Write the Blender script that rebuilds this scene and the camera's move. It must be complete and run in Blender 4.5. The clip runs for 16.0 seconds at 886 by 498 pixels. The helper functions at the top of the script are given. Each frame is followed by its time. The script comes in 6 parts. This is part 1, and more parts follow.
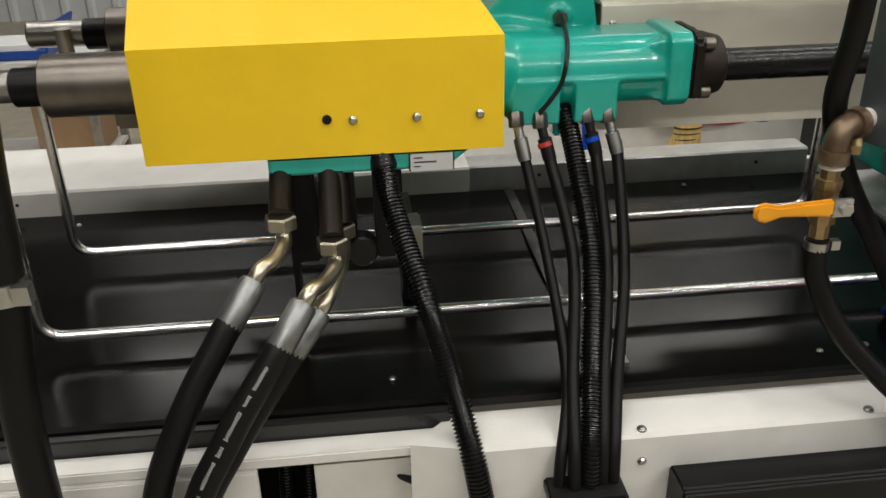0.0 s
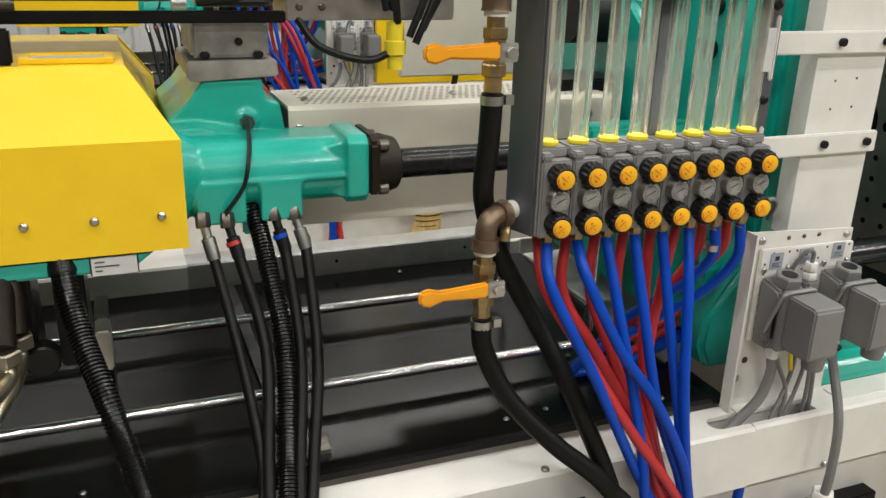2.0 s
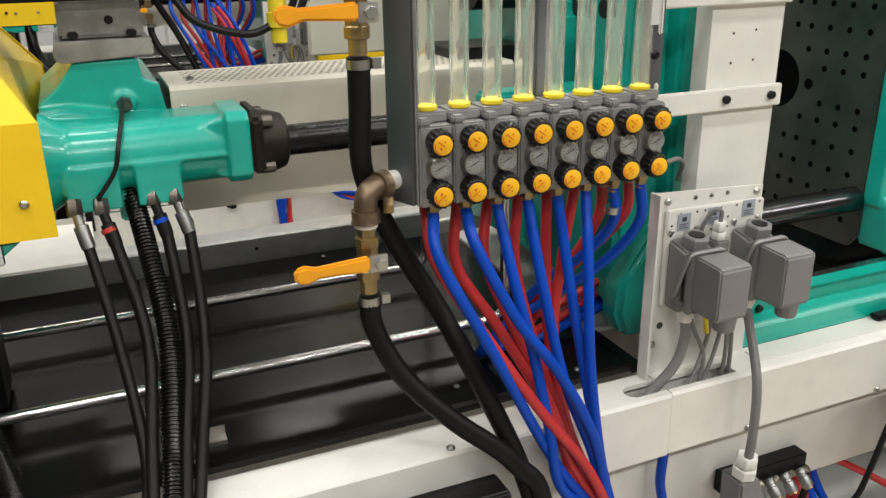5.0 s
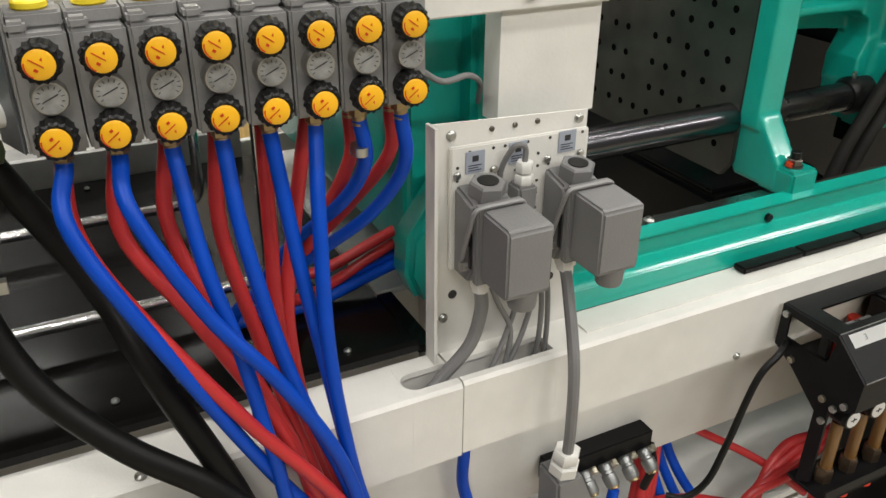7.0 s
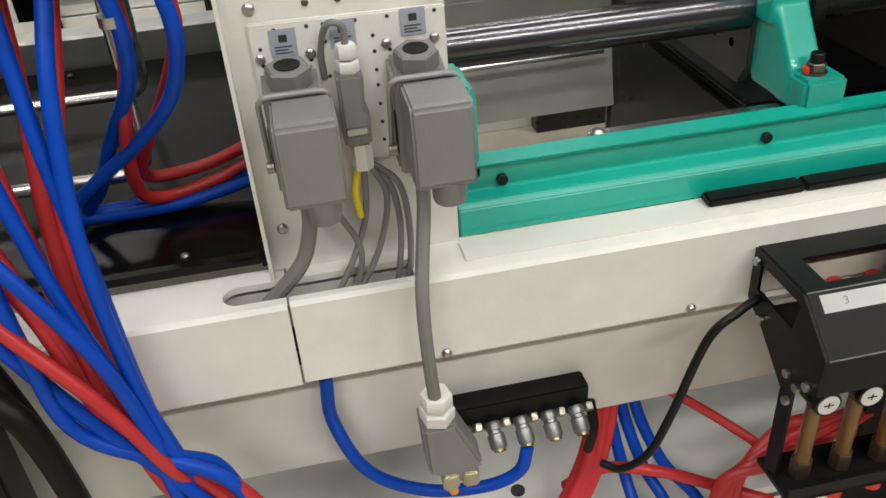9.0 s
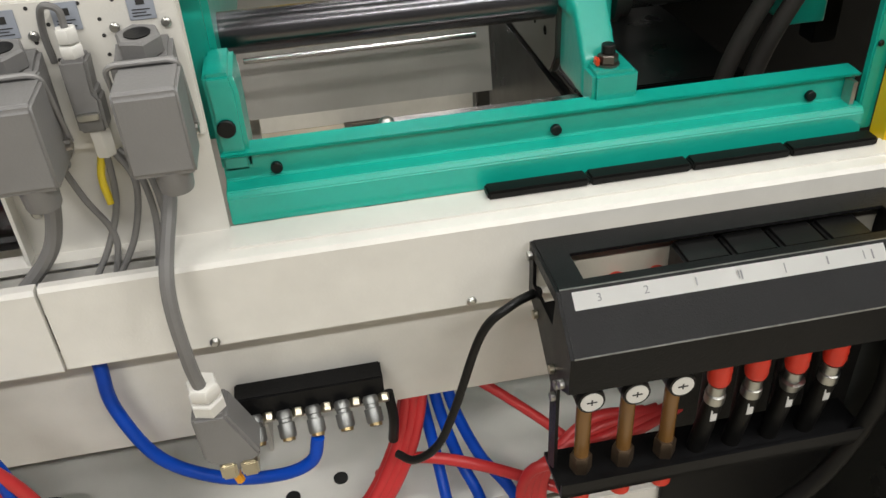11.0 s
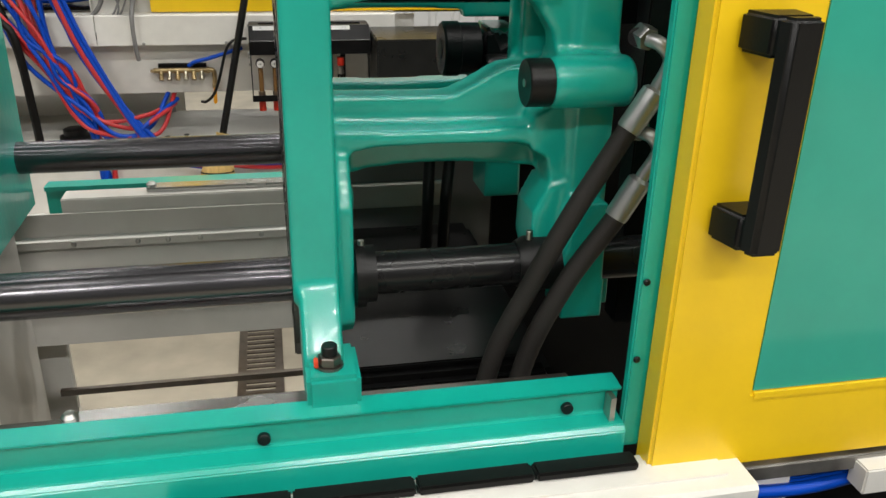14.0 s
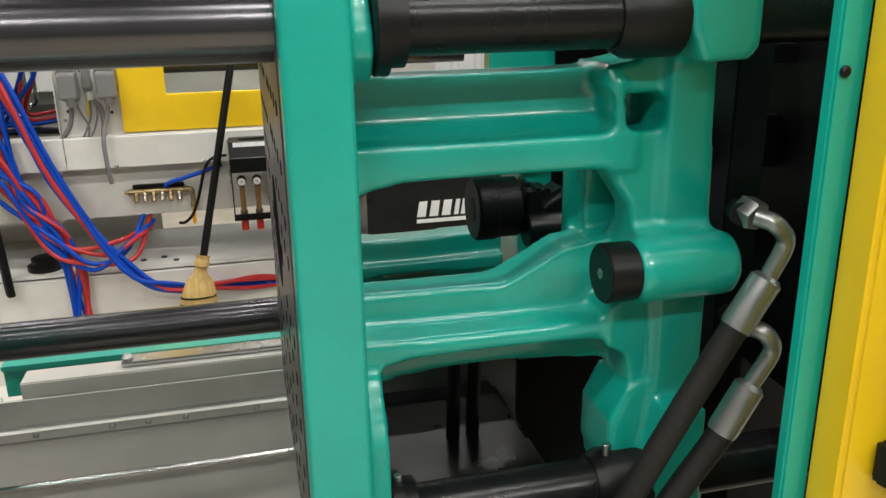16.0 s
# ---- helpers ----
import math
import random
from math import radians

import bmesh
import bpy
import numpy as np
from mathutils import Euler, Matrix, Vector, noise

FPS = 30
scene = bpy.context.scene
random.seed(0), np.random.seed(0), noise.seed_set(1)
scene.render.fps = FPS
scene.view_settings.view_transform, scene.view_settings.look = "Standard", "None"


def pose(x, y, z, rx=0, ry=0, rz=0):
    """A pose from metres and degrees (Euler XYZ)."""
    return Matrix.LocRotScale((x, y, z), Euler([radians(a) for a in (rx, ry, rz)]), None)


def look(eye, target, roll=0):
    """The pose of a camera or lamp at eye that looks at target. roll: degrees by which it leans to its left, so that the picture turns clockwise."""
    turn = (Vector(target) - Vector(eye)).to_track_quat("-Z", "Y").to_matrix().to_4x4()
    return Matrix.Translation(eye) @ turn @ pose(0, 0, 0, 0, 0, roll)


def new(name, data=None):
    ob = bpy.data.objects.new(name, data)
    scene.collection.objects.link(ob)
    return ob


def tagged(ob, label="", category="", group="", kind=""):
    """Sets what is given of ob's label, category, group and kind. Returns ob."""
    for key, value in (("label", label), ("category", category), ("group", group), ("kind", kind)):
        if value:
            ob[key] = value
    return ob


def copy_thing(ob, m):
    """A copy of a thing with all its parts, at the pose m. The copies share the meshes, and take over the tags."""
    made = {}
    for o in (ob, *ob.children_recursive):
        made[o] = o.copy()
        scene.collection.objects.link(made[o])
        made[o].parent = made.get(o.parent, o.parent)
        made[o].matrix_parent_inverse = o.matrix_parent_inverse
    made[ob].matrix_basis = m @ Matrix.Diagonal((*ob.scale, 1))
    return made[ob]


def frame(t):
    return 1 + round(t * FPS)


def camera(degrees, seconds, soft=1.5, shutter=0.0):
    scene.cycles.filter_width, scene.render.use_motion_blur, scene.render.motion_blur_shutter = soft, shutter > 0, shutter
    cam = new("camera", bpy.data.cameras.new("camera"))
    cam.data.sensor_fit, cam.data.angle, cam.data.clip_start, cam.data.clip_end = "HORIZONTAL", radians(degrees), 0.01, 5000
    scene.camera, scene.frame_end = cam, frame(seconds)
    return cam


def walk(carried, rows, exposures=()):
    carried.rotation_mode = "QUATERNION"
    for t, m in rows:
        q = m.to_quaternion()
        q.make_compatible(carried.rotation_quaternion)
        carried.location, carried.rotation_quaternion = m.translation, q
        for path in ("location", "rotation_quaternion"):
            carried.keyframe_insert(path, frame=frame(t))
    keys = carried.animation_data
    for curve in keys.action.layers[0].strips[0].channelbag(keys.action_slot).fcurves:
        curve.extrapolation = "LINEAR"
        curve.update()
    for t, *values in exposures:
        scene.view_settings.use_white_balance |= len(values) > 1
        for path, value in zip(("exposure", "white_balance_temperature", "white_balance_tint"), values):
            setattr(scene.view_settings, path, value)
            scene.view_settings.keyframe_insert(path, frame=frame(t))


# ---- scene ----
cam = camera(55.8, 16.0)
PATH = [
    (0, (0.08, 0.017, 1.73), (0.255, 1.805, 0.851), -1.3),
    (0.5, (0.125, -0.028, 1.738), (0.423, 1.776, 0.927), 0.5),
    (1, (0.146, -0.035, 1.746), (0.585, 1.754, 0.967), 0.9),
    (1.5, (0.167, -0.039, 1.75), (0.744, 1.727, 1.008), 1.0),
    (2, (0.188, -0.049, 1.757), (0.89, 1.694, 1.071), 1.7),
    (2.5, (0.215, -0.063, 1.763), (0.992, 1.667, 1.128), 1.2),
    (3, (0.238, -0.082, 1.763), (1.029, 1.654, 1.162), 0.6),
    (3.5, (0.252, -0.091, 1.761), (1.018, 1.665, 1.188), 0.3),
    (3.7, (0.259, -0.09, 1.757), (1.041, 1.647, 1.147), 0.2),
    (6, (0.439, 0.034, 1.682), (1.146, 1.724, 0.879), -1.3),
    (6.5, (0.547, 0.126, 1.665), (1.294, 1.72, 0.715), -0.6),
    (7, (0.701, 0.126, 1.663), (1.506, 1.697, 0.723), 0.5),
    (7.5, (0.883, 0.103, 1.65), (1.638, 1.666, 0.657), 0.7),
    (8, (0.996, 0.11, 1.609), (1.585, 1.738, 0.607), -1.9),
    (10.3, (1.312, 0.107, 1.551), (1.416, 1.709, 0.359), -4.1),
    (10.5, (1.338, 0.101, 1.554), (1.47, 1.721, 0.389), -4.1),
    (11, (1.408, 0.076, 1.552), (1.673, 1.702, 0.419), -3.3),
    (11.5, (1.459, 0.06, 1.557), (1.898, 1.655, 0.434), -1.7),
    (12, (1.501, 0.102, 1.568), (2.093, 1.649, 0.447), 0.4),
    (12.5, (1.546, 0.152, 1.58), (2.153, 1.771, 0.575), -0.6),
    (13, (1.596, 0.178, 1.586), (2.151, 1.898, 0.73), 0.3),
    (13.5, (1.679, 0.199, 1.609), (2.132, 1.954, 0.763), 1.5),
    (14, (1.727, 0.208, 1.63), (2.103, 1.999, 0.824), 1.3),
    (14.5, (1.737, 0.281, 1.653), (2.233, 2.084, 0.944), 1.0),
    (15, (1.727, 0.362, 1.665), (2.251, 2.171, 0.993), 1.2),
    (15.5, (1.714, 0.42, 1.676), (2.245, 2.24, 1.039), 0.7),
    (16, (1.707, 0.449, 1.679), (2.147, 2.296, 1.051), -0.9),
]
walk(cam, [(t, look(eye, target, roll)) for t, eye, target, roll in PATH],
     exposures=((0.0, -0.24), (1.0, -0.10), (2.5, 0.02), (6.0, 0.08), (8.0, 0.02), (11.0, 0.05), (12.5, 0.22), (14.0, 0.22), (14.5, 0.44), (15.5, 0.36), (16.0, 0.28)))

# world and hall lights
world = bpy.data.worlds.new("world")
scene.world = world
world.use_nodes = True
world.node_tree.nodes["Background"].inputs[0].default_value = (0.9, 0.95, 1.0, 1)
world.node_tree.nodes["Background"].inputs[1].default_value = 0.12


# materials
def mat(name, col, rough=0.5, metal=0.0, var=0.12, scale=18.0, bump=0.0, bscale=60.0, rvar=0.12, coat=0.0, emit=0.0, spread=1.0, spec=0.5):
    m = bpy.data.materials.new(name)
    m.use_nodes = True
    nt = m.node_tree
    bsdf = nt.nodes["Principled BSDF"]
    tc = nt.nodes.new("ShaderNodeTexCoord")
    n1 = nt.nodes.new("ShaderNodeTexNoise")
    n1.inputs["Scale"].default_value = scale
    n1.inputs["Detail"].default_value = 6
    n2 = nt.nodes.new("ShaderNodeTexNoise")
    n2.inputs["Scale"].default_value = scale * 0.17
    n2.inputs["Detail"].default_value = 3
    mp = nt.nodes.new("ShaderNodeMapping")
    mp.inputs["Scale"].default_value = (1, 1, spread)
    nt.links.new(tc.outputs["Object"], mp.inputs["Vector"])
    nt.links.new(mp.outputs[0], n1.inputs["Vector"])
    nt.links.new(tc.outputs["Object"], n2.inputs["Vector"])
    add = nt.nodes.new("ShaderNodeMath")
    add.operation = "ADD"
    nt.links.new(n1.outputs["Fac"], add.inputs[0])
    nt.links.new(n2.outputs["Fac"], add.inputs[1])
    ramp = nt.nodes.new("ShaderNodeMapRange")
    ramp.inputs["From Min"].default_value = 0.7
    ramp.inputs["From Max"].default_value = 1.3
    ramp.inputs["To Min"].default_value = 1 - var
    ramp.inputs["To Max"].default_value = 1 + var
    nt.links.new(add.outputs[0], ramp.inputs["Value"])
    mul = nt.nodes.new("ShaderNodeVectorMath")
    mul.operation = "SCALE"
    mul.inputs[0].default_value = col
    nt.links.new(ramp.outputs[0], mul.inputs["Scale"])
    nt.links.new(mul.outputs[0], bsdf.inputs["Base Color"])
    rr = nt.nodes.new("ShaderNodeMapRange")
    rr.inputs["From Min"].default_value = 0.3
    rr.inputs["From Max"].default_value = 0.7
    rr.inputs["To Min"].default_value = max(0.02, rough - rvar * rough)
    rr.inputs["To Max"].default_value = min(1.0, rough + rvar * rough)
    nt.links.new(n1.outputs["Fac"], rr.inputs["Value"])
    nt.links.new(rr.outputs[0], bsdf.inputs["Roughness"])
    bsdf.inputs["Metallic"].default_value = metal
    bsdf.inputs["Specular IOR Level"].default_value = spec
    bsdf.inputs["Coat Weight"].default_value = coat
    bsdf.inputs["Coat Roughness"].default_value = 0.12
    if emit:
        bsdf.inputs["Emission Color"].default_value = (*col, 1)
        bsdf.inputs["Emission Strength"].default_value = emit
    if bump:
        n3 = nt.nodes.new("ShaderNodeTexNoise")
        n3.inputs["Scale"].default_value = bscale
        n3.inputs["Detail"].default_value = 4
        nt.links.new(tc.outputs["Object"], n3.inputs["Vector"])
        b = nt.nodes.new("ShaderNodeBump")
        b.inputs["Strength"].default_value = bump
        b.inputs["Distance"].default_value = 0.002
        nt.links.new(n3.outputs["Fac"], b.inputs["Height"])
        nt.links.new(b.outputs[0], bsdf.inputs["Normal"])
    return m


def glass_mat(name, col, rough, trans=1.0, ior=1.45):
    m = bpy.data.materials.new(name)
    m.use_nodes = True
    b = m.node_tree.nodes["Principled BSDF"]
    b.inputs["Base Color"].default_value = (*col, 1)
    b.inputs["Roughness"].default_value = rough
    b.inputs["Transmission Weight"].default_value = trans
    b.inputs["IOR"].default_value = ior
    return m


TEAL = mat("teal_paint", (0.005, 0.40, 0.31), 0.32, bump=0.12, bscale=110, var=0.08, coat=0.5)
CAST = mat("teal_casting", (0.004, 0.365, 0.29), 0.34, bump=0.32, bscale=60, var=0.10, coat=0.6)
YELLOW = mat("yellow_paint", (0.88, 0.58, 0.010), 0.36, bump=0.08, bscale=260, var=0.04, coat=0.15)
WHITE = mat("white_paint", (0.72, 0.705, 0.66), 0.42, bump=0.12, bscale=300, var=0.07)
CREAM = mat("cream_paint", (0.62, 0.585, 0.49), 0.45, bump=0.12, bscale=300, var=0.05)
GALV = mat("galvanised_steel", (0.52, 0.52, 0.50), 0.42, 0.7, var=0.16, scale=30)
TRAY = mat("black_tray_enamel", (0.0045, 0.0042, 0.004), 0.19, bump=0.015, bscale=30, var=0.3, scale=6, rvar=0.2, spec=0.17)
TRAYFOLD = mat("tray_lip_enamel", (0.016, 0.016, 0.016), 0.3, var=0.2)
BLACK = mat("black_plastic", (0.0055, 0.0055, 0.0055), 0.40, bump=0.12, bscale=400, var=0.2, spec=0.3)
CONDUIT = mat("glossy_conduit", (0.005, 0.005, 0.005), 0.24, var=0.2, spec=0.45)
BLACKSTEEL = mat("black_powder_coat", (0.0065, 0.0065, 0.007), 0.36, bump=0.25, bscale=500, var=0.3, spec=0.17)
RUBBER = mat("black_rubber", (0.0055, 0.0053, 0.005), 0.46, bump=0.15, bscale=120, var=0.25, spec=0.2)
HOSECOVER = mat("matt_hose_cover", (0.018, 0.016, 0.0145), 0.62, bump=0.3, bscale=300, var=0.2, spec=0.3)
CHROME = mat("bright_tube", (0.75, 0.74, 0.73), 0.22, 1.0, var=0.08)
STEEL = mat("machined_steel", (0.42, 0.40, 0.37), 0.34, 0.9, var=0.28, scale=30)
DARKSTEEL = mat("dark_steel", (0.17, 0.15, 0.13), 0.38, 0.9, var=0.25, scale=30)
PLATEN = mat("platen_steel", (0.19, 0.185, 0.175), 0.33, 0.9, var=0.2, scale=14)
HOLE_SHADE = mat("open_hole_shade", (0.002, 0.002, 0.002), 0.9, spec=0.05)
MOULDFACE = mat("ground_mould_face", (0.11, 0.103, 0.092), 0.33, 0.7, var=0.3, scale=14)
TIEBAR = mat("hard_chrome_bar", (0.12, 0.118, 0.126), 0.23, 1.0, var=0.06, scale=12, rvar=0.03)
BLACKBAR = mat("black_oxide_bar", (0.008, 0.008, 0.0085), 0.27, 0.0, var=0.2, rvar=0.05, spec=0.3)
ALU = mat("cast_aluminium", (0.40, 0.39, 0.37), 0.36, 0.85, var=0.5, scale=22, bump=0.3, bscale=90)
ZINC = mat("zinc_fitting", (0.44, 0.44, 0.42), 0.33, 1.0, var=0.2)
FITTING = mat("bright_plated_pipe", (0.40, 0.41, 0.41), 0.36, 0.85, var=0.2)
FERRULE = mat("dull_zinc_ferrule", (0.27, 0.275, 0.27), 0.42, 0.9, var=0.25, scale=60)
YZINC = mat("yellow_zinc", (0.50, 0.46, 0.36), 0.33, 1.0, var=0.2)
BRASS = mat("brass", (0.36, 0.27, 0.14), 0.36, 0.9, var=0.35, scale=60)
BRONZE = mat("aged_bronze", (0.19, 0.135, 0.09), 0.42, 0.8, var=0.3, scale=50)
DARKBRONZE = mat("dark_stained_steel", (0.02, 0.015, 0.010), 0.5, 0.6, var=0.3)
SLIDE = mat("polished_slide", (0.55, 0.55, 0.54), 0.26, 1.0, var=0.12)
AMBER = mat("amber_tube", (0.20, 0.10, 0.03), 0.25, var=0.2)
ORANGE = mat("orange_lever", (0.85, 0.36, 0.010), 0.42, var=0.1, bump=0.2)
KNOBCAP = mat("yellow_knob_cap", (0.90, 0.46, 0.008), 0.45, var=0.08)
BLUEHOSE = mat("blue_hose", (0.001, 0.055, 0.42), 0.40, var=0.15, spec=0.25)
REDHOSE = mat("red_hose", (0.47, 0.026, 0.028), 0.38, var=0.15)
REDCAP = mat("red_collar", (0.60, 0.03, 0.012), 0.4)
GREY = mat("grey_plastic", (0.155, 0.153, 0.150), 0.48, bump=0.3, bscale=300, var=0.1)
MIDGREY = mat("grey_metal_body", (0.27, 0.265, 0.26), 0.45, 0.2, bump=0.2, bscale=200, var=0.12)
SLATE = mat("dark_grey_frame", (0.075, 0.08, 0.088), 0.42, var=0.12)
HOOD = mat("grey_connector_hood", (0.185, 0.182, 0.18), 0.46, bump=0.2, bscale=350, var=0.08)
CABLE = mat("grey_cable", (0.18, 0.177, 0.175), 0.5, var=0.08)
NYLON = mat("white_nylon", (0.75, 0.74, 0.70), 0.45, var=0.05)
TAPE = mat("white_tape", (0.80, 0.80, 0.78), 0.6, var=0.04)
LABEL = mat("silver_label", (0.55, 0.55, 0.54), 0.45, var=0.06)
BLUELABEL = mat("grey_blue_label", (0.33, 0.36, 0.42), 0.5, var=0.12)
PUNCHED = mat("punched_hole_shadow", (0.10, 0.09, 0.075), 0.7)
PENCIL = mat("faded_pencil", (0.35, 0.35, 0.36), 0.6)
INK = mat("printed_ink", (0.03, 0.03, 0.03), 0.6)
REDINK = mat("red_ink", (0.55, 0.04, 0.03), 0.6)
REDPAINT = mat("red_mark_paint", (0.75, 0.07, 0.02), 0.5)
DIAL = mat("grey_dial_face", (0.27, 0.27, 0.26), 0.20, var=0.4, scale=90)
FACE = mat("white_dial_face", (0.72, 0.71, 0.68), 0.35)
COLLAR = mat("yellow_collar", (0.80, 0.62, 0.03), 0.4)
STRAW = mat("broom_straw", (0.62, 0.42, 0.15), 0.7, var=0.3, scale=90, spread=0.1, bump=0.8, bscale=200)
CARD = mat("cardboard", (0.38, 0.24, 0.13), 0.8, var=0.1)
BINBLUE = mat("blue_bin_plastic", (0.01, 0.06, 0.30), 0.45)
CONCRETE = mat("concrete_floor", (0.40, 0.36, 0.28), 0.55, var=0.28, scale=5, bump=0.3, bscale=40)
SIDEWALL = mat("grey_hall_wall", (0.16, 0.16, 0.16), 0.6, var=0.06, scale=3)
HALLWALL = mat("white_hall_cladding", (0.62, 0.63, 0.64), 0.5, var=0.05, scale=3)
CEIL = mat("ceiling_sheet", (0.09, 0.09, 0.09), 0.7, var=0.06, scale=3)
PAN = mat("grey_pan_sheet", (0.54, 0.52, 0.48), 0.38, 0.1, var=0.14, scale=9)
DOORPANE = mat("green_tinted_pane", (0.035, 0.36, 0.27), 0.12, var=0.04)
CLEAR = glass_mat("clear_tube_plastic", (0.94, 0.94, 0.87), 0.06, 0.94, 1.42)
CABINET = mat("cabinet_powder_coat", (0.012, 0.0125, 0.012), 0.30, bump=0.2, bscale=500, var=0.25, spec=0.5)
TANK = mat("black_tank_enamel", (0.004, 0.004, 0.004), 0.30, var=0.3, spec=0.2)
WORN = mat("worn_bare_edge", (0.30, 0.30, 0.29), 0.4, 0.7, var=0.3, scale=80)
LAMPMAT = mat("lamp_diffuser", (1.0, 0.98, 0.94), 0.5, emit=4.0)


# mesh helpers
def bx(bm, x0, x1, y0, y1, z0, z1):
    vs = [bm.verts.new((x, y, z)) for z in (z0, z1) for x, y in ((x0, y0), (x1, y0), (x1, y1), (x0, y1))]
    for f in ((3, 2, 1, 0), (4, 5, 6, 7), (0, 1, 5, 4), (1, 2, 6, 5), (2, 3, 7, 6), (3, 0, 4, 7)):
        bm.faces.new([vs[i] for i in f])
    return vs


def prism(bm, poly, axis, a, b):
    """Extrude a polygon along an axis: x takes (y, z), y takes (x, z), z takes (x, y)."""
    def at(p, w):
        return {"x": (w, p[0], p[1]), "y": (p[0], w, p[1]), "z": (p[0], p[1], w)}[axis]
    lo = [bm.verts.new(at(p, a)) for p in poly]
    hi = [bm.verts.new(at(p, b)) for p in poly]
    n = len(poly)
    bm.faces.new(lo)
    bm.faces.new(hi[::-1])
    for i in range(n):
        bm.faces.new((lo[i], hi[i], hi[(i + 1) % n], lo[(i + 1) % n]))
    return lo + hi


def lathe(bm, p0, p1, prof, n=20):
    """Rings of (share of the way from p0 to p1, radius)."""
    p0, p1 = Vector(p0), Vector(p1)
    d = (p1 - p0).normalized()
    u = d.orthogonal().normalized()
    v = d.cross(u)
    rings = []
    for s, r in prof:
        c = p0.lerp(p1, s)
        rings.append([bm.verts.new(c + (u * math.cos(2 * math.pi * k / n) + v * math.sin(2 * math.pi * k / n)) * r) for k in range(n)])
    for a, b in zip(rings, rings[1:]):
        for k in range(n):
            bm.faces.new((a[k], a[(k + 1) % n], b[(k + 1) % n], b[k]))
    bm.faces.new(rings[0][::-1])
    bm.faces.new(rings[-1])


def cyl(bm, p0, p1, r, n=20, r2=None):
    lathe(bm, p0, p1, ((0, r), (1, r if r2 is None else r2)), n)


def rodc(bm, p0, p1, r, n=20, c=0.12):
    """A cylinder with chamfered rims; c is the chamfer as a share of the radius."""
    length = (Vector(p1) - Vector(p0)).length
    e = min(0.3, c * r / length)
    lathe(bm, p0, p1, ((0, r * (1 - c)), (e, r), (1 - e, r), (1, r * (1 - c))), n)


def spline(pts, steps=6):
    pts = [Vector(p) for p in pts]
    ext = [pts[0] * 2 - pts[1]] + pts + [pts[-1] * 2 - pts[-2]]
    out = []
    for i in range(1, len(ext) - 2):
        a, b, c, d = ext[i - 1], ext[i], ext[i + 1], ext[i + 2]
        for k in range(steps):
            t = k / steps
            out.append(0.5 * (2 * b + (c - a) * t + (2 * a - 5 * b + 4 * c - d) * t * t + (3 * b - a - 3 * c + d) * t ** 3))
    out.append(pts[-1])
    return out


def sweep(bm, line, r, n=12, radii=None):
    """A tube along a line of points."""
    line = [Vector(p) for p in line]
    t0 = (line[1] - line[0]).normalized()
    u = t0.orthogonal().normalized()
    rings = []
    for i, p in enumerate(line):
        t = (line[min(i + 1, len(line) - 1)] - line[max(i - 1, 0)]).normalized()
        u = (u - t * u.dot(t)).normalized()
        v = t.cross(u)
        q = radii[i] if radii else r
        rings.append([bm.verts.new(p + (u * math.cos(2 * math.pi * k / n) + v * math.sin(2 * math.pi * k / n)) * q) for k in range(n)])
    for a, b in zip(rings, rings[1:]):
        for k in range(n):
            bm.faces.new((a[k], a[(k + 1) % n], b[(k + 1) % n], b[k]))
    bm.faces.new(rings[0][::-1])
    bm.faces.new(rings[-1])


def bent(pts, rad, seg=6):
    """A line with its corners rounded to the radius."""
    pts = [Vector(p) for p in pts]
    out = [pts[0]]
    for a, b, c in zip(pts, pts[1:], pts[2:]):
        d1, d2 = (a - b).normalized(), (c - b).normalized()
        for k in range(seg + 1):
            t = k / seg
            p, q = b + d1 * rad, b + d2 * rad
            out.append(p.lerp(b, t).lerp(b.lerp(q, t), t))
    return out + [pts[-1]]


def nut(bm, p0, p1, r):
    lathe(bm, p0, p1, ((0, r * 0.9), (0.12, r), (0.88, r), (1, r * 0.9)), 6)


def thing(name, base, label, category, group="", kind=""):
    ob = new(name)
    ob.empty_display_size = 0.05
    ob.location = base
    return tagged(ob, label, category, group, kind)


def mesh(name, bm, material, bevel=0.0, seg=2, smooth=35):
    if bevel:
        bmesh.ops.recalc_face_normals(bm, faces=bm.faces)
        edges = [e for e in bm.edges if len(e.link_faces) == 2 and e.calc_face_angle(0) > 0.6]
        bmesh.ops.bevel(bm, geom=edges, offset=bevel, segments=seg, affect="EDGES", clamp_overlap=True)
    bmesh.ops.recalc_face_normals(bm, faces=bm.faces)
    me = bpy.data.meshes.new(name)
    bm.to_mesh(me)
    bm.free()
    me.materials.append(material)
    for p in me.polygons:
        p.use_smooth = True
    me.set_sharp_from_angle(angle=radians(smooth))
    return me


def part(name, bm, material, parent, label="", bevel=0.0, seg=2):
    """Links a bmesh, made in world places, as one mesh under a thing or under a part."""
    top = parent
    while top.parent:
        top = top.parent
    bmesh.ops.translate(bm, verts=bm.verts, vec=-top.location)
    ob = new(name, mesh(name, bm, material, bevel, seg))
    ob.parent = parent
    return tagged(ob, label)


def single(name, bm, material, base, label, category, group="", kind="", bevel=0.0):
    """A thing of one mesh."""
    bmesh.ops.translate(bm, verts=bm.verts, vec=-Vector(base))
    ob = new(name, mesh(name, bm, material, bevel))
    ob.location = base
    return tagged(ob, label, category, group, kind)


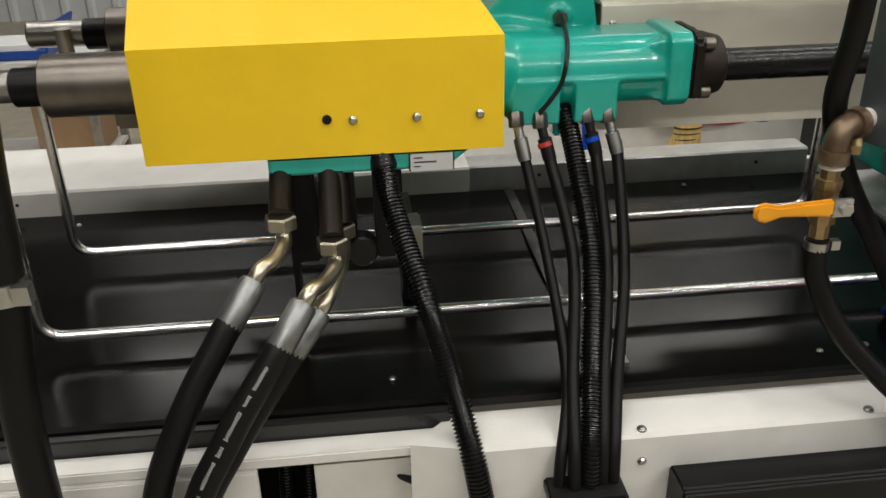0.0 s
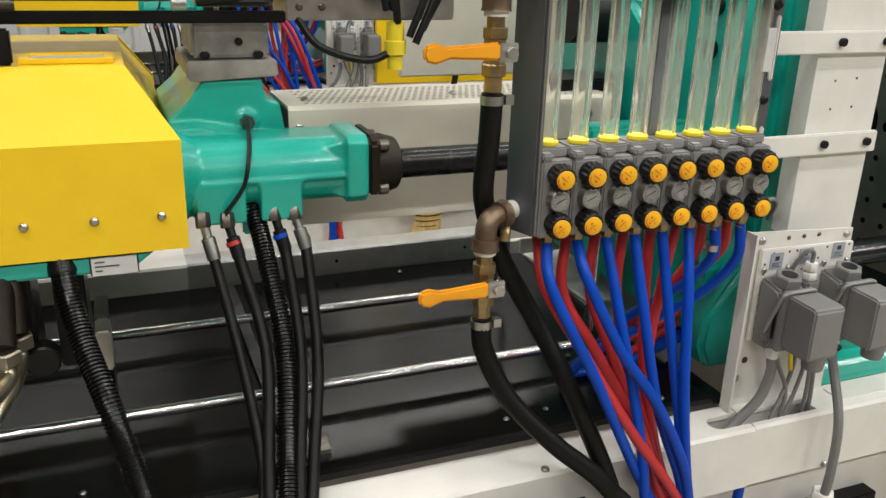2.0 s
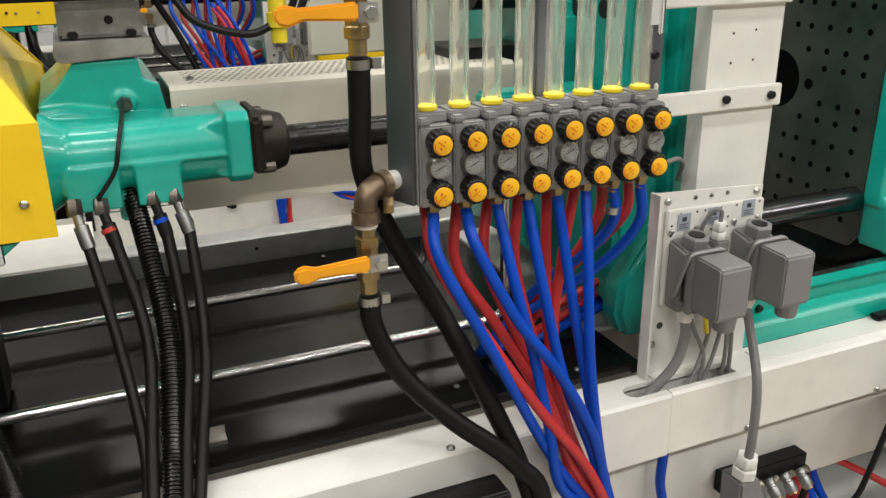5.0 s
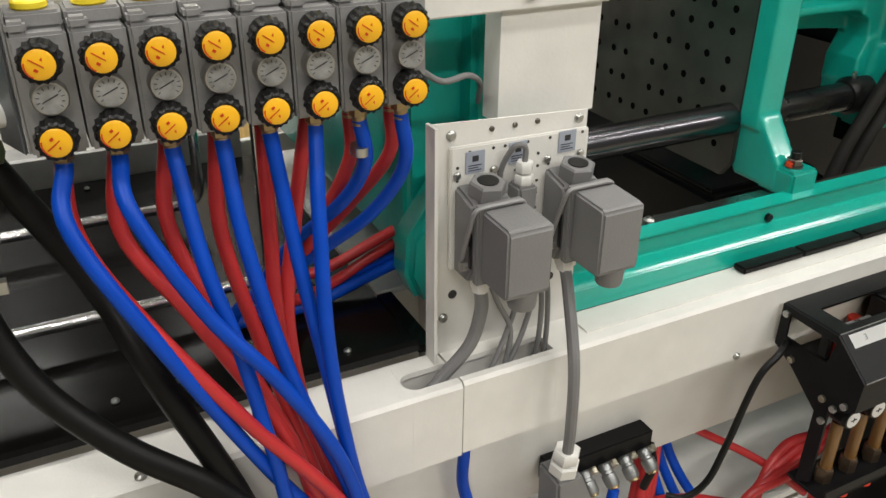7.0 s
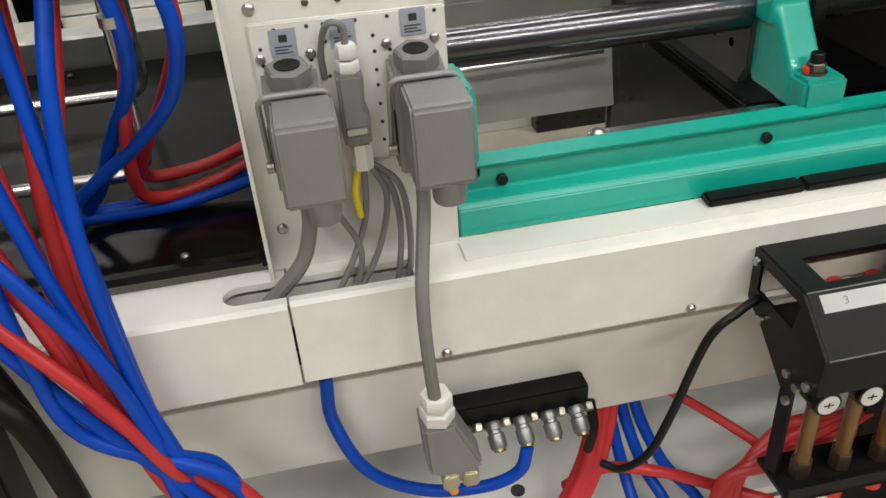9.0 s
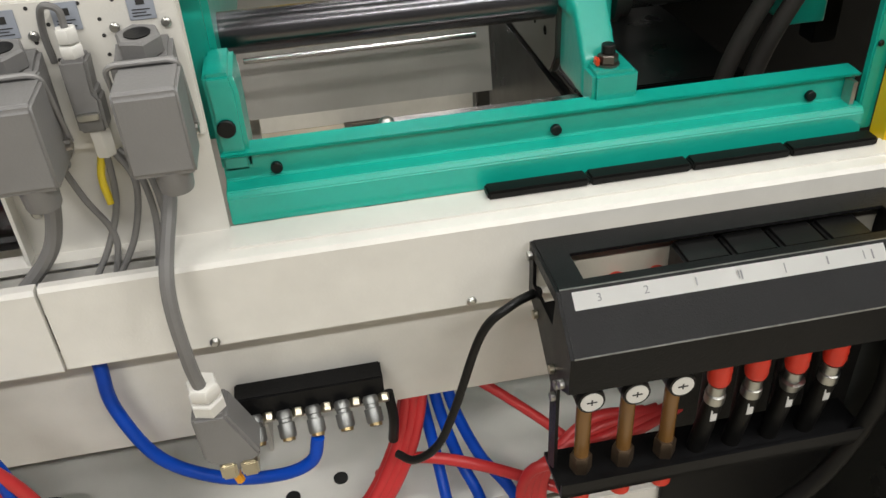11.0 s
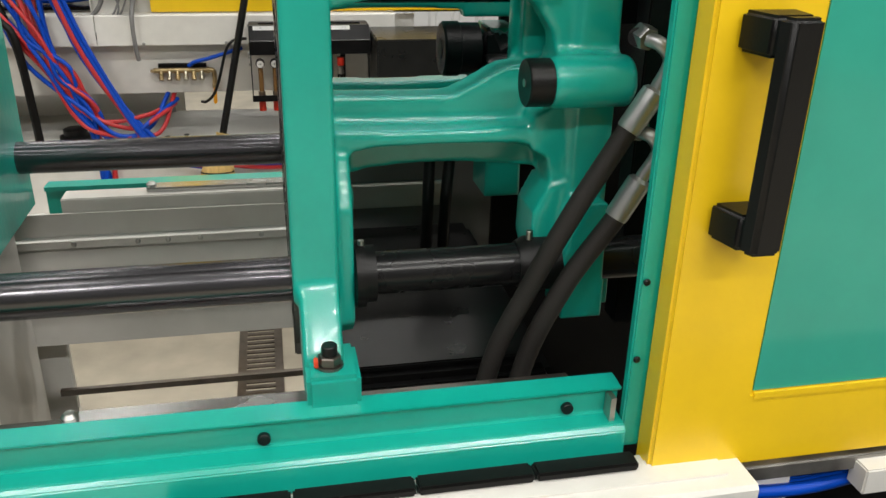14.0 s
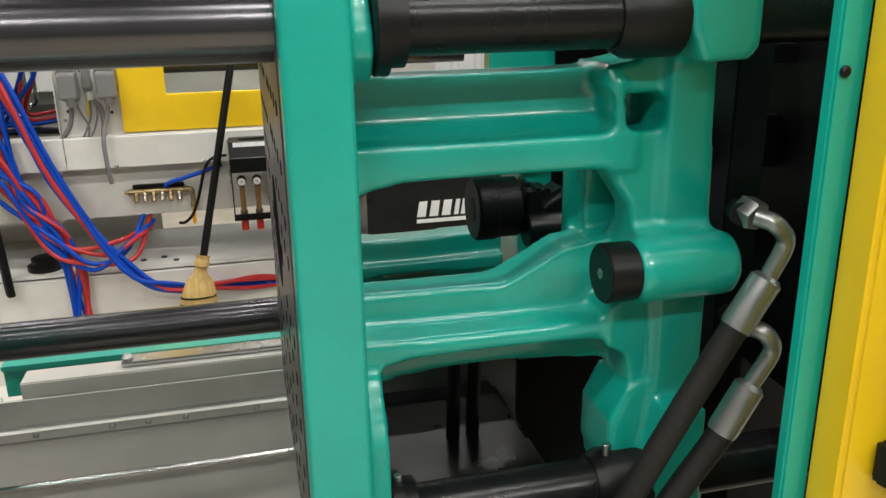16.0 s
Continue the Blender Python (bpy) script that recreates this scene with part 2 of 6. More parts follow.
def cast_round(ob, voxel, rounds):
    """Melts the overlapping pieces of a casting into one skin with soft fillets."""
    r = ob.modifiers.new("remesh", "REMESH")
    r.mode = "VOXEL"
    r.voxel_size = voxel
    f = ob.modifiers.new("smooth", "SMOOTH")
    f.factor = 0.5
    f.iterations = rounds
    dg = bpy.context.evaluated_depsgraph_get()
    dg.update()
    me = bpy.data.meshes.new_from_object(ob.evaluated_get(dg))
    ob.modifiers.clear()
    ob.data = me
    for p in me.polygons:
        p.use_smooth = True


def B():
    return bmesh.new()


def boxpart(name, dims, material, parent, label="", bevel=0.002):
    bm = B()
    bx(bm, *dims)
    return part(name, bm, material, parent, label, bevel)


def screw(parent, p, axis=(0, -1, 0), r=0.005, material=None):
    bm = B()
    p, a = Vector(p), Vector(axis)
    lathe(bm, p, p + a * r * 0.8, ((0, r), (0.5, r), (1, r * 0.6)), 12)
    lathe(bm, p + a * r * 0.75, p + a * r * 0.85, ((0, r * 0.4), (1, r * 0.4)), 6)
    return part("screw", bm, material or ZINC, parent)


# hall
def hall():
    bm = B()
    bx(bm, -9, 12, -6, 10, -0.2, 0)
    single("floor", bm, CONCRETE, (0, 0, 0), "worn beige concrete hall floor", "floor", kind="structure")
    bm = B()
    bx(bm, -9, 12, -6, 10, 5.5, 5.7)
    single("ceiling", bm, CEIL, (0, 0, 5.5), "pale sheet metal hall ceiling", "ceiling", kind="structure")
    for name, x0, x1, y0, y1 in (("wall_west", -9.2, -9, -6, 10), ("wall_east", 12, 12.2, -6, 10), ("wall_south", -9.2, 12.2, -6.2, -6)):
        bm = B()
        bx(bm, x0, x1, y0, y1, 0, 5.5)
        single(name, bm, SIDEWALL, (x0, y0, 0), "plain grey hall wall", "wall", kind="structure")
    bm = B()
    poly = []
    x = -9.2
    while x < 12.2:
        for dx, dy in ((0, 0), (0.14, 0), (0.17, 0.035), (0.22, 0.035), (0.25, 0)):
            poly.append((x + dx, 10 - dy))
        x += 0.28
    poly += [(12.2, 10.2), (-9.2, 10.2)]
    prism(bm, poly, "z", 0, 5.5)
    single("wall_north", bm, HALLWALL, (0, 10, 0), "white corrugated metal hall cladding", "wall", kind="structure")
    for y in (-3.5, -0.4, 2.3, 5.2, 8.0):
        for x in (-1.0, 3.1, 7.4):
            lamp = thing("ceiling_light", (x, y, 5.3), "long white fluorescent hall light under the ceiling", "ceiling light", "hall lights")
            boxpart("housing", (x - 1.5, x + 1.5, y - 0.14, y + 0.14, 5.3, 5.4), WHITE, lamp)
            for dx in (-1.2, 1.2):
                boxpart("hanger", (x + dx - 0.01, x + dx + 0.01, y - 0.01, y + 0.01, 5.4, 5.5), STEEL, lamp)
            boxpart("diffuser", (x - 1.48, x + 1.48, y - 0.12, y + 0.12, 5.28, 5.302), LAMPMAT, lamp, "glowing white diffuser", 0)
            light = bpy.data.lights.new("hall_lamp", "AREA")
            light.shape, light.size, light.size_y = "RECTANGLE", 2.9, 0.25
            light.energy, light.color = {-3.5: 150, -0.4: 66, 2.3: 60}.get(y, 38), (1.0, 0.975, 0.93)
            ob = new("hall_lamp", light)
            ob.matrix_world = pose(x, y, 5.26)
    # channel drain
    drain = thing("floor_drain", (1.62, 3.0, 0), "dark cast iron slotted channel drain in concrete", "drain")
    bm = B()
    bx(bm, 1.545, 1.575, 2.2, 3.5, 0.001, 0.006)
    bx(bm, 1.675, 1.705, 2.2, 3.5, 0.001, 0.006)
    y = 2.2
    while y < 3.5:
        bx(bm, 1.575, 1.675, y, y + 0.018, 0.001, 0.006)
        y += 0.034
    part("grate", bm, DARKSTEEL, drain)


hall()


# machine bed
def bed(offset=(0, 0, 0)):
    t = thing("machine_bed", (1.0, 1.3, 0), "white painted moulding machine bed with black drip tray", "machine")
    # front beam covers: hollow sections with a slot
    bm = B()
    prism(bm, ((0.842, 0.93), (0.842, 1.036), (0.846, 1.041), (0.918, 1.041), (0.918, 1.033), (0.85, 1.033), (0.85, 0.93)), "x", 0.195, 1.03)
    prism(bm, ((0.842, 0.93), (0.842, 1.036), (0.846, 1.041), (0.858, 1.041), (0.858, 1.033), (0.85, 1.033), (0.85, 0.93)), "x", 1.0301, 1.0975)
    bx(bm, 1.0301, 1.0975, 0.892, 0.918, 1.033, 1.041)
    for c, e in ((0.858, 1), (0.892, -1)):
        arc = [(1.0471 - 0.017 * math.sin(a * math.pi / 12), 0.875 - e * 0.017 * math.cos(a * math.pi / 12)) for a in range(7)]
        prism(bm, [(1.0302, c)] + (arc[::-1] if e == 1 else arc), "z", 1.0331, 1.0409)
    prism(bm, ((0.115, 0.862), (0.195, 0.842), (0.195, 0.918), (0.175, 0.918)), "z", 0.93, 1.041)
    part("beam_cover", bm, WHITE, t, "white folded sheet beam cover")
    bm = B()
    prism(bm, ((0.845, 0.93), (0.845, 1.036), (0.849, 1.041), (0.918, 1.041), (0.918, 1.033), (0.853, 1.033), (0.853, 0.93)), "x", 1.238, 2.215)
    prism(bm, ((0.845, 0.93), (0.845, 1.036), (0.849, 1.041), (0.858, 1.041), (0.858, 1.033), (0.853, 1.033), (0.853, 0.93)), "x", 1.1005, 1.2379)
    bx(bm, 1.1005, 1.2379, 0.892, 0.918, 1.033, 1.041)
    bx(bm, 1.298, 2.19, 0.868, 0.905, 1.041, 1.0435)
    bx(bm, 2.212, 2.215, 0.85, 0.92, 0.985, 1.035)
    part("beam_cover", bm, WHITE, t, "white folded sheet beam cover")
    bm = B()
    bx(bm, 1.0, 1.26, 0.853, 0.90, 0.95, 0.97)
    part("cable_channel", bm, BLACK, t, "dark cable channel under the slot")
    for p in ((0.414, 0.842, 1.0), (1.264, 0.845, 0.936), (1.564, 0.845, 0.936)):
        screw(t, p, r=0.006)
    for p in ((0.414, 0.853, 1.041), (0.722, 0.853, 1.041)):
        screw(t, p, (0, 0, 1), 0.0065)
    # left end of the front
    boxpart("front_strip", (-0.75, 0.175, 0.868, 0.903, 1.018, 1.034), WHITE, t)
    boxpart("tray_lip", (-0.75, 0.172, 0.9035, 0.9185, 1.0, 1.058), TRAYFOLD, t, "black folded tray lip")
    boxpart("front_panel", (-0.75, -0.08, 0.862, 0.874, 0.3, 1.0175), WHITE, t)
    boxpart("inner_panel", (-0.75, 0.2, 1.10, 1.11, 0.3, 1.03), BLACKSTEEL, t)
    boxpart("inner_post", (-0.012, 0.118, 0.90, 0.91, 0.3, 0.992), WHITE, t)
    # recessed panels below the beam
    boxpart("recessed_panel", (0.2, 2.3, 0.905, 0.915, 0.735, 1.03), WHITE, t, "white recessed panel below the beam")
    bm = B()
    bx(bm, 0.2, 2.3, 0.862, 1.35, 0.535, 0.55)
    bx(bm, 0.2, 1.30, 1.33, 1.35, 0.55, 1.03)
    part("lower_shelf", bm, WHITE, t, "white lower shelf with bolt holes")
    boxpart("base_panel", (-0.75, 3.2, 0.84, 0.86, 0.05, 0.53), WHITE, t)
    boxpart("rear_base", (-0.75, 1.3, 1.75, 1.77, 0.05, 1.05), WHITE, t)
    for x, y in ((1.10, 0.955), (1.373, 0.95), (1.42, 0.90), (1.30, 0.93)):
        bm = B()
        cyl(bm, (x, y, 0.549), (x, y, 0.553), 0.011, 16)
        part("bolt_hole", bm, BLACK if x != 1.10 else ALU, t)
    bm = B()
    lathe(bm, (0.955, 0.93, 0.549), (0.955, 0.93, 0.60), ((0, 0.06), (0.4, 0.06), (0.5, 0.045), (0.9, 0.045), (1, 0.035)), 24)
    part("cable_grommet", bm, BLACK, t, "black rubber cable grommet")
    # drip tray
    bm = B()
    prism(bm, ((0.919, 1.05), (0.919, 1.062), (0.926, 1.065), (0.934, 1.058), (1.08, 1.055), (1.16, 1.054), (1.30, 1.05), (1.44, 1.054), (1.60, 1.056), (1.652, 1.058), (1.652, 1.045), (1.3, 1.04)), "x", -0.75, 0.385)
    part("drip_tray", bm, TRAY, t, "glossy black enamel drip tray")
    bm = B()
    prism(bm, ((0.919, 1.05), (0.919, 1.060), (0.926, 1.063), (0.934, 1.056), (1.08, 1.053), (1.16, 1.052), (1.30, 1.048), (1.44, 1.052), (1.60, 1.054), (1.652, 1.056), (1.652, 1.043), (1.3, 1.038)), "x", 0.389, 1.0745)
    part("drip_tray", bm, TRAY, t, "glossy black enamel drip tray")
    boxpart("tray_corner", (1.0748, 1.098, 0.919, 1.0595, 1.045, 1.0565), TRAY, t, "", 0.001)
    boxpart("end_plate", (1.0755, 1.20, 1.06, 1.64, 1.050, 1.0595), GALV, t, "light grey plate at the tray end")
    boxpart("tray_joint", (0.372, 0.392, 0.95, 1.652, 1.0565, 1.061), TRAYFOLD, t, "raised black tray joint strip")
    for p in ((0.716, 0.973, 1.0565), (0.789, 0.98, 1.0565), (0.757, 1.62, 1.056), (-0.49, 1.60, 1.056), (-0.05, 0.98, 1.058), (0.10, 0.985, 1.058), (0.92, 1.14, 1.053), (0.99, 0.95, 1.056)):
        screw(t, p, (0, 0, 1), 0.005)
    bm = B()
    bx(bm, 0.405, 0.435, 0.975, 0.995, 1.055, 1.062)
    bx(bm, 0.405, 0.435, 0.992, 0.995, 1.055, 1.075)
    part("tray_clip", bm, STEEL, t)
    # rear beam
    bm = B()
    prism(bm, ((1.655, 1.05), (1.655, 1.106), (1.659, 1.111), (1.93, 1.111), (1.93, 1.05)), "x", -0.75, 0.30)
    part("rear_beam", bm, WHITE, t, "white rear bed beam")
    bm = B()
    prism(bm, ((1.657, 1.05), (1.657, 1.108), (1.661, 1.112), (1.72, 1.112), (1.72, 1.05)), "x", 0.30, 1.045)
    part("rear_beam", bm, GALV, t, "galvanised rear bed beam")
    for x in (0.45, 0.62, 0.93, -0.62):
        screw(t, (x, 1.657, 1.085), r=0.004, material=BLACK)
    # bright oil pipes
    bm = B()
    sweep(bm, bent(((-0.405, 1.12, 1.46), (-0.405, 1.12, 1.086), (0.945, 1.12, 1.086), (0.945, 1.12, 1.44)), 0.035), 0.0085, 12)
    part("oil_pipe", bm, CHROME, t, "bright bent steel pipe")
    bm = B()
    sweep(bm, bent(((-0.435, 1.405, 1.42), (-0.435, 1.405, 1.086), (0.915, 1.41, 1.086), (0.915, 1.41, 1.48)), 0.035), 0.0085, 12)
    part("oil_pipe", bm, CHROME, t, "bright bent steel pipe")
    return t


BED = bed()


# injection unit
def injection_cover():
    t = thing("injection_cover", (0.03, 1.2, 1.36), "yellow painted sheet metal cover of injection unit", "machine cover")
    bm = B()
    # outer shell of folded sheet, right end leaning inwards at the top
    def ring(x_front, x_ridge):
        return [(x_front, 1.06, 1.362), (x_front, 1.06, 1.510), (x_ridge, 1.152, 1.594), (x_ridge, 1.54, 1.594), (x_front, 1.63, 1.51), (x_front, 1.63, 1.362)]
    def inner(x_front, x_ridge):
        return [(x_front, 1.063, 1.362), (x_front, 1.063, 1.5085), (x_ridge, 1.153, 1.591), (x_ridge, 1.539, 1.591), (x_front, 1.627, 1.5085), (x_front, 1.627, 1.362)]
    a = [bm.verts.new(p) for p in ring(-0.197, -0.197) + inner(-0.197, -0.197)[::-1]]
    b = [bm.verts.new(p) for p in ring(0.266, 0.208) + inner(0.266, 0.208)[::-1]]
    for i in range(12):
        bm.faces.new((a[i], b[i], b[(i + 1) % 12], a[(i + 1) % 12]))
    for i in range(5):
        bm.faces.new((a[i], a[i + 1], a[10 - i], a[11 - i]))
        bm.faces.new((b[i], b[11 - i], b[10 - i], b[i + 1]))
    part("shell", bm, YELLOW, t)
    bm = B()
    for v in prism(bm, ((1.0635, 1.364), (1.0635, 1.5075), (1.1535, 1.5905), (1.5385, 1.5905), (1.6265, 1.5075), (1.6265, 1.364)), "x", 0.2605, 0.2635):
        v.co.x -= max(0.0, v.co.z - 1.5075) * 0.69
    part("end_plate", bm, YELLOW, t)
    bm = B()
    prism(bm, ((1.063, 1.364), (1.063, 1.51), (1.155, 1.586), (1.535, 1.586), (1.627, 1.51), (1.627, 1.364)), "x", -0.19, -0.187)
    part("end_plate", bm, YELLOW, t)
    bm = B()
    bx(bm, 0.09, 0.185, 1.18, 1.24, 1.5945, 1.597)
    part("inspection_opening", bm, LABEL, t, "opening with pale plate in cover top")
    bm = B()
    for y in (1.175, 1.245):
        bx(bm, 0.08, 0.195, y - 0.006, y + 0.006, 1.5945, 1.601)
    for x in (0.085, 0.19):
        bx(bm, x - 0.006, x + 0.006, 1.181, 1.239, 1.5945, 1.601)
    part("opening_rim", bm, YELLOW, t, bevel=0.001)
    for x in (0.070, 0.152, 0.234):
        screw(t, (x, 1.058, 1.410), r=0.0058)
    bm = B()
    cyl(bm, (0.037, 1.0575, 1.412), (0.037, 1.06, 1.412), 0.0062, 16)
    part("screw_hole", bm, BLACK, t, "empty dark screw hole")
    bm = B()
    bx(bm, 0.045, 0.075, 1.16, 1.18, 1.595, 1.64)
    part("clamp_block", bm, BLACK, t, bevel=0.003)
    # block below the cover
    bm = B()
    prism(bm, ((-0.045, 1.3618), (-0.045, 1.335), (0.19, 1.335), (0.225, 1.3618)), "y", 1.066, 1.55)
    part("carriage_block", bm, CAST, t, "teal carriage casting", bevel=0.004)
    boxpart("rating_plate", (0.140, 0.200, 1.062, 1.0655, 1.332, 1.360), LABEL, t, "silver label with illegible print")
    bm = B()
    for z, w in ((1.352, 0.012), (1.346, 0.03), (1.340, 0.009)):
        bx(bm, 0.146, 0.146 + w, 1.0612, 1.062, z, z + 0.0015)
    part("label_print", bm, INK, t)
    for x in (-0.028, 0.025, 0.09):
        boxpart("valve_block", (x, x + 0.04, 1.08, 1.18, 1.20, 1.335), BLACKSTEEL, t, "black steel valve block", 0.003)
    bm = B()
    rodc(bm, (0.07, 1.08, 1.225), (0.07, 1.05, 1.225), 0.022, 20)
    part("sensor_cap", bm, BLACK, t)
    bm = B()
    bx(bm, 0.135, 0.155, 1.07, 1.12, 1.19, 1.25)
    part("pipe_bracket", bm, ZINC, t, bevel=0.003)
    bm = B()
    bx(bm, -0.03, -0.022, 1.1, 1.14, 1.06, 1.21)
    part("carriage_foot", bm, BLACKSTEEL, t)
    boxpart("carriage_foot", (0.13, 0.15, 1.2, 1.3, 1.06, 1.21), BLACKSTEEL, t)


def carriage():
    t = thing("injection_carriage", (0.35, 1.3, 1.39), "teal cast injection carriage with hydraulic traverse cylinder", "machine part")
    # one casting: stepped hump, cylinder, square flange and two port bosses
    bm = B()
    prism(bm, ((0.262, 1.385), (0.262, 1.50), (0.29, 1.523), (0.316, 1.557), (0.403, 1.557), (0.407, 1.527), (0.428, 1.520), (0.438, 1.462), (0.438, 1.39)), "y", 1.236, 1.52)
    prism(bm, ((0.262, 1.385), (0.262, 1.495), (0.30, 1.497), (0.438, 1.47), (0.438, 1.39)), "y", 1.19, 1.25)
    cyl(bm, (0.268, 1.15, 1.438), (0.515, 1.15, 1.438), 0.0475, 32)
    bx(bm, 0.27, 0.50, 1.15, 1.22, 1.391, 1.485)
    cyl(bm, (0.262, 1.15, 1.438), (0.292, 1.15, 1.438), 0.068, 32, 0.048)
    prism(bm, ((1.094, 1.405), (1.094, 1.483), (1.106, 1.494), (1.20, 1.494), (1.21, 1.485), (1.21, 1.393), (1.106, 1.393)), "x", 0.497, 0.529)
    lathe(bm, (0.462, 1.15, 1.441), (0.499, 1.15, 1.441), ((0, 0.045), (1, 0.062)), 4)
    for x0, x1, z1 in ((0.283, 0.350, 1.432), (0.371, 0.430, 1.436)):
        bx(bm, x0, x1, 1.098, 1.17, 1.377, z1)
    bx(bm, 0.29, 0.50, 1.0985, 1.104, 1.4335, 1.4375)
    cyl(bm, (0.376, 1.245, 1.495), (0.376, 1.229, 1.495), 0.017, 20)
    casting = part("casting", bm, CAST, t, "glossy teal casting with soft edges")
    cast_round(casting, 0.0030, 4)
    boxpart("lower_lug", (0.346, 0.360, 1.12, 1.20, 1.352, 1.395), CAST, t, "", 0.003)
    bm = B()
    prism(bm, ((1.098, 1.402), (1.098, 1.480), (1.110, 1.491), (1.195, 1.491), (1.20, 1.40)), "x", 0.5295, 0.548)
    part("end_cap", bm, DARKBRONZE, t, "dark stained steel cylinder end cap", 0.005)
    bm = B()
    lathe(bm, (0.548, 1.15, 1.437), (0.588, 1.15, 1.437), ((0, 0.047), (0.3, 0.047), (0.9, 0.040), (1, 0.034)), 28)
    part("gland", bm, DARKBRONZE, t)
    for y, z in ((1.112, 1.474), (1.112, 1.408), (1.185, 1.474)):
        bm = B()
        rodc(bm, (0.548, y, z), (0.563, y, z), 0.009, 12)
        part("cap_bolt", bm, DARKSTEEL, t)
    bm = B()
    cyl(bm, (0.588, 1.15, 1.435), (1.25, 1.15, 1.435), 0.023, 28)
    part("piston_rod", bm, BLACKBAR, t, "black traverse rod")
    bm = B()
    cyl(bm, (0.44, 1.54, 1.435), (1.25, 1.54, 1.435), 0.023, 28)
    part("piston_rod", bm, BLACKBAR, t)
    # sensor on the hump with its thin cable
    bm = B()
    nut(bm, (0.376, 1.232, 1.495), (0.376, 1.216, 1.495), 0.0115)
    cyl(bm, (0.376, 1.216, 1.495), (0.376, 1.204, 1.495), 0.006, 14)
    part("sensor", bm, DARKSTEEL, t)
    bm = B()
    sweep(bm, spline(((0.372, 1.206, 1.503), (0.364, 1.135, 1.487), (0.355, 1.095, 1.464), (0.347, 1.088, 1.435), (0.331, 1.086, 1.412), (0.319, 1.088, 1.397))), 0.0032, 8)
    part("sensor_cable", bm, BLACK, t)
    for x, y, z in PORTS:
        bm = B()
        nut(bm, (x, y - 0.012, z - 0.016), (x, y - 0.004, z + 0.004), 0.0105)
        # silver plated nut; dark steel colour stands in for the shade on it
        part("hose_nut", bm, DARKSTEEL, t, "plated hose nut")


PORTS = ((0.289, 1.104, 1.393), (0.322, 1.104, 1.390), (0.389, 1.112, 1.392), (0.418, 1.112, 1.391))


def rear_cylinders():
    for y, lab in ((1.17, "near"), (1.52, "far")):
        t = thing("injection_cylinder", (-0.28, y, 1.444), "dark machined steel injection cylinder beside the cover", "hydraulic cylinder", "injection cylinders")
        bm = B()
        rodc(bm, (-0.335, y, 1.444), (-0.19, y, 1.444), 0.042, 32, 0.06)
        part("barrel", bm, DARKSTEEL, t)
        bm = B()
        cyl(bm, (-0.375, y, 1.444), (-0.335, y, 1.444), 0.026, 24)
        part("rubber_sleeve", bm, RUBBER, t)
        bm = B()
        rodc(bm, (-0.47, y, 1.446), (-0.375, y, 1.446), 0.022, 24)
        part("rod_end", bm, STEEL, t, "bright steel rod end")
        bm = B()
        bx(bm, -0.25, -0.2, y - 0.02, y + 0.03, 1.385, 1.41)
        part("foot", bm, DARKSTEEL, t, bevel=0.004)
        bm = B()
        cyl(bm, (-0.405, y - 0.03, 1.42), (-0.405, y - 0.03, 1.46), 0.013, 14)
        part("pipe_fitting", bm, STEEL, t)


def barrel_guard():
    t = thing("barrel_guard", (0.72, 1.31, 1.32), "cream sheet metal barrel guard with perforated top", "machine guard")
    bm = B()
    prism(bm, ((1.24, 1.318), (1.24, 1.506), (1.246, 1.512), (1.40, 1.512), (1.40, 1.318), (1.395, 1.318), (1.395, 1.507), (1.245, 1.507), (1.245, 1.318)), "x", 0.442, 1.02)
    part("shell", bm, CREAM, t)
    bm = B()
    for i in range(44):
        for j in range(9):
            x, y = 0.475 + i * 0.012 + (j % 2) * 0.006, 1.262 + j * 0.0145
            if x < 1.0:
                bx(bm, x - 0.0030, x + 0.0030, y - 0.0022, y + 0.0022, 1.5121, 1.5124)
    tagged(part("perforation", bm, PUNCHED, t), kind="stuff")
    for x in (0.459, 0.98):
        screw(t, (x, 1.24, 1.479), r=0.007)
    for x in (0.48, 0.74):
        screw(t, (x, 1.30, 1.5125), (0, 0, 1), 0.006)


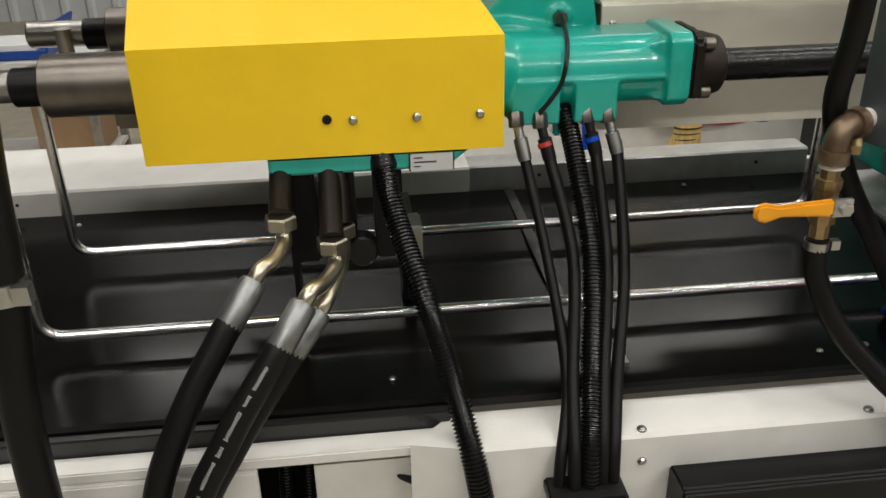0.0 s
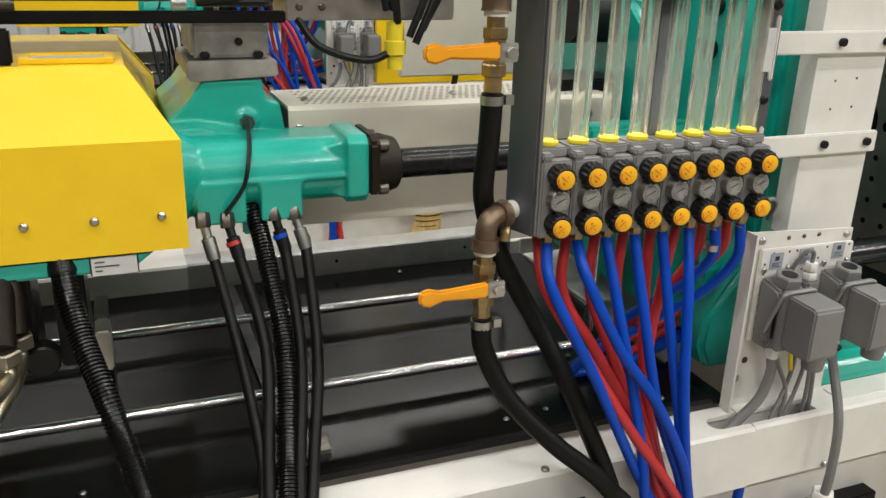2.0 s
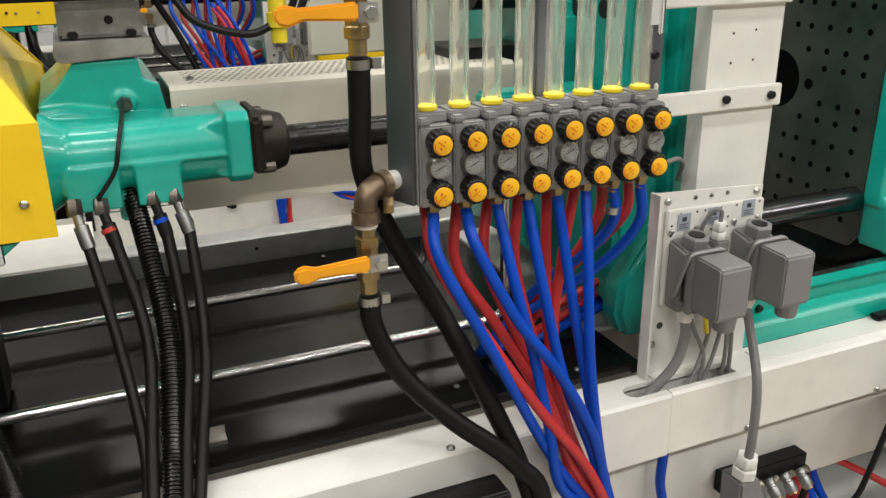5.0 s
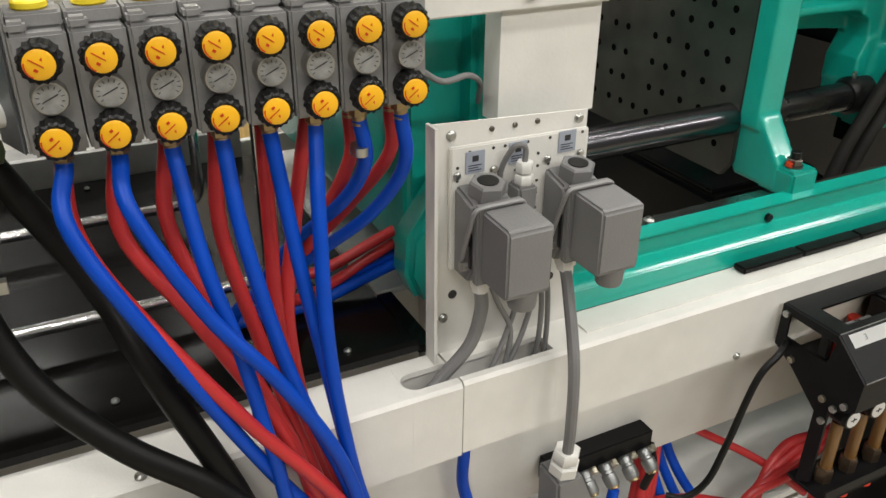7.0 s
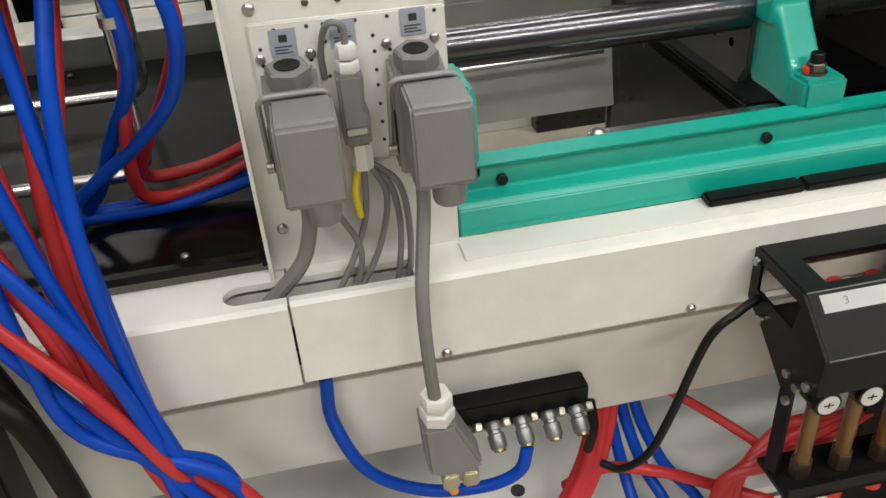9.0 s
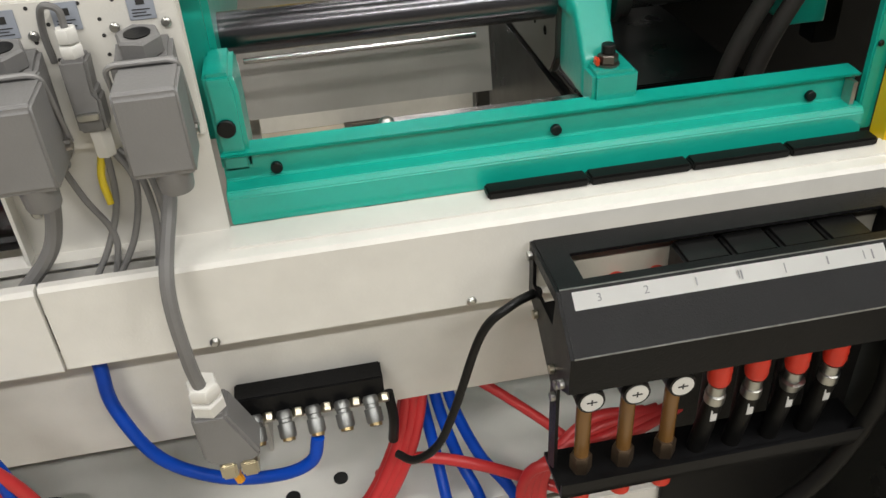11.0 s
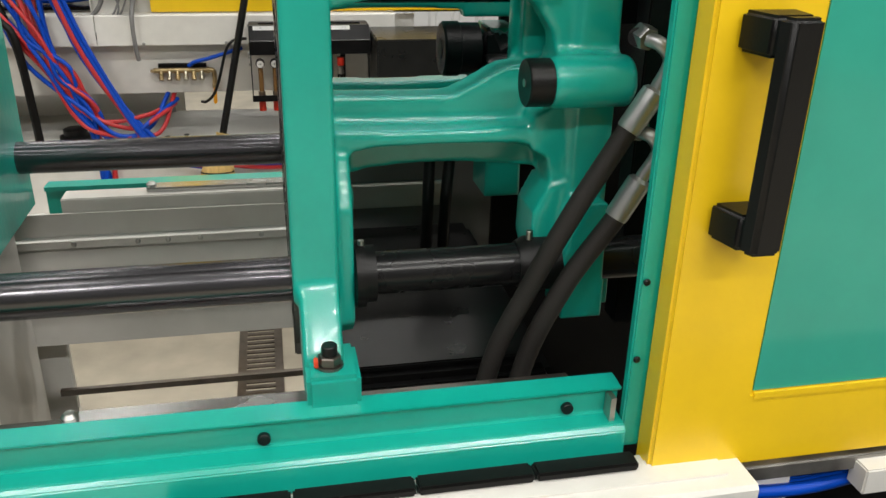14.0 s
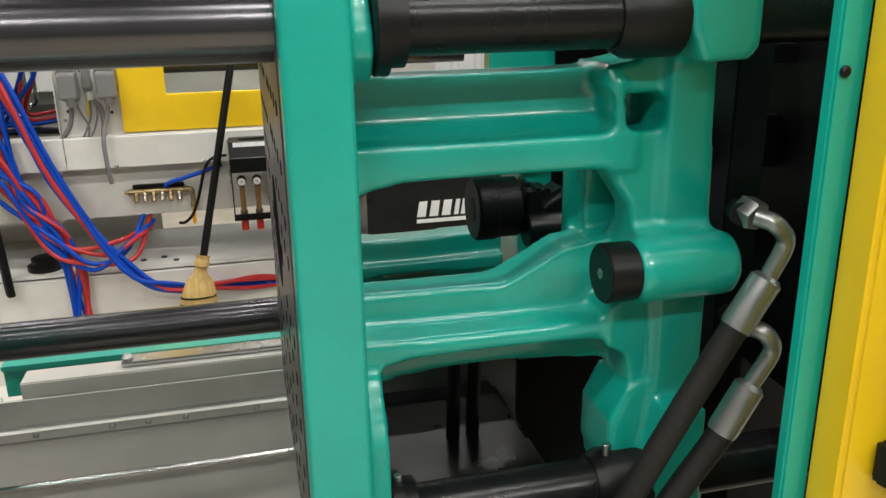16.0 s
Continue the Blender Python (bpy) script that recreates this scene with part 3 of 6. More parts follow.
def feed_throat():
    t = thing("feed_throat", (0.365, 1.28, 1.555), "bare aluminium feed throat block with steel plates", "machine part")
    bm = B()
    prism(bm, ((0.292, 1.566), (0.296, 1.586), (0.425, 1.586), (0.427, 1.562), (0.30, 1.556)), "y", 1.23, 1.42)
    part("base_plate", bm, ALU, t, bevel=0.002)
    bm = B()
    prism(bm, ((0.303, 1.588), (0.305, 1.64), (0.416, 1.64), (0.418, 1.588)), "y", 1.245, 1.41)
    part("block", bm, ALU, t, bevel=0.005)
    for x in (0.322, 0.40):
        boxpart("clamp_bolt", (x - 0.007, x + 0.007, 1.236, 1.25, 1.588, 1.598), BLACK, t)
    screw(t, (0.372, 1.243, 1.612), r=0.006, material=BLACK)
    bm = B()
    bx(bm, 0.316, 0.428, 1.25, 1.40, 1.66, 1.80)
    part("neck", bm, mat("smoked_acrylic", (0.06, 0.058, 0.055), 0.14, var=0.6, scale=30), t, "dark smoked neck", bevel=0.008, seg=3)
    boxpart("neck_cap", (0.318, 0.43, 1.24, 1.42, 1.742, 1.752), STEEL, t)
    bm = B()
    bx(bm, -0.7, 0.44, 1.225, 1.24, 1.640, 1.657)
    part("slide_bar", bm, BLACKSTEEL, t, "black slide bar", bevel=0.002)
    bm = B()
    cyl(bm, (0.28, 1.235, 1.666), (0.30, 1.235, 1.666), 0.013, 16)
    part("lever_eye", bm, ZINC, t)
    bm = B()
    cyl(bm, (0.435, 1.24, 1.69), (0.465, 1.24, 1.69), 0.006, 14)
    nut(bm, (0.45, 1.24, 1.69), (0.468, 1.24, 1.69), 0.009)
    part("cable_plug", bm, ZINC, t)
    t = thing("hopper_slide", (0.1, 1.35, 1.67), "dark smoked sheet hopper slide with yellow sheen", "machine part")
    bm = B()
    bx(bm, -0.7, 0.315, 1.26, 1.46, 1.667, 1.80)
    part("body", bm, mat("smoked_sheet", (0.035, 0.030, 0.010), 0.22, var=0.4, scale=4), t, bevel=0.012)
    t = thing("heater_terminal_box", (0.58, 1.26, 1.64), "bare stainless steel heater terminal box with cables", "electrical box")
    bm = B()
    bx(bm, 0.442, 0.712, 1.235, 1.34, 1.642, 1.738)
    part("box", bm, STEEL, t, bevel=0.002)
    for x in (0.462, 0.497):
        for z in (1.662, 1.718):
            screw(t, (x, 1.235, z), r=0.0055, material=DARKSTEEL)
    screw(t, (0.705, 1.235, 1.685), r=0.004)
    boxpart("scorch_mark", (0.485, 0.535, 1.2335, 1.235, 1.682, 1.700), mat("scorched_steel", (0.24, 0.15, 0.07), 0.5, 0.6, var=0.4, scale=60), t, "brown scorched patch", 0.0005)
    bm = B()
    lathe(bm, (0.607, 1.215, 1.57), (0.607, 1.215, 1.642), ((0, 0.012), (0.3, 0.012), (0.32, 0.017), (0.6, 0.017), (0.62, 0.014), (1, 0.014)), 16)
    part("cable_gland", bm, COLLAR, t, "yellow taped cable plug")
    for a, b, c in (((0.50, 1.25, 1.745), (0.55, 1.19, 1.79), (0.588, 1.20, 1.66)), ((0.52, 1.26, 1.745), (0.565, 1.18, 1.80), (0.60, 1.20, 1.66)),
                    ((0.63, 1.25, 1.80), (0.60, 1.20, 1.73), (0.607, 1.205, 1.64)), ((0.66, 1.25, 1.80), (0.655, 1.205, 1.70), (0.625, 1.20, 1.62)),
                    ((0.68, 1.25, 1.80), (0.672, 1.205, 1.70), (0.635, 1.20, 1.61)), ((0.64, 1.25, 1.82), (0.685, 1.21, 1.72), (0.65, 1.21, 1.63))):
        bm = B()
        sweep(bm, spline((a, b, c), 8), 0.006, 10)
        part("cable", bm, BLACK, t, "black power cable")
    bm = B()
    sweep(bm, spline(((0.46, 1.24, 1.645), (0.49, 1.22, 1.605), (0.56, 1.21, 1.585), (0.607, 1.215, 1.60)), 8), 0.006, 10)
    part("cable", bm, BLACK, t, "black power cable")
    bm = B()
    sweep(bm, spline(((0.315, 1.235, 1.668), (0.38, 1.21, 1.68), (0.43, 1.215, 1.71), (0.45, 1.23, 1.75)), 8), 0.006, 10)
    part("cable", bm, BLACK, t, "black power cable")


injection_cover()
carriage()
rear_cylinders()
barrel_guard()
feed_throat()


# hoses
def hose(name, pts, r, material, label, group, n=12, steps=7):
    bm = B()
    sweep(bm, spline(pts, steps), r, n)
    return single(name, bm, material, pts[0], label, "hose", group)


def ribbed(name, pts, r, label, group, pitch=0.0052):
    """A corrugated conduit."""
    line = spline(pts, 30)
    total = 0.0
    for a, b in zip(line, line[1:]):
        total += (b - a).length
    steps = int(total / (pitch / 4))
    seg, pos = 0, 0.0
    lens = [(b - a).length for a, b in zip(line, line[1:])]
    out, radii = [], []
    for i in range(steps + 1):
        want = total * i / steps
        while seg < len(lens) - 1 and pos + lens[seg] < want:
            pos += lens[seg]
            seg += 1
        out.append(line[seg].lerp(line[seg + 1], (want - pos) / lens[seg]))
        radii.append(r if i % 4 in (0, 1) else r * 0.82)
    bm = B()
    sweep(bm, out, r, 12, radii)
    return single(name, bm, CONDUIT, pts[0], label, "conduit", group)


def pressure_hose(nutp, ferr, pts, label):
    t = thing("hydraulic_hose", nutp, label, "hose", "hydraulic hoses")
    nutp, ferr = Vector(nutp), Vector(ferr)
    up = Vector((nutp.x, 1.085, 1.338))
    bm = B()
    cyl(bm, up, nutp + Vector((0, 0, 0.015)), 0.0155, 16)
    part("adapter", bm, DARKBRONZE, t, "dark stained steel adapter")
    bm = B()
    nut(bm, nutp + Vector((0, 0, 0.016)), nutp + Vector((0, 0, -0.004)), 0.021)
    part("union_nut", bm, YZINC, t, "yellow zinc union nut")
    bm = B()
    d = (Vector(pts[1]) - ferr).normalized()
    sweep(bm, spline((nutp, nutp + Vector((0.002, -0.012, -0.018)), nutp.lerp(ferr, 0.5) + Vector((0.009, -0.008, -0.004)), ferr - d * 0.02, ferr), 8), 0.0105, 14)
    part("elbow_pipe", bm, YZINC, t, "bent zinc plated pipe")
    bm = B()
    lathe(bm, ferr - d * 0.005, ferr + d * 0.062, ((0, 0.0145), (0.08, 0.0175), (0.92, 0.0175), (1, 0.0165)), 18)
    part("ferrule", bm, FERRULE, t, "crimped zinc ferrule")
    bm = B()
    sweep(bm, spline([ferr + d * 0.055] + [Vector(p) for p in pts[1:]], 8), 0.0175, 16)
    part("hose_body", bm, RUBBER, t)
    return t


pressure_hose((-0.031, 1.02, 1.285), (-0.064, 0.935, 1.248), ((-0.064, 0.935, 1.248), (-0.105, 0.90, 1.195), (-0.155, 0.86, 1.115), (-0.200, 0.825, 1.0), (-0.215, 0.815, 0.8), (-0.215, 0.82, 0.5)), "thick black hydraulic hose with zinc crimped end")
h = pressure_hose((0.033, 1.0, 1.258), (-0.004, 0.905, 1.229), ((-0.004, 0.905, 1.229), (-0.045, 0.87, 1.175), (-0.103, 0.83, 1.095), (-0.150, 0.80, 1.0), (-0.17, 0.79, 0.8), (-0.17, 0.80, 0.5)), "thick black hydraulic hose with worn white print")
pressure_hose((0.043, 1.05, 1.255), (0.011, 0.925, 1.206), ((0.011, 0.925, 1.206), (-0.037, 0.89, 1.150), (-0.100, 0.85, 1.07), (-0.150, 0.83, 0.975), (-0.17, 0.83, 0.8), (-0.17, 0.835, 0.5)), "thick black hydraulic hose behind another hose")
bm = B()
random.seed(4)
line = spline(((-0.045, 0.87, 1.175), (-0.103, 0.83, 1.095), (-0.150, 0.80, 1.0), (-0.17, 0.79, 0.8)), 44)
for i in range(2, 84):
    if i % 9 in (6, 7, 8) and i % 27 > 8:
        continue
    p, d = line[i], (line[i + 1] - line[i]).normalized()
    out = (Vector((0.05, -0.80, 0.6)) - d * Vector((0.05, -0.80, 0.6)).dot(d)).normalized()
    q = d.cross(out)
    c, w = p + out * 0.0174, random.uniform(0.0012, 0.0022)
    for o in (-w, w * random.choice((0.0, 0.4, 1.0))):
        vs = [bm.verts.new(c + q * (o + 0.0007 * a) + d * 0.0006 * b + out * 0.0004) for a, b in ((-1, -1), (1, -1), (1, 1), (-1, 1))]
        bm.faces.new(vs)
    vs = [bm.verts.new(c + q * w * a + d * 0.0004 * b + out * 0.0004) for a, b in ((-1, -1), (1, -1), (1, 1), (-1, 1))]
    bm.faces.new(vs)
bmesh.ops.solidify(bm, geom=bm.faces[:], thickness=0.0003)
part("hose_print", bm, TAPE, h, "illegible worn white print")
hose("hydraulic_hose", ((-0.27, 0.86, 1.66), (-0.285, 0.83, 1.50), (-0.288, 0.80, 1.33), (-0.305, 0.80, 1.20), (-0.312, 0.80, 1.05), (-0.32, 0.80, 0.6)), 0.021, RUBBER, "thick black hydraulic hose with clamp", "hydraulic hoses", 16)
bm = B()
cyl(bm, (-0.288, 0.80, 1.322), (-0.288, 0.80, 1.345), 0.024, 20)
bx(bm, -0.272, -0.255, 0.775, 0.79, 1.325, 1.345)
single("hose_clamp", bm, ZINC, (-0.27, 0.8, 1.33), "zinc plated clamp round a black hose", "clamp")
ribbed("corrugated_conduit", ((0.104, 1.078, 1.362), (0.116, 1.035, 1.29), (0.147, 0.95, 1.20), (0.173, 0.90, 1.11), (0.198, 0.83, 1.0), (0.212, 0.81, 0.85), (0.215, 0.82, 0.55)), 0.0162, "black corrugated cable conduit hanging from cover", "conduits")
bm = B()
rodc(bm, (0.104, 1.080, 1.362), (0.107, 1.068, 1.338), 0.0185, 16)
single("conduit_socket", bm, BLACK, (0.104, 1.035, 1.36), "black conduit socket under yellow cover", "fitting")
CLIP = [(0.300, 0.822, 1.0), (0.318, 0.815, 1.0), (0.338, 0.818, 1.0), (0.356, 0.822, 1.0), (0.370, 0.822, 1.0)]
LOW = [(0.298, 0.815, 0.75), (0.316, 0.80, 0.75), (0.336, 0.805, 0.75), (0.354, 0.81, 0.75), (0.372, 0.815, 0.75)]
RINGRED = mat("red_ring", (0.42, 0.03, 0.02), 0.45)
for port, mids, i, band in ((PORTS[0], ((0.299, 1.076, 1.335), (0.318, 0.99, 1.21), (0.325, 0.90, 1.09)), 0, None),
                            (PORTS[1], ((0.333, 1.076, 1.335), (0.352, 1.0, 1.22), (0.332, 0.90, 1.10)), 1, RINGRED),
                            (PORTS[2], ((0.400, 1.085, 1.335), (0.402, 1.01, 1.21), (0.374, 0.90, 1.10)), 3, BLUEHOSE),
                            (PORTS[3], ((0.430, 1.085, 1.335), (0.424, 1.0, 1.20), (0.392, 0.90, 1.09)), 4, None)):
    top = (port[0] + 0.002, port[1] - 0.016, port[2] - 0.024)
    h = thing("hydraulic_hose", top, "thin black hydraulic hose with crimped ferrule in bundle", "hose", "thin hydraulic hoses")
    a, b = Vector(top), Vector(mids[0])
    bm = B()
    sweep(bm, spline((a.lerp(b, 0.5), *mids, CLIP[i], LOW[i]), 7), 0.0085 if i else 0.0075, 12)
    part("hose_body", bm, RUBBER, h)
    bm = B()
    lathe(bm, a + Vector((-0.001, 0.004, 0.012)), b, ((0, 0.0065), (0.35, 0.0065), (0.38, 0.0098), (1, 0.0095)), 14)
    part("ferrule", bm, ZINC if band is None else BLACK, h, "crimped ferrule")
    if band:
        bm = B()
        lathe(bm, a.lerp(b, 0.30), a.lerp(b, 0.48), ((0, 0.0106), (1, 0.0106)), 16)
        part("marking_ring", bm, band, h, "coloured marking ring")
ribbed("corrugated_conduit", ((0.363, 1.14, 1.40), (0.372, 1.075, 1.32), (0.378, 1.0, 1.22), (0.360, 0.91, 1.11), (0.340, 0.822, 1.0), (0.337, 0.81, 0.75)), 0.0145, "black corrugated conduit in a hanging hose bundle", "conduits")
bm = B()
bx(bm, 0.283, 0.382, 0.788, 0.838, 0.975, 0.992)
bx(bm, 0.283, 0.296, 0.782, 0.79, 0.968, 0.997)
single("hose_bracket", bm, BLACK, (0.33, 0.81, 0.98), "black clip bracket holding hanging hoses", "bracket", bevel=0.003)


# water flow regulator
PITCH = 0.0464


def digit(text, x, y, z, size, material, parent, tilt=90):
    cu = bpy.data.curves.new("digit", "FONT")
    cu.body, cu.size, cu.align_x, cu.align_y, cu.extrude = text, size, "CENTER", "CENTER", 0.0003
    tmp = bpy.data.objects.new("digit", cu)
    scene.collection.objects.link(tmp)
    dg = bpy.context.evaluated_depsgraph_get()
    me = bpy.data.meshes.new_from_object(tmp.evaluated_get(dg))
    bpy.data.objects.remove(tmp)
    top = parent
    while top.parent:
        top = top.parent
    me.transform(Matrix.Translation(-top.location) @ pose(x, y, z, tilt, 0, 0))
    me.materials.append(material)
    ob = new("number", me)
    ob.parent = parent
    return ob


def tube_wall(bm, x, y, r_out, r_in, z0, z1, n=24):
    """A hollow upright tube."""
    rings = []
    for r, z in ((r_out, z0), (r_out, z1), (r_in, z1), (r_in, z0)):
        rings.append([bm.verts.new((x + r * math.cos(2 * math.pi * k / n), y + r * math.sin(2 * math.pi * k / n), z)) for k in range(n)])
    for a, b in zip(rings, rings[1:] + rings[:1]):
        for k in range(n):
            bm.faces.new((a[k], a[(k + 1) % n], b[(k + 1) % n], b[k]))


def flow_regulator():
    t = thing("flow_regulator", (0.87, 0.9, 1.39), "eight channel cooling water flow regulator with yellow knobs", "flow regulator")
    bm = B()
    prism(bm, ((0.671, 0.93), (0.671, 0.922), (0.687, 0.880), (0.690, 0.880), (0.690, 0.90), (0.680, 0.93)), "z", 1.395, 1.748)
    part("side_plate", bm, SLATE, t, "dark grey frame side plate", 0.0015)
    boxpart("side_edge", (0.6905, 0.6945, 0.876, 0.900, 1.395, 1.748), MIDGREY, t)
    bm = B()
    bx(bm, 1.053, 1.076, 0.905, 0.93, 1.505, 1.703)
    part("side_post", bm, SLATE, t, bevel=0.0015)
    bm = B()
    bx(bm, 0.882, 0.906, 0.921, 0.935, 1.50, 1.703)
    part("middle_post", bm, SLATE, t, bevel=0.0015)
    bm = B()
    bx(bm, 0.692, 1.070, 0.885, 0.93, 1.703, 1.748)
    part("header", bm, GREY, t, bevel=0.002)
    for i in range(8):
        x = 0.7155 + i * PITCH
        tag = boxpart("number_plate", (x - 0.0215, x + 0.0215, 0.8825, 0.885, 1.722, 1.745), FACE, t, "white plate with red channel number", 0.0006)
        digit(str(i + 1), x, 0.8821, 1.7335, 0.019, REDINK, tag)
        boxpart("header_tab", (x - 0.0215, x + 0.0215, 0.8825, 0.885, 1.704, 1.7205), MIDGREY, t, "", 0.001)
        boxpart("latch", (x - 0.008, x + 0.008, 0.8815, 0.8825, 1.7045, 1.714), GREY, t, "", 0.0004)
        bm = B()
        bx(bm, x - 0.0222, x + 0.0222, 0.872, 0.93, 1.394, 1.498)
        bx(bm, x - 0.0222, x + 0.0222, 0.888, 0.93, 1.498, 1.512)
        bx(bm, x - 0.0222, x - 0.006, 0.872, 0.888, 1.498, 1.508)
        unit = part("valve_body", bm, MIDGREY, t, "grey cast valve body", 0.0025)
        bm = B()
        tube_wall(bm, x, 0.905, 0.0125, 0.0085, 1.512, 1.703)
        tube = part("sight_tube", bm, CLEAR, t, "clear plastic sight tube")
        tube.visible_shadow = False
        bm = B()
        rodc(bm, (x, 0.905, 1.512), (x, 0.905, 1.5195), 0.0145, 18)
        part("tube_collar", bm, COLLAR, t, "yellow tube collar")
        for z in (1.480, 1.415):
            bm = B()
            n = 32
            p0, p1 = Vector((x, 0.872, z)), Vector((x - 0.003, 0.845, z))
            rings = []
            for s, rr in ((0, 0.0150), (0.4, 0.0150), (0.45, 0.0185), (0.93, 0.0172), (1, 0.0150)):
                c = p0.lerp(p1, s)
                rings.append([bm.verts.new(c + Vector((math.cos(2 * math.pi * k / n), 0, math.sin(2 * math.pi * k / n))) * (rr * (1 if k % 2 or s < 0.42 else 0.90))) for k in range(n)])
            for a, b in zip(rings, rings[1:]):
                for k in range(n):
                    bm.faces.new((a[k], a[(k + 1) % n], b[(k + 1) % n], b[k]))
            bm.faces.new(rings[-1])
            knob = part("knob", bm, BLACK, t, "black ribbed knob with yellow cap")
            bm = B()
            rodc(bm, (x - 0.003, 0.8455, z), (x - 0.0034, 0.8425, z), 0.0124, 20)
            part("knob_cap", bm, KNOBCAP, knob, "yellow orange cap")
            bm = B()
            w = 0.0105
            a = Vector((1, 0, -0.75 if z > 1.45 else 0.75)).normalized()
            c = Vector((x - 0.0034, 0.8421, z))
            q = Vector((-a.z, 0, a.x)) * 0.0006
            side = Vector((-a.z, 0, a.x))
            for e, u, v in ((c, a * w * 0.85, q * 0.9), (c + side * 0.005, a * 0.0016, side * 0.0012), (c - side * 0.005, a * 0.0016, side * 0.0012)):
                bm.faces.new([bm.verts.new(p) for p in (e - u - v, e + u - v, e + u + v, e - u + v)])
            ring = [[bm.verts.new(c + Vector((math.cos(k * math.pi / 12), 0, math.sin(k * math.pi / 12))) * rr) for k in range(24)] for rr in (0.0118, 0.0106)]
            for k in (0, 1, 2, 3, 11, 12, 13, 14, 15, 23):
                bm.faces.new((ring[0][k], ring[0][(k + 1) % 24], ring[1][(k + 1) % 24], ring[1][k]))
            bmesh.ops.solidify(bm, geom=bm.faces[:], thickness=0.0004)
            part("cap_mark", bm, REDPAINT, knob, "red printed scale marks")
        bm = B()
        lathe(bm, (x, 0.872, 1.4475), (x, 0.8585, 1.4475), ((0, 0.0150), (0.8, 0.0150), (1, 0.0138)), 24)
        g = part("gauge", bm, STEEL, t, "small round pressure gauge")
        bm = B()
        cyl(bm, (x, 0.8587, 1.4475), (x, 0.8580, 1.4475), 0.0125, 20)
        part("dial", bm, DIAL, g, "grey dial face")
        bm = B()
        prism(bm, ((x - 0.007, 1.4445), (x - 0.0065, 1.4455), (x + 0.006, 1.4515), (x + 0.0065, 1.4505)), "y", 0.8574, 0.8580)
        part("needle", bm, INK, g)
        bm = B()
        for k in range(11):
            a = math.radians(-40 + 26 * k)
            d, e = Vector((math.cos(a), 0, math.sin(a))), Vector((-math.sin(a), 0, math.cos(a))) * 0.0004
            c = Vector((x, 0.8576, 1.4475))
            bm.faces.new([bm.verts.new(p) for p in (c + d * 0.0085 - e, c + d * 0.0112 - e, c + d * 0.0112 + e, c + d * 0.0085 + e)])
        bmesh.ops.solidify(bm, geom=bm.faces[:], thickness=0.0003)
        part("scale_marks", bm, INK, g)
        for y in (0.887, 0.915):
            bm = B()
            nut(bm, (x, y, 1.394), (x, y, 1.384), 0.010)
            cyl(bm, (x, y, 1.384), (x, y, 1.374), 0.0075, 12)
            part("hose_barb", bm, BRASS, t, "brass hose barb")
    for x, z in ((1.054, 1.69), (1.054, 1.56)):
        screw(t, (x, 0.895, z), r=0.007, material=BLACK)
    boxpart("rating_label", (1.043, 1.057, 0.893, 0.895, 1.60, 1.66), LABEL, t, "silver label with illegible print", 0.0005)
    for z in (1.738, 1.405):
        bm = B()
        nut(bm, (0.668, 0.905, z - 0.012), (0.656, 0.91, z - 0.012), 0.012)
        part("port_plug", bm, BRASS, t)


flow_regulator()


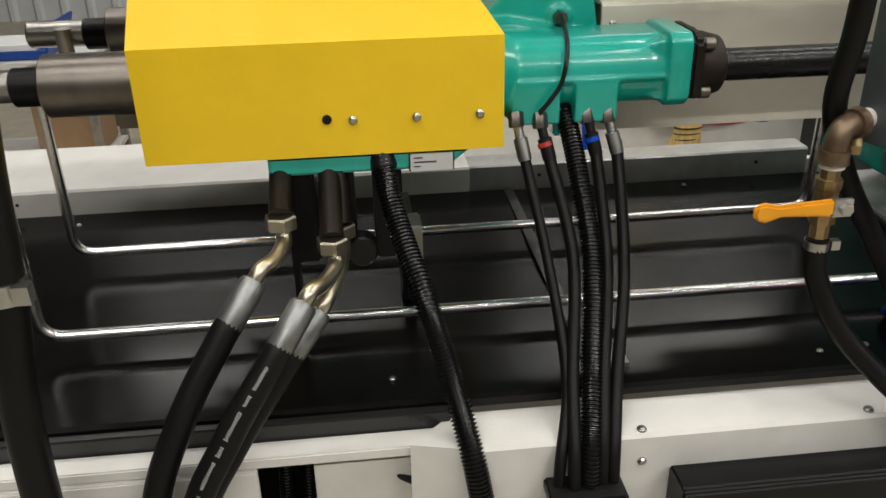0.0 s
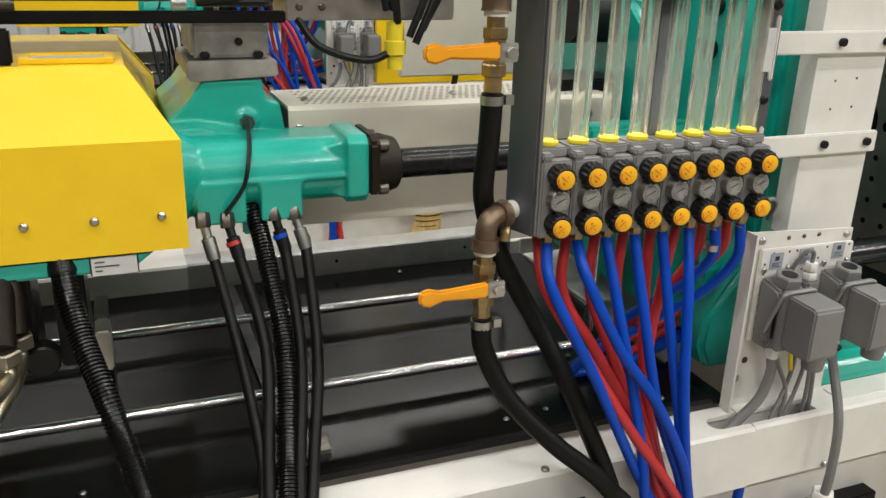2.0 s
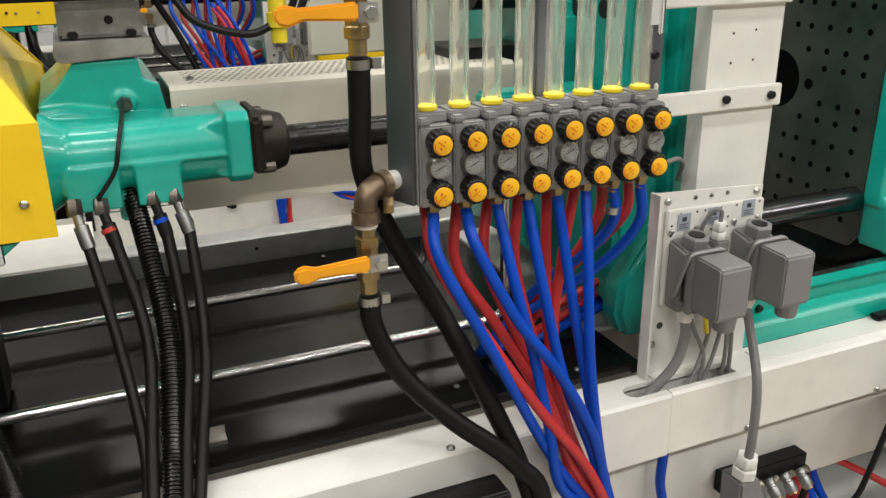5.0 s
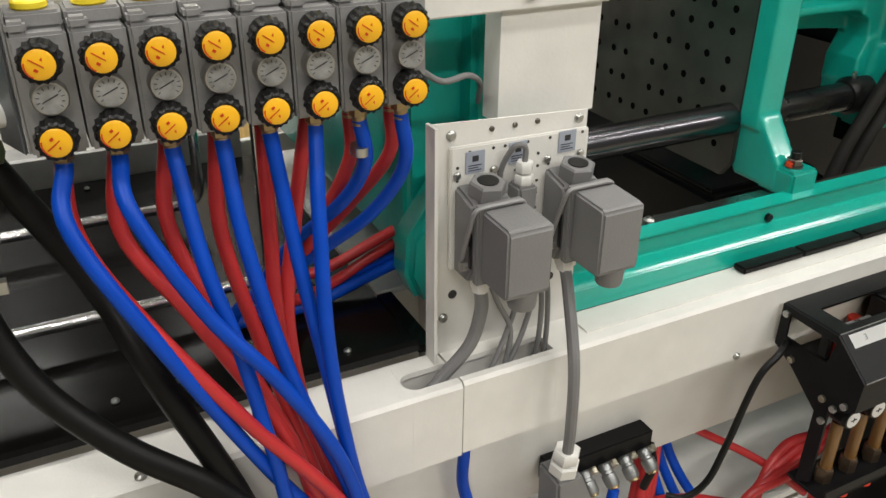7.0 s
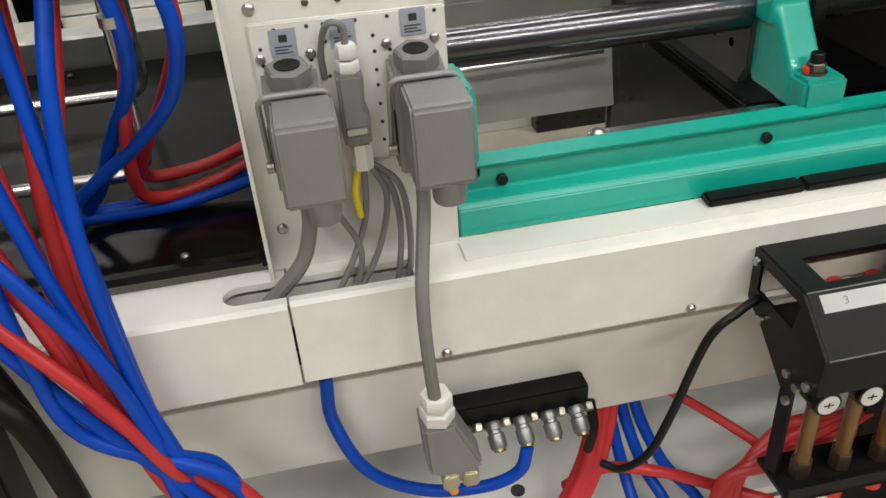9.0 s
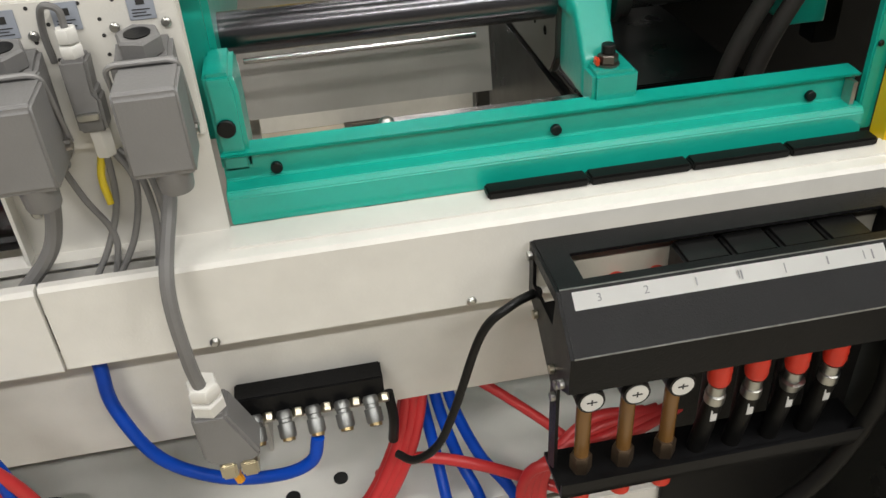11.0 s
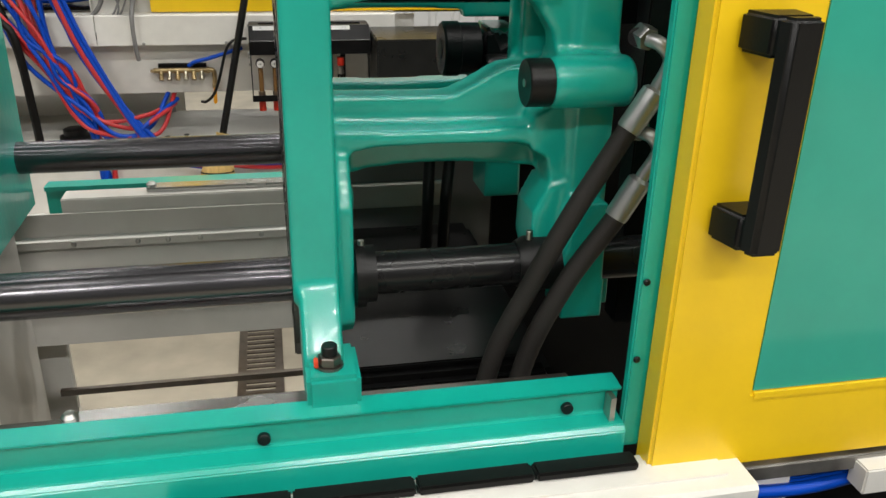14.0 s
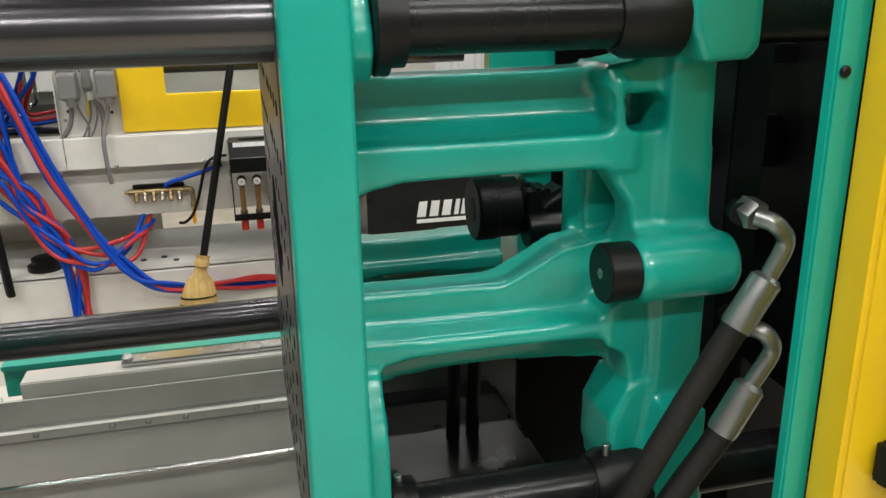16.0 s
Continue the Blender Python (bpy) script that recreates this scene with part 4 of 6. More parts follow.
def ball_valve(z_elbow):
    """Elbow from the regulator, nipple, ball valve with an orange lever and a hose clamp."""
    x, y = 0.623, 0.884
    t = thing("ball_valve", (x, y, z_elbow - 0.1), "brass ball valve with orange lever on bronze elbow", "valve", "water valves")
    bm = B()
    sweep(bm, bent(((0.652, 0.898, z_elbow), (x, y, z_elbow), (x, y, z_elbow - 0.036)), 0.022, 8), 0.0145, 18)
    lathe(bm, (0.655, 0.899, z_elbow), (0.643, 0.893, z_elbow), ((0, 0.019), (0.2, 0.0178), (0.8, 0.0178), (1, 0.018)), 18)
    lathe(bm, (x, y, z_elbow - 0.042), (x, y, z_elbow - 0.026), ((0, 0.019), (0.2, 0.0178), (0.8, 0.0178), (1, 0.018)), 18)
    part("elbow", bm, BRONZE, t, "aged bronze pipe elbow")
    bm = B()
    cyl(bm, (0.688, 0.918, z_elbow), (0.66, 0.907, z_elbow), 0.0125, 18)
    part("nipple", bm, NYLON if z_elbow < 1.5 else BRASS, t, "nipple wrapped in white thread tape")
    z = z_elbow - 0.042
    bm = B()
    cyl(bm, (x, y, z), (x, y, z - 0.006), 0.0148, 18)
    part("thread_tape", bm, NYLON, t, "white thread tape")
    bm = B()
    lathe(bm, (x, y, z - 0.006), (x, y, z - 0.095), ((0, 0.0115), (0.14, 0.0115), (0.15, 0.0158), (0.28, 0.0158), (0.30, 0.0142), (0.62, 0.0142), (0.64, 0.0158), (0.78, 0.0158), (0.80, 0.0115), (1, 0.0115)), 8)
    part("body", bm, BRASS, t)
    bm = B()
    cyl(bm, (x, y, z - 0.045), (x + 0.004, y - 0.03, z - 0.045), 0.008, 14)
    part("stem", bm, BRASS, t)
    zl = z - 0.045
    bm = B()
    bx(bm, x - 0.008, x + 0.016, y - 0.033, y - 0.027, zl - 0.011, zl + 0.011)
    part("lever_plate", bm, ALU, t, "bare metal lever plate", 0.001)
    bm = B()
    nut(bm, (x + 0.006, y - 0.033, zl), (x + 0.006, y - 0.040, zl), 0.008)
    part("lever_nut", bm, ZINC, t)
    bm = B()
    prism(bm, ((x - 0.008, zl + 0.012), (x - 0.075, zl + 0.008), (x - 0.09, zl + 0.012), (x - 0.101, zl + 0.009), (x - 0.104, zl), (x - 0.10, zl - 0.009), (x - 0.088, zl - 0.012), (x - 0.070, zl - 0.006), (x - 0.008, zl - 0.009)), "y", y - 0.036, y - 0.026)
    part("lever", bm, ORANGE, t, "orange plastic coated lever", 0.003)
    bm = B()
    cyl(bm, (x, y, z - 0.100), (x, y, z - 0.111), 0.0150, 20)
    bx(bm, x + 0.014, x + 0.025, y - 0.010, y, z - 0.111, z - 0.099)
    part("hose_clamp", bm, ZINC, t, "worm drive hose clamp")
    return z - 0.098


za = ball_valve(1.726)
zb = ball_valve(1.425)
hose("water_hose", ((0.623, 0.884, za), (0.624, 0.89, za - 0.06), (0.632, 0.915, 1.44), (0.668, 0.925, 1.35), (0.720, 0.90, 1.25), (0.755, 0.85, 1.16), (0.815, 0.81, 1.0), (0.84, 0.80, 0.85), (0.85, 0.82, 0.5)), 0.0138, RUBBER, "thick black rubber water hose", "black water hoses", 16)
hose("water_hose", ((0.623, 0.884, zb), (0.625, 0.878, zb - 0.045), (0.655, 0.853, 1.172), (0.715, 0.822, 1.105), (0.795, 0.80, 1.03), (0.84, 0.785, 0.93), (0.86, 0.80, 0.5)), 0.0138, RUBBER, "thick black rubber water hose", "black water hoses", 16)
X0 = 0.7155
ENDS = [(0.985, 0.79, 0.84), (1.045, 0.79, 0.73), (1.085, 0.80, 0.58), (1.09, 0.80, 0.35)]
random.seed(7)
BLUE = [((0.708, 0.85, 1.33), (0.768, 0.815, 1.20), (0.868, 0.80, 1.0)),
        ((0.76, 0.85, 1.34), (0.808, 0.82, 1.235), (0.862, 0.80, 1.155), (0.915, 0.79, 1.05), (0.94, 0.785, 0.95)),
        ((0.815, 0.845, 1.28), (0.835, 0.825, 1.18), (0.85, 0.80, 1.07), (0.875, 0.79, 0.96)),
        ((0.858, 0.85, 1.28), (0.885, 0.825, 1.13), (0.92, 0.80, 1.02), (0.95, 0.79, 0.92)),
        ((0.910, 0.855, 1.25), (0.925, 0.83, 1.12), (0.938, 0.805, 1.0), (0.95, 0.80, 0.90)),
        ((0.933, 0.85, 1.29), (0.925, 0.82, 1.15), (0.938, 0.80, 1.0), (0.96, 0.79, 0.90))]
RED = [((0.712, 0.875, 1.32), (0.745, 0.833, 1.25), (0.83, 0.802, 1.11), (0.905, 0.785, 1.0), (0.95, 0.78, 0.90)),
       ((0.752, 0.895, 1.30), (0.80, 0.865, 1.21), (0.86, 0.825, 1.09), (0.90, 0.80, 0.98)),
       ((0.795, 0.895, 1.30), (0.825, 0.86, 1.20), (0.875, 0.82, 1.06), (0.905, 0.80, 0.95)),
       ((0.845, 0.90, 1.28), (0.865, 0.87, 1.16), (0.89, 0.825, 1.04), (0.915, 0.80, 0.94)),
       ((0.895, 0.90, 1.27), (0.888, 0.87, 1.16), (0.90, 0.83, 1.03), (0.93, 0.805, 0.93)),
       ((0.925, 0.905, 1.28), (0.90, 0.88, 1.17), (0.905, 0.84, 1.04), (0.94, 0.81, 0.93))]
for i in range(6):
    for pts, y0, r, m, lab in ((BLUE[i], 0.887, 0.0078, BLUEHOSE, "glossy blue cooling water hose"), (RED[i], 0.915, 0.0078, REDHOSE, "matt red cooling water hose")):
        j = lambda s: random.uniform(-s, s)
        tail = [(a + j(0.035), b + j(0.018), c + j(0.03)) for a, b, c in ENDS]
        hose("cooling_hose", ((X0 + i * PITCH, y0, 1.38), *pts, *tail), r, m, lab, "coloured water hoses", 12, 8)
for i, y0, m, pts in ((6, 0.887, BLUEHOSE, ((1.0, 0.89, 1.33), (0.985, 0.93, 1.27), (0.94, 1.0, 1.19), (0.90, 1.04, 1.11), (0.875, 1.06, 1.075), (0.92, 1.08, 1.064), (1.0, 1.085, 1.068), (1.08, 1.095, 1.085), (1.15, 1.10, 1.10))),
                      (7, 0.887, BLUEHOSE, ((1.045, 0.89, 1.32), (1.02, 0.93, 1.25), (0.965, 0.98, 1.185), (0.89, 1.02, 1.12), (0.855, 1.03, 1.08), (0.88, 1.06, 1.064), (0.98, 1.06, 1.066), (1.07, 1.08, 1.075), (1.15, 1.09, 1.09))),
                      (6, 0.915, REDHOSE, ((0.995, 0.925, 1.32), (0.965, 0.97, 1.22), (0.945, 1.02, 1.13), (0.955, 1.05, 1.085), (1.02, 1.08, 1.080), (1.08, 1.09, 1.10), (1.15, 1.10, 1.12))),
                      (7, 0.915, REDHOSE, ((1.042, 0.925, 1.32), (1.01, 0.98, 1.24), (0.96, 1.04, 1.15), (0.95, 1.08, 1.10), (1.02, 1.09, 1.10), (1.09, 1.09, 1.125), (1.15, 1.10, 1.14)))):
    hose("cooling_hose", ((X0 + i * PITCH, y0, 1.38), *pts), 0.0078, m, "cooling water hose curving back over the tray", "coloured water hoses", 12, 8)
bm = B()
cyl(bm, (X0 + 6 * PITCH, 0.887, 1.352), (X0 + 6 * PITCH, 0.888, 1.342), 0.0105, 16)
single("hose_clamp", bm, ZINC, (1.0, 0.887, 1.345), "worm drive clamp round a blue hose", "clamp")


# platen column and connector plate
def column():
    t = thing("guard_column", (1.26, 0.96, 1.32), "white sheet metal guard column with flat brackets", "machine guard")
    bm = B()
    prism(bm, ((1.192, 0.945), (1.330, 0.945), (1.330, 1.0), (1.324, 1.0), (1.324, 0.951), (1.198, 0.951), (1.198, 0.981), (1.192, 0.981)), "z", 1.325, 2.3)
    part("folded_sheet", bm, WHITE, t)
    for z0 in (1.616, 1.459):
        bar = boxpart("bracket_bar", (1.064, 1.336, 0.935, 0.945, z0, z0 + 0.034), WHITE, t, "white flat bracket bar")
        for x in (1.223, 1.312):
            bm = B()
            rodc(bm, (x, 0.935, z0 + 0.018), (x, 0.928, z0 + 0.018), 0.0065, 14)
            part("socket_screw", bm, BLACK, bar)
        boxpart("bracket_flange", (1.064, 1.070, 0.90, 0.935, z0 - 0.03, z0 + 0.06), WHITE, t)
    for x, z in ((1.235, 1.574), (1.278, 1.577), (1.235, 1.53), (1.278, 1.532)):
        bm = B()
        cyl(bm, (x, 0.9452, z), (x, 0.9444, z), 0.002, 8)
        part("rivet_hole", bm, INK, t)


def hood_connector(x):
    t = thing("plug_connector", (x, 0.88, 1.17), "grey die cast heavy duty plug connector", "electrical connector", "plug connectors")
    bm = B()
    prism(bm, ((0.904, 1.165), (0.904, 1.278), (0.862, 1.268), (0.856, 1.255), (0.856, 1.185), (0.87, 1.165)), "x", x - 0.027, x + 0.027)
    part("socket_housing", bm, HOOD, t, bevel=0.004)
    bm = B()
    nut(bm, (x, 0.876, 1.270), (x, 0.873, 1.290), 0.022)
    part("entry_nut", bm, HOOD, t)
    bm = B()
    cyl(bm, (x, 0.873, 1.2898), (x, 0.8729, 1.2908), 0.0125, 18)
    part("entry_hole", bm, BLACK, t, "open dark cable entry")
    bm = B()
    prism(bm, ((0.857, 1.172), (0.857, 1.272), (0.846, 1.272), (0.846, 1.172)), "x", x - 0.027, x + 0.033)
    part("collar", bm, HOOD, t, bevel=0.002)
    bm = B()
    prism(bm, ((0.846, 1.180), (0.846, 1.268), (0.792, 1.266), (0.788, 1.262), (0.788, 1.184), (0.792, 1.180)), "x", x - 0.022, x + 0.036)
    part("hood", bm, HOOD, t, bevel=0.004, seg=3)
    bm = B()
    lathe(bm, (x + 0.012, 0.808, 1.184), (x + 0.012, 0.809, 1.158), ((0, 0.019), (0.3, 0.0175), (0.9, 0.0165), (1, 0.0155)), 20)
    part("cable_entry", bm, HOOD, t)
    bm = B()
    bx(bm, x - 0.0285, x - 0.027, 0.858, 0.863, 1.19, 1.235)
    part("latch_slot", bm, BLACK, t)
    bm = B()
    lathe(bm, (x - 0.004, 0.876, 1.166), (x - 0.004, 0.876, 1.146), ((0, 0.0135), (0.6, 0.0135), (0.65, 0.0105), (1, 0.0105)), 8)
    part("lower_gland", bm, NYLON, t, "pale nylon cable gland")
    bm = B()
    sweep(bm, bent(((x - 0.032, 0.875, 1.19), (x - 0.032, 0.845, 1.272), (x + 0.034, 0.845, 1.272), (x + 0.034, 0.875, 1.19)), 0.012), 0.0028, 8)
    part("locking_lever", bm, MIDGREY, t, "grey locking lever")
    for s in (-1, 1):
        bm = B()
        cyl(bm, (x + s * 0.027, 0.868, 1.19), (x + s * 0.036, 0.868, 1.19), 0.006, 10)
        part("lever_pivot", bm, STEEL, t)
    for s in (-0.024, 0.024):
        screw(t, (x + s, 0.903, 1.288), r=0.005)
    return t


def connector_plate():
    t = thing("connector_plate", (1.19, 0.915, 1.04), "white sheet metal plate carrying plug connectors", "mounting plate")
    bm = B()
    prism(bm, ((1.086, 1.042), (1.086, 1.350), (1.30, 1.338), (1.30, 1.034)), "y", 0.9135, 0.9165)
    bx(bm, 1.083, 1.087, 0.893, 0.9165, 1.042, 1.352)
    part("sheet", bm, WHITE, t)
    bm = B()
    prism(bm, ((1.109, 1.165), (1.109, 1.322), (1.298, 1.318), (1.298, 1.165)), "y", 0.9045, 0.912)
    part("raised_panel", bm, WHITE, t, bevel=0.0015)
    for p in ((1.113, 0.9135, 1.334), (1.287, 0.9135, 1.329), (1.105, 0.9135, 1.094)):
        screw(t, p, r=0.0062)
    for x in (1.166, 1.197, 1.228):
        screw(t, (x, 0.9135, 1.334), r=0.0035, material=DARKSTEEL)
    for x, z in ((1.14, 1.301), (1.197, 1.303), (1.266, 1.306)):
        lab = boxpart("sticker", (x - 0.0125, x + 0.0125, 0.9032, 0.9045, z - 0.0135, z + 0.0135), BLUELABEL, t, "grey blue sticker with small print", 0.0004)
        bm = B()
        bx(bm, x - 0.004, x + 0.004, 0.9028, 0.9032, z + 0.001, z + 0.008)
        for k in range(3):
            bx(bm, x - 0.009, x + 0.008 - 0.004 * (k % 2), 0.9028, 0.9032, z - 0.010 + 0.003 * k, z - 0.009 + 0.003 * k)
        part("print", bm, INK, lab)
    random.seed(11)
    bm = B()
    for i in range(12):
        for z in (1.314, 1.297, 1.281, 1.262, 1.246, 1.226, 1.206, 1.186):
            x = 1.1175 + 0.0155 * i
            if (i * 7 + int(z * 1000)) % 5 < 3:
                cyl(bm, (x, 0.9048, z), (x, 0.9040, z), 0.0020, 8)
    tagged(part("mounting_hole", bm, INK, t), kind="stuff")
    for x, z in ((1.118, 1.125), (1.262, 1.115)):
        bm = B()
        cyl(bm, (x, 0.9137, z), (x, 0.9128, z), 0.006, 14)
        part("plate_hole", bm, INK, t)
    hood_connector(1.140)
    hood_connector(1.262)
    c = thing("round_connector", (1.197, 0.89, 1.2), "slim grey connector with white nylon gland", "electrical connector")
    bm = B()
    nut(bm, (1.197, 0.888, 1.298), (1.197, 0.888, 1.284), 0.0105)
    nut(bm, (1.197, 0.888, 1.282), (1.197, 0.888, 1.270), 0.0115)
    part("gland", bm, NYLON, c, "white nylon cable gland")
    bm = B()
    prism(bm, ((1.184, 1.27), (1.210, 1.27), (1.208, 1.235), (1.212, 1.23), (1.211, 1.195), (1.184, 1.195)), "y", 0.875, 0.904)
    part("body", bm, HOOD, c, bevel=0.003)
    boxpart("latch_clip", (1.187, 1.207, 0.870, 0.876, 1.21, 1.217), ZINC, c, "", 0.001)
    bm = B()
    nut(bm, (1.200, 0.888, 1.195), (1.200, 0.888, 1.165), 0.011)
    part("gland", bm, NYLON, c, "white nylon cable gland")
    bm = B()
    sweep(bm, spline(((1.197, 0.888, 1.295), (1.196, 0.887, 1.315), (1.182, 0.888, 1.318), (1.174, 0.90, 1.29), (1.174, 0.905, 1.26)), 8), 0.0035, 8)
    part("cable_loop", bm, CABLE, c)
    for pts, r, m, lab in ((((1.136, 0.876, 1.15), (1.136, 0.872, 1.12), (1.122, 0.872, 1.075), (1.09, 0.878, 1.035), (1.05, 0.875, 1.0)), 0.0085, CABLE, "thick grey control cable"),
                      (((1.20, 0.888, 1.17), (1.195, 0.885, 1.11), (1.175, 0.88, 1.06), (1.15, 0.872, 1.02), (1.13, 0.87, 0.985)), 0.0036, CABLE, "thin grey control cable"),
                      (((1.205, 0.89, 1.17), (1.22, 0.885, 1.13), (1.205, 0.88, 1.07), (1.175, 0.872, 1.02), (1.15, 0.87, 0.985)), 0.0036, CABLE, "thin grey control cable"),
                      (((1.21, 0.895, 1.165), (1.235, 0.885, 1.14), (1.240, 0.88, 1.08), (1.232, 0.872, 1.02), (1.22, 0.87, 0.985)), 0.0036, CABLE, "thin grey control cable"),
                      (((1.215, 0.895, 1.16), (1.228, 0.885, 1.13), (1.230, 0.88, 1.08), (1.218, 0.872, 1.02), (1.20, 0.87, 0.985)), 0.0036, CABLE, "thin grey control cable"),
                      (((1.15, 0.89, 1.165), (1.165, 0.885, 1.12), (1.185, 0.88, 1.07), (1.17, 0.872, 1.01)), 0.0036, CABLE, "thin grey control cable"),
                      (((1.196, 0.89, 1.17), (1.188, 0.887, 1.14), (1.19, 0.884, 1.11)), 0.004, COLLAR, "yellow green earth lead"),
                      (((1.258, 0.876, 1.15), (1.254, 0.858, 1.12), (1.238, 0.812, 1.045), (1.238, 0.806, 0.95), (1.243, 0.815, 0.88)), 0.0078, CABLE, "thick grey control cable hanging in front of beam")):
        hose("control_cable", pts, r, m, lab, "control cables", 10)
    c = thing("angled_connector", (1.245, 0.84, 0.8), "grey angled plug connector hanging below the beam", "electrical connector")
    bm = B()
    nut(bm, (1.243, 0.815, 0.905), (1.243, 0.817, 0.885), 0.019)
    nut(bm, (1.243, 0.817, 0.883), (1.243, 0.82, 0.862), 0.021)
    part("gland", bm, NYLON, c, "white nylon cable gland")
    bm = B()
    prism(bm, ((1.222, 0.862), (1.262, 0.862), (1.292, 0.79), (1.262, 0.765), (1.225, 0.79)), "y", 0.80, 0.85)
    part("hood", bm, HOOD, c, bevel=0.004)
    for x in (1.25, 1.275):
        bm = B()
        bx(bm, x - 0.010, x + 0.010, 0.795, 0.825, 0.76, 0.785)
        part("terminal", bm, YZINC, c, "brass coloured terminal", 0.003)
    bm = B()
    sweep(bm, spline(((1.255, 0.82, 0.765), (1.253, 0.82, 0.745), (1.256, 0.82, 0.73))), 0.006, 8)
    part("orange_tag", bm, ORANGE, c)


column()
hose("control_cable", ((1.045, 0.925, 1.44), (1.075, 0.925, 1.415), (1.11, 0.93, 1.392), (1.15, 0.945, 1.390), (1.178, 0.965, 1.372), (1.19, 0.99, 1.34)), 0.0036, CABLE, "thin grey cable from regulator to column", "control cables", 10)
connector_plate()


# guide rail and platens
def rail():
    t = thing("guide_rail", (1.7, 0.95, 1.041), "teal painted cast guide rail on the bed", "machine rail")
    bm = B()
    prism(bm, ((0.918, 1.041), (0.918, 1.076), (0.923, 1.082), (0.948, 1.083), (0.950, 1.087), (0.950, 1.112), (0.942, 1.114), (0.938, 1.119), (0.970, 1.121), (0.970, 1.112), (0.964, 1.11), (0.964, 1.041)), "x", 1.303, 2.088)
    part("rail_casting", bm, TEAL, t, bevel=0.0015)
    for x in (1.362, 1.696, 2.028):
        bm = B()
        rodc(bm, (x, 0.951, 1.093), (x, 0.944, 1.093), 0.0068, 16)
        part("socket_screw", bm, BLACK, t, "black socket head screw")
    x = 1.597
    for w in (0.125, 0.128, 0.128, 0.118):
        bm = B()
        bx(bm, x, x + w - 0.002, 0.888, 0.912, 1.0437, 1.0545)
        part("wiper_strip", bm, RUBBER, t, "black rubber wiper strip", 0.0025)
        x += w
    bm = B()
    bx(bm, 2.072, 2.078, 0.93, 0.948, 1.082, 1.112)
    part("gap_plate", bm, STEEL, t)
    for y0, y1, lab in ((0.984, 1.014, "near"), (1.722, 1.754, "far")):
        s = thing("slide_strip", (1.6, y0, 1.09), "polished steel slide strip beside the guide rail", "slide strip", "slide strips")
        boxpart("bright_strip", (1.49, 1.745, y0, y1, 1.098, 1.106), SLIDE, s, "polished steel strip")
        boxpart("support_strip", (1.345, 2.05, y0 if lab == "near" else 1.707, y1, 1.07 if lab == "near" else 1.05, 1.0975), DARKSTEEL if lab == "near" else PAN, s)
        screw(s, (1.498, (y0 + y1) / 2, 1.106), (0, 0, 1), 0.009)
    t = thing("guide_rail", (1.7, 1.74, 1.041), "teal painted guide rail on the far side of bed", "machine rail")
    bm = B()
    prism(bm, ((1.82, 1.041), (1.82, 1.08), (1.80, 1.083), (1.80, 1.090), (1.815, 1.096), (1.775, 1.098), (1.775, 1.09), (1.785, 1.088), (1.785, 1.041)), "x", 1.303, 2.088)
    part("rail_casting", bm, TEAL, t)


def pit():
    t = thing("drop_chute", (1.6, 1.3, 0.5), "grey sheet metal drop chute under the mould space", "chute")
    bm = B()
    prism(bm, ((1.70, 1.072), (1.70, 1.03), (1.688, 1.024), (1.688, 1.010), (1.70, 1.005), (1.66, 0.83), (1.664, 0.83), (1.706, 1.005), (1.706, 1.072)), "x", 1.10, 1.79)
    part("rear_sheet", bm, PAN, t)
    for x in (1.36, 1.47, 1.58, 1.69, 1.523):
        screw(t, (x, 1.688, 1.018), r=0.005)
    boxpart("left_sheet", (1.268, 1.274, 1.03, 1.66, 0.5, 1.072), PAN, t)
    bm = B()
    cyl(bm, (1.30, 1.63, 0.965), (1.75, 1.63, 0.965), 0.006, 12)
    part("bright_rod", bm, CHROME, t)
    bm = B()
    bx(bm, 1.30, 1.79, 1.655, 1.665, 0.722, 0.734)
    part("edge_bar", bm, DARKSTEEL, t)
    t = thing("oil_tank", (2.0, 1.45, 0.3), "dark sheet metal tank below the clamp unit", "tank")
    bm = B()
    prism(bm, ((1.79, 0.35), (1.79, 1.02), (2.08, 1.02), (2.3, 0.60), (2.3, 0.35)), "y", 1.15, 1.68)
    part("body", bm, TANK, t, bevel=0.01)
    boxpart("tank_top", (1.80, 2.07, 1.17, 1.66, 1.021, 1.03), TANK, t)


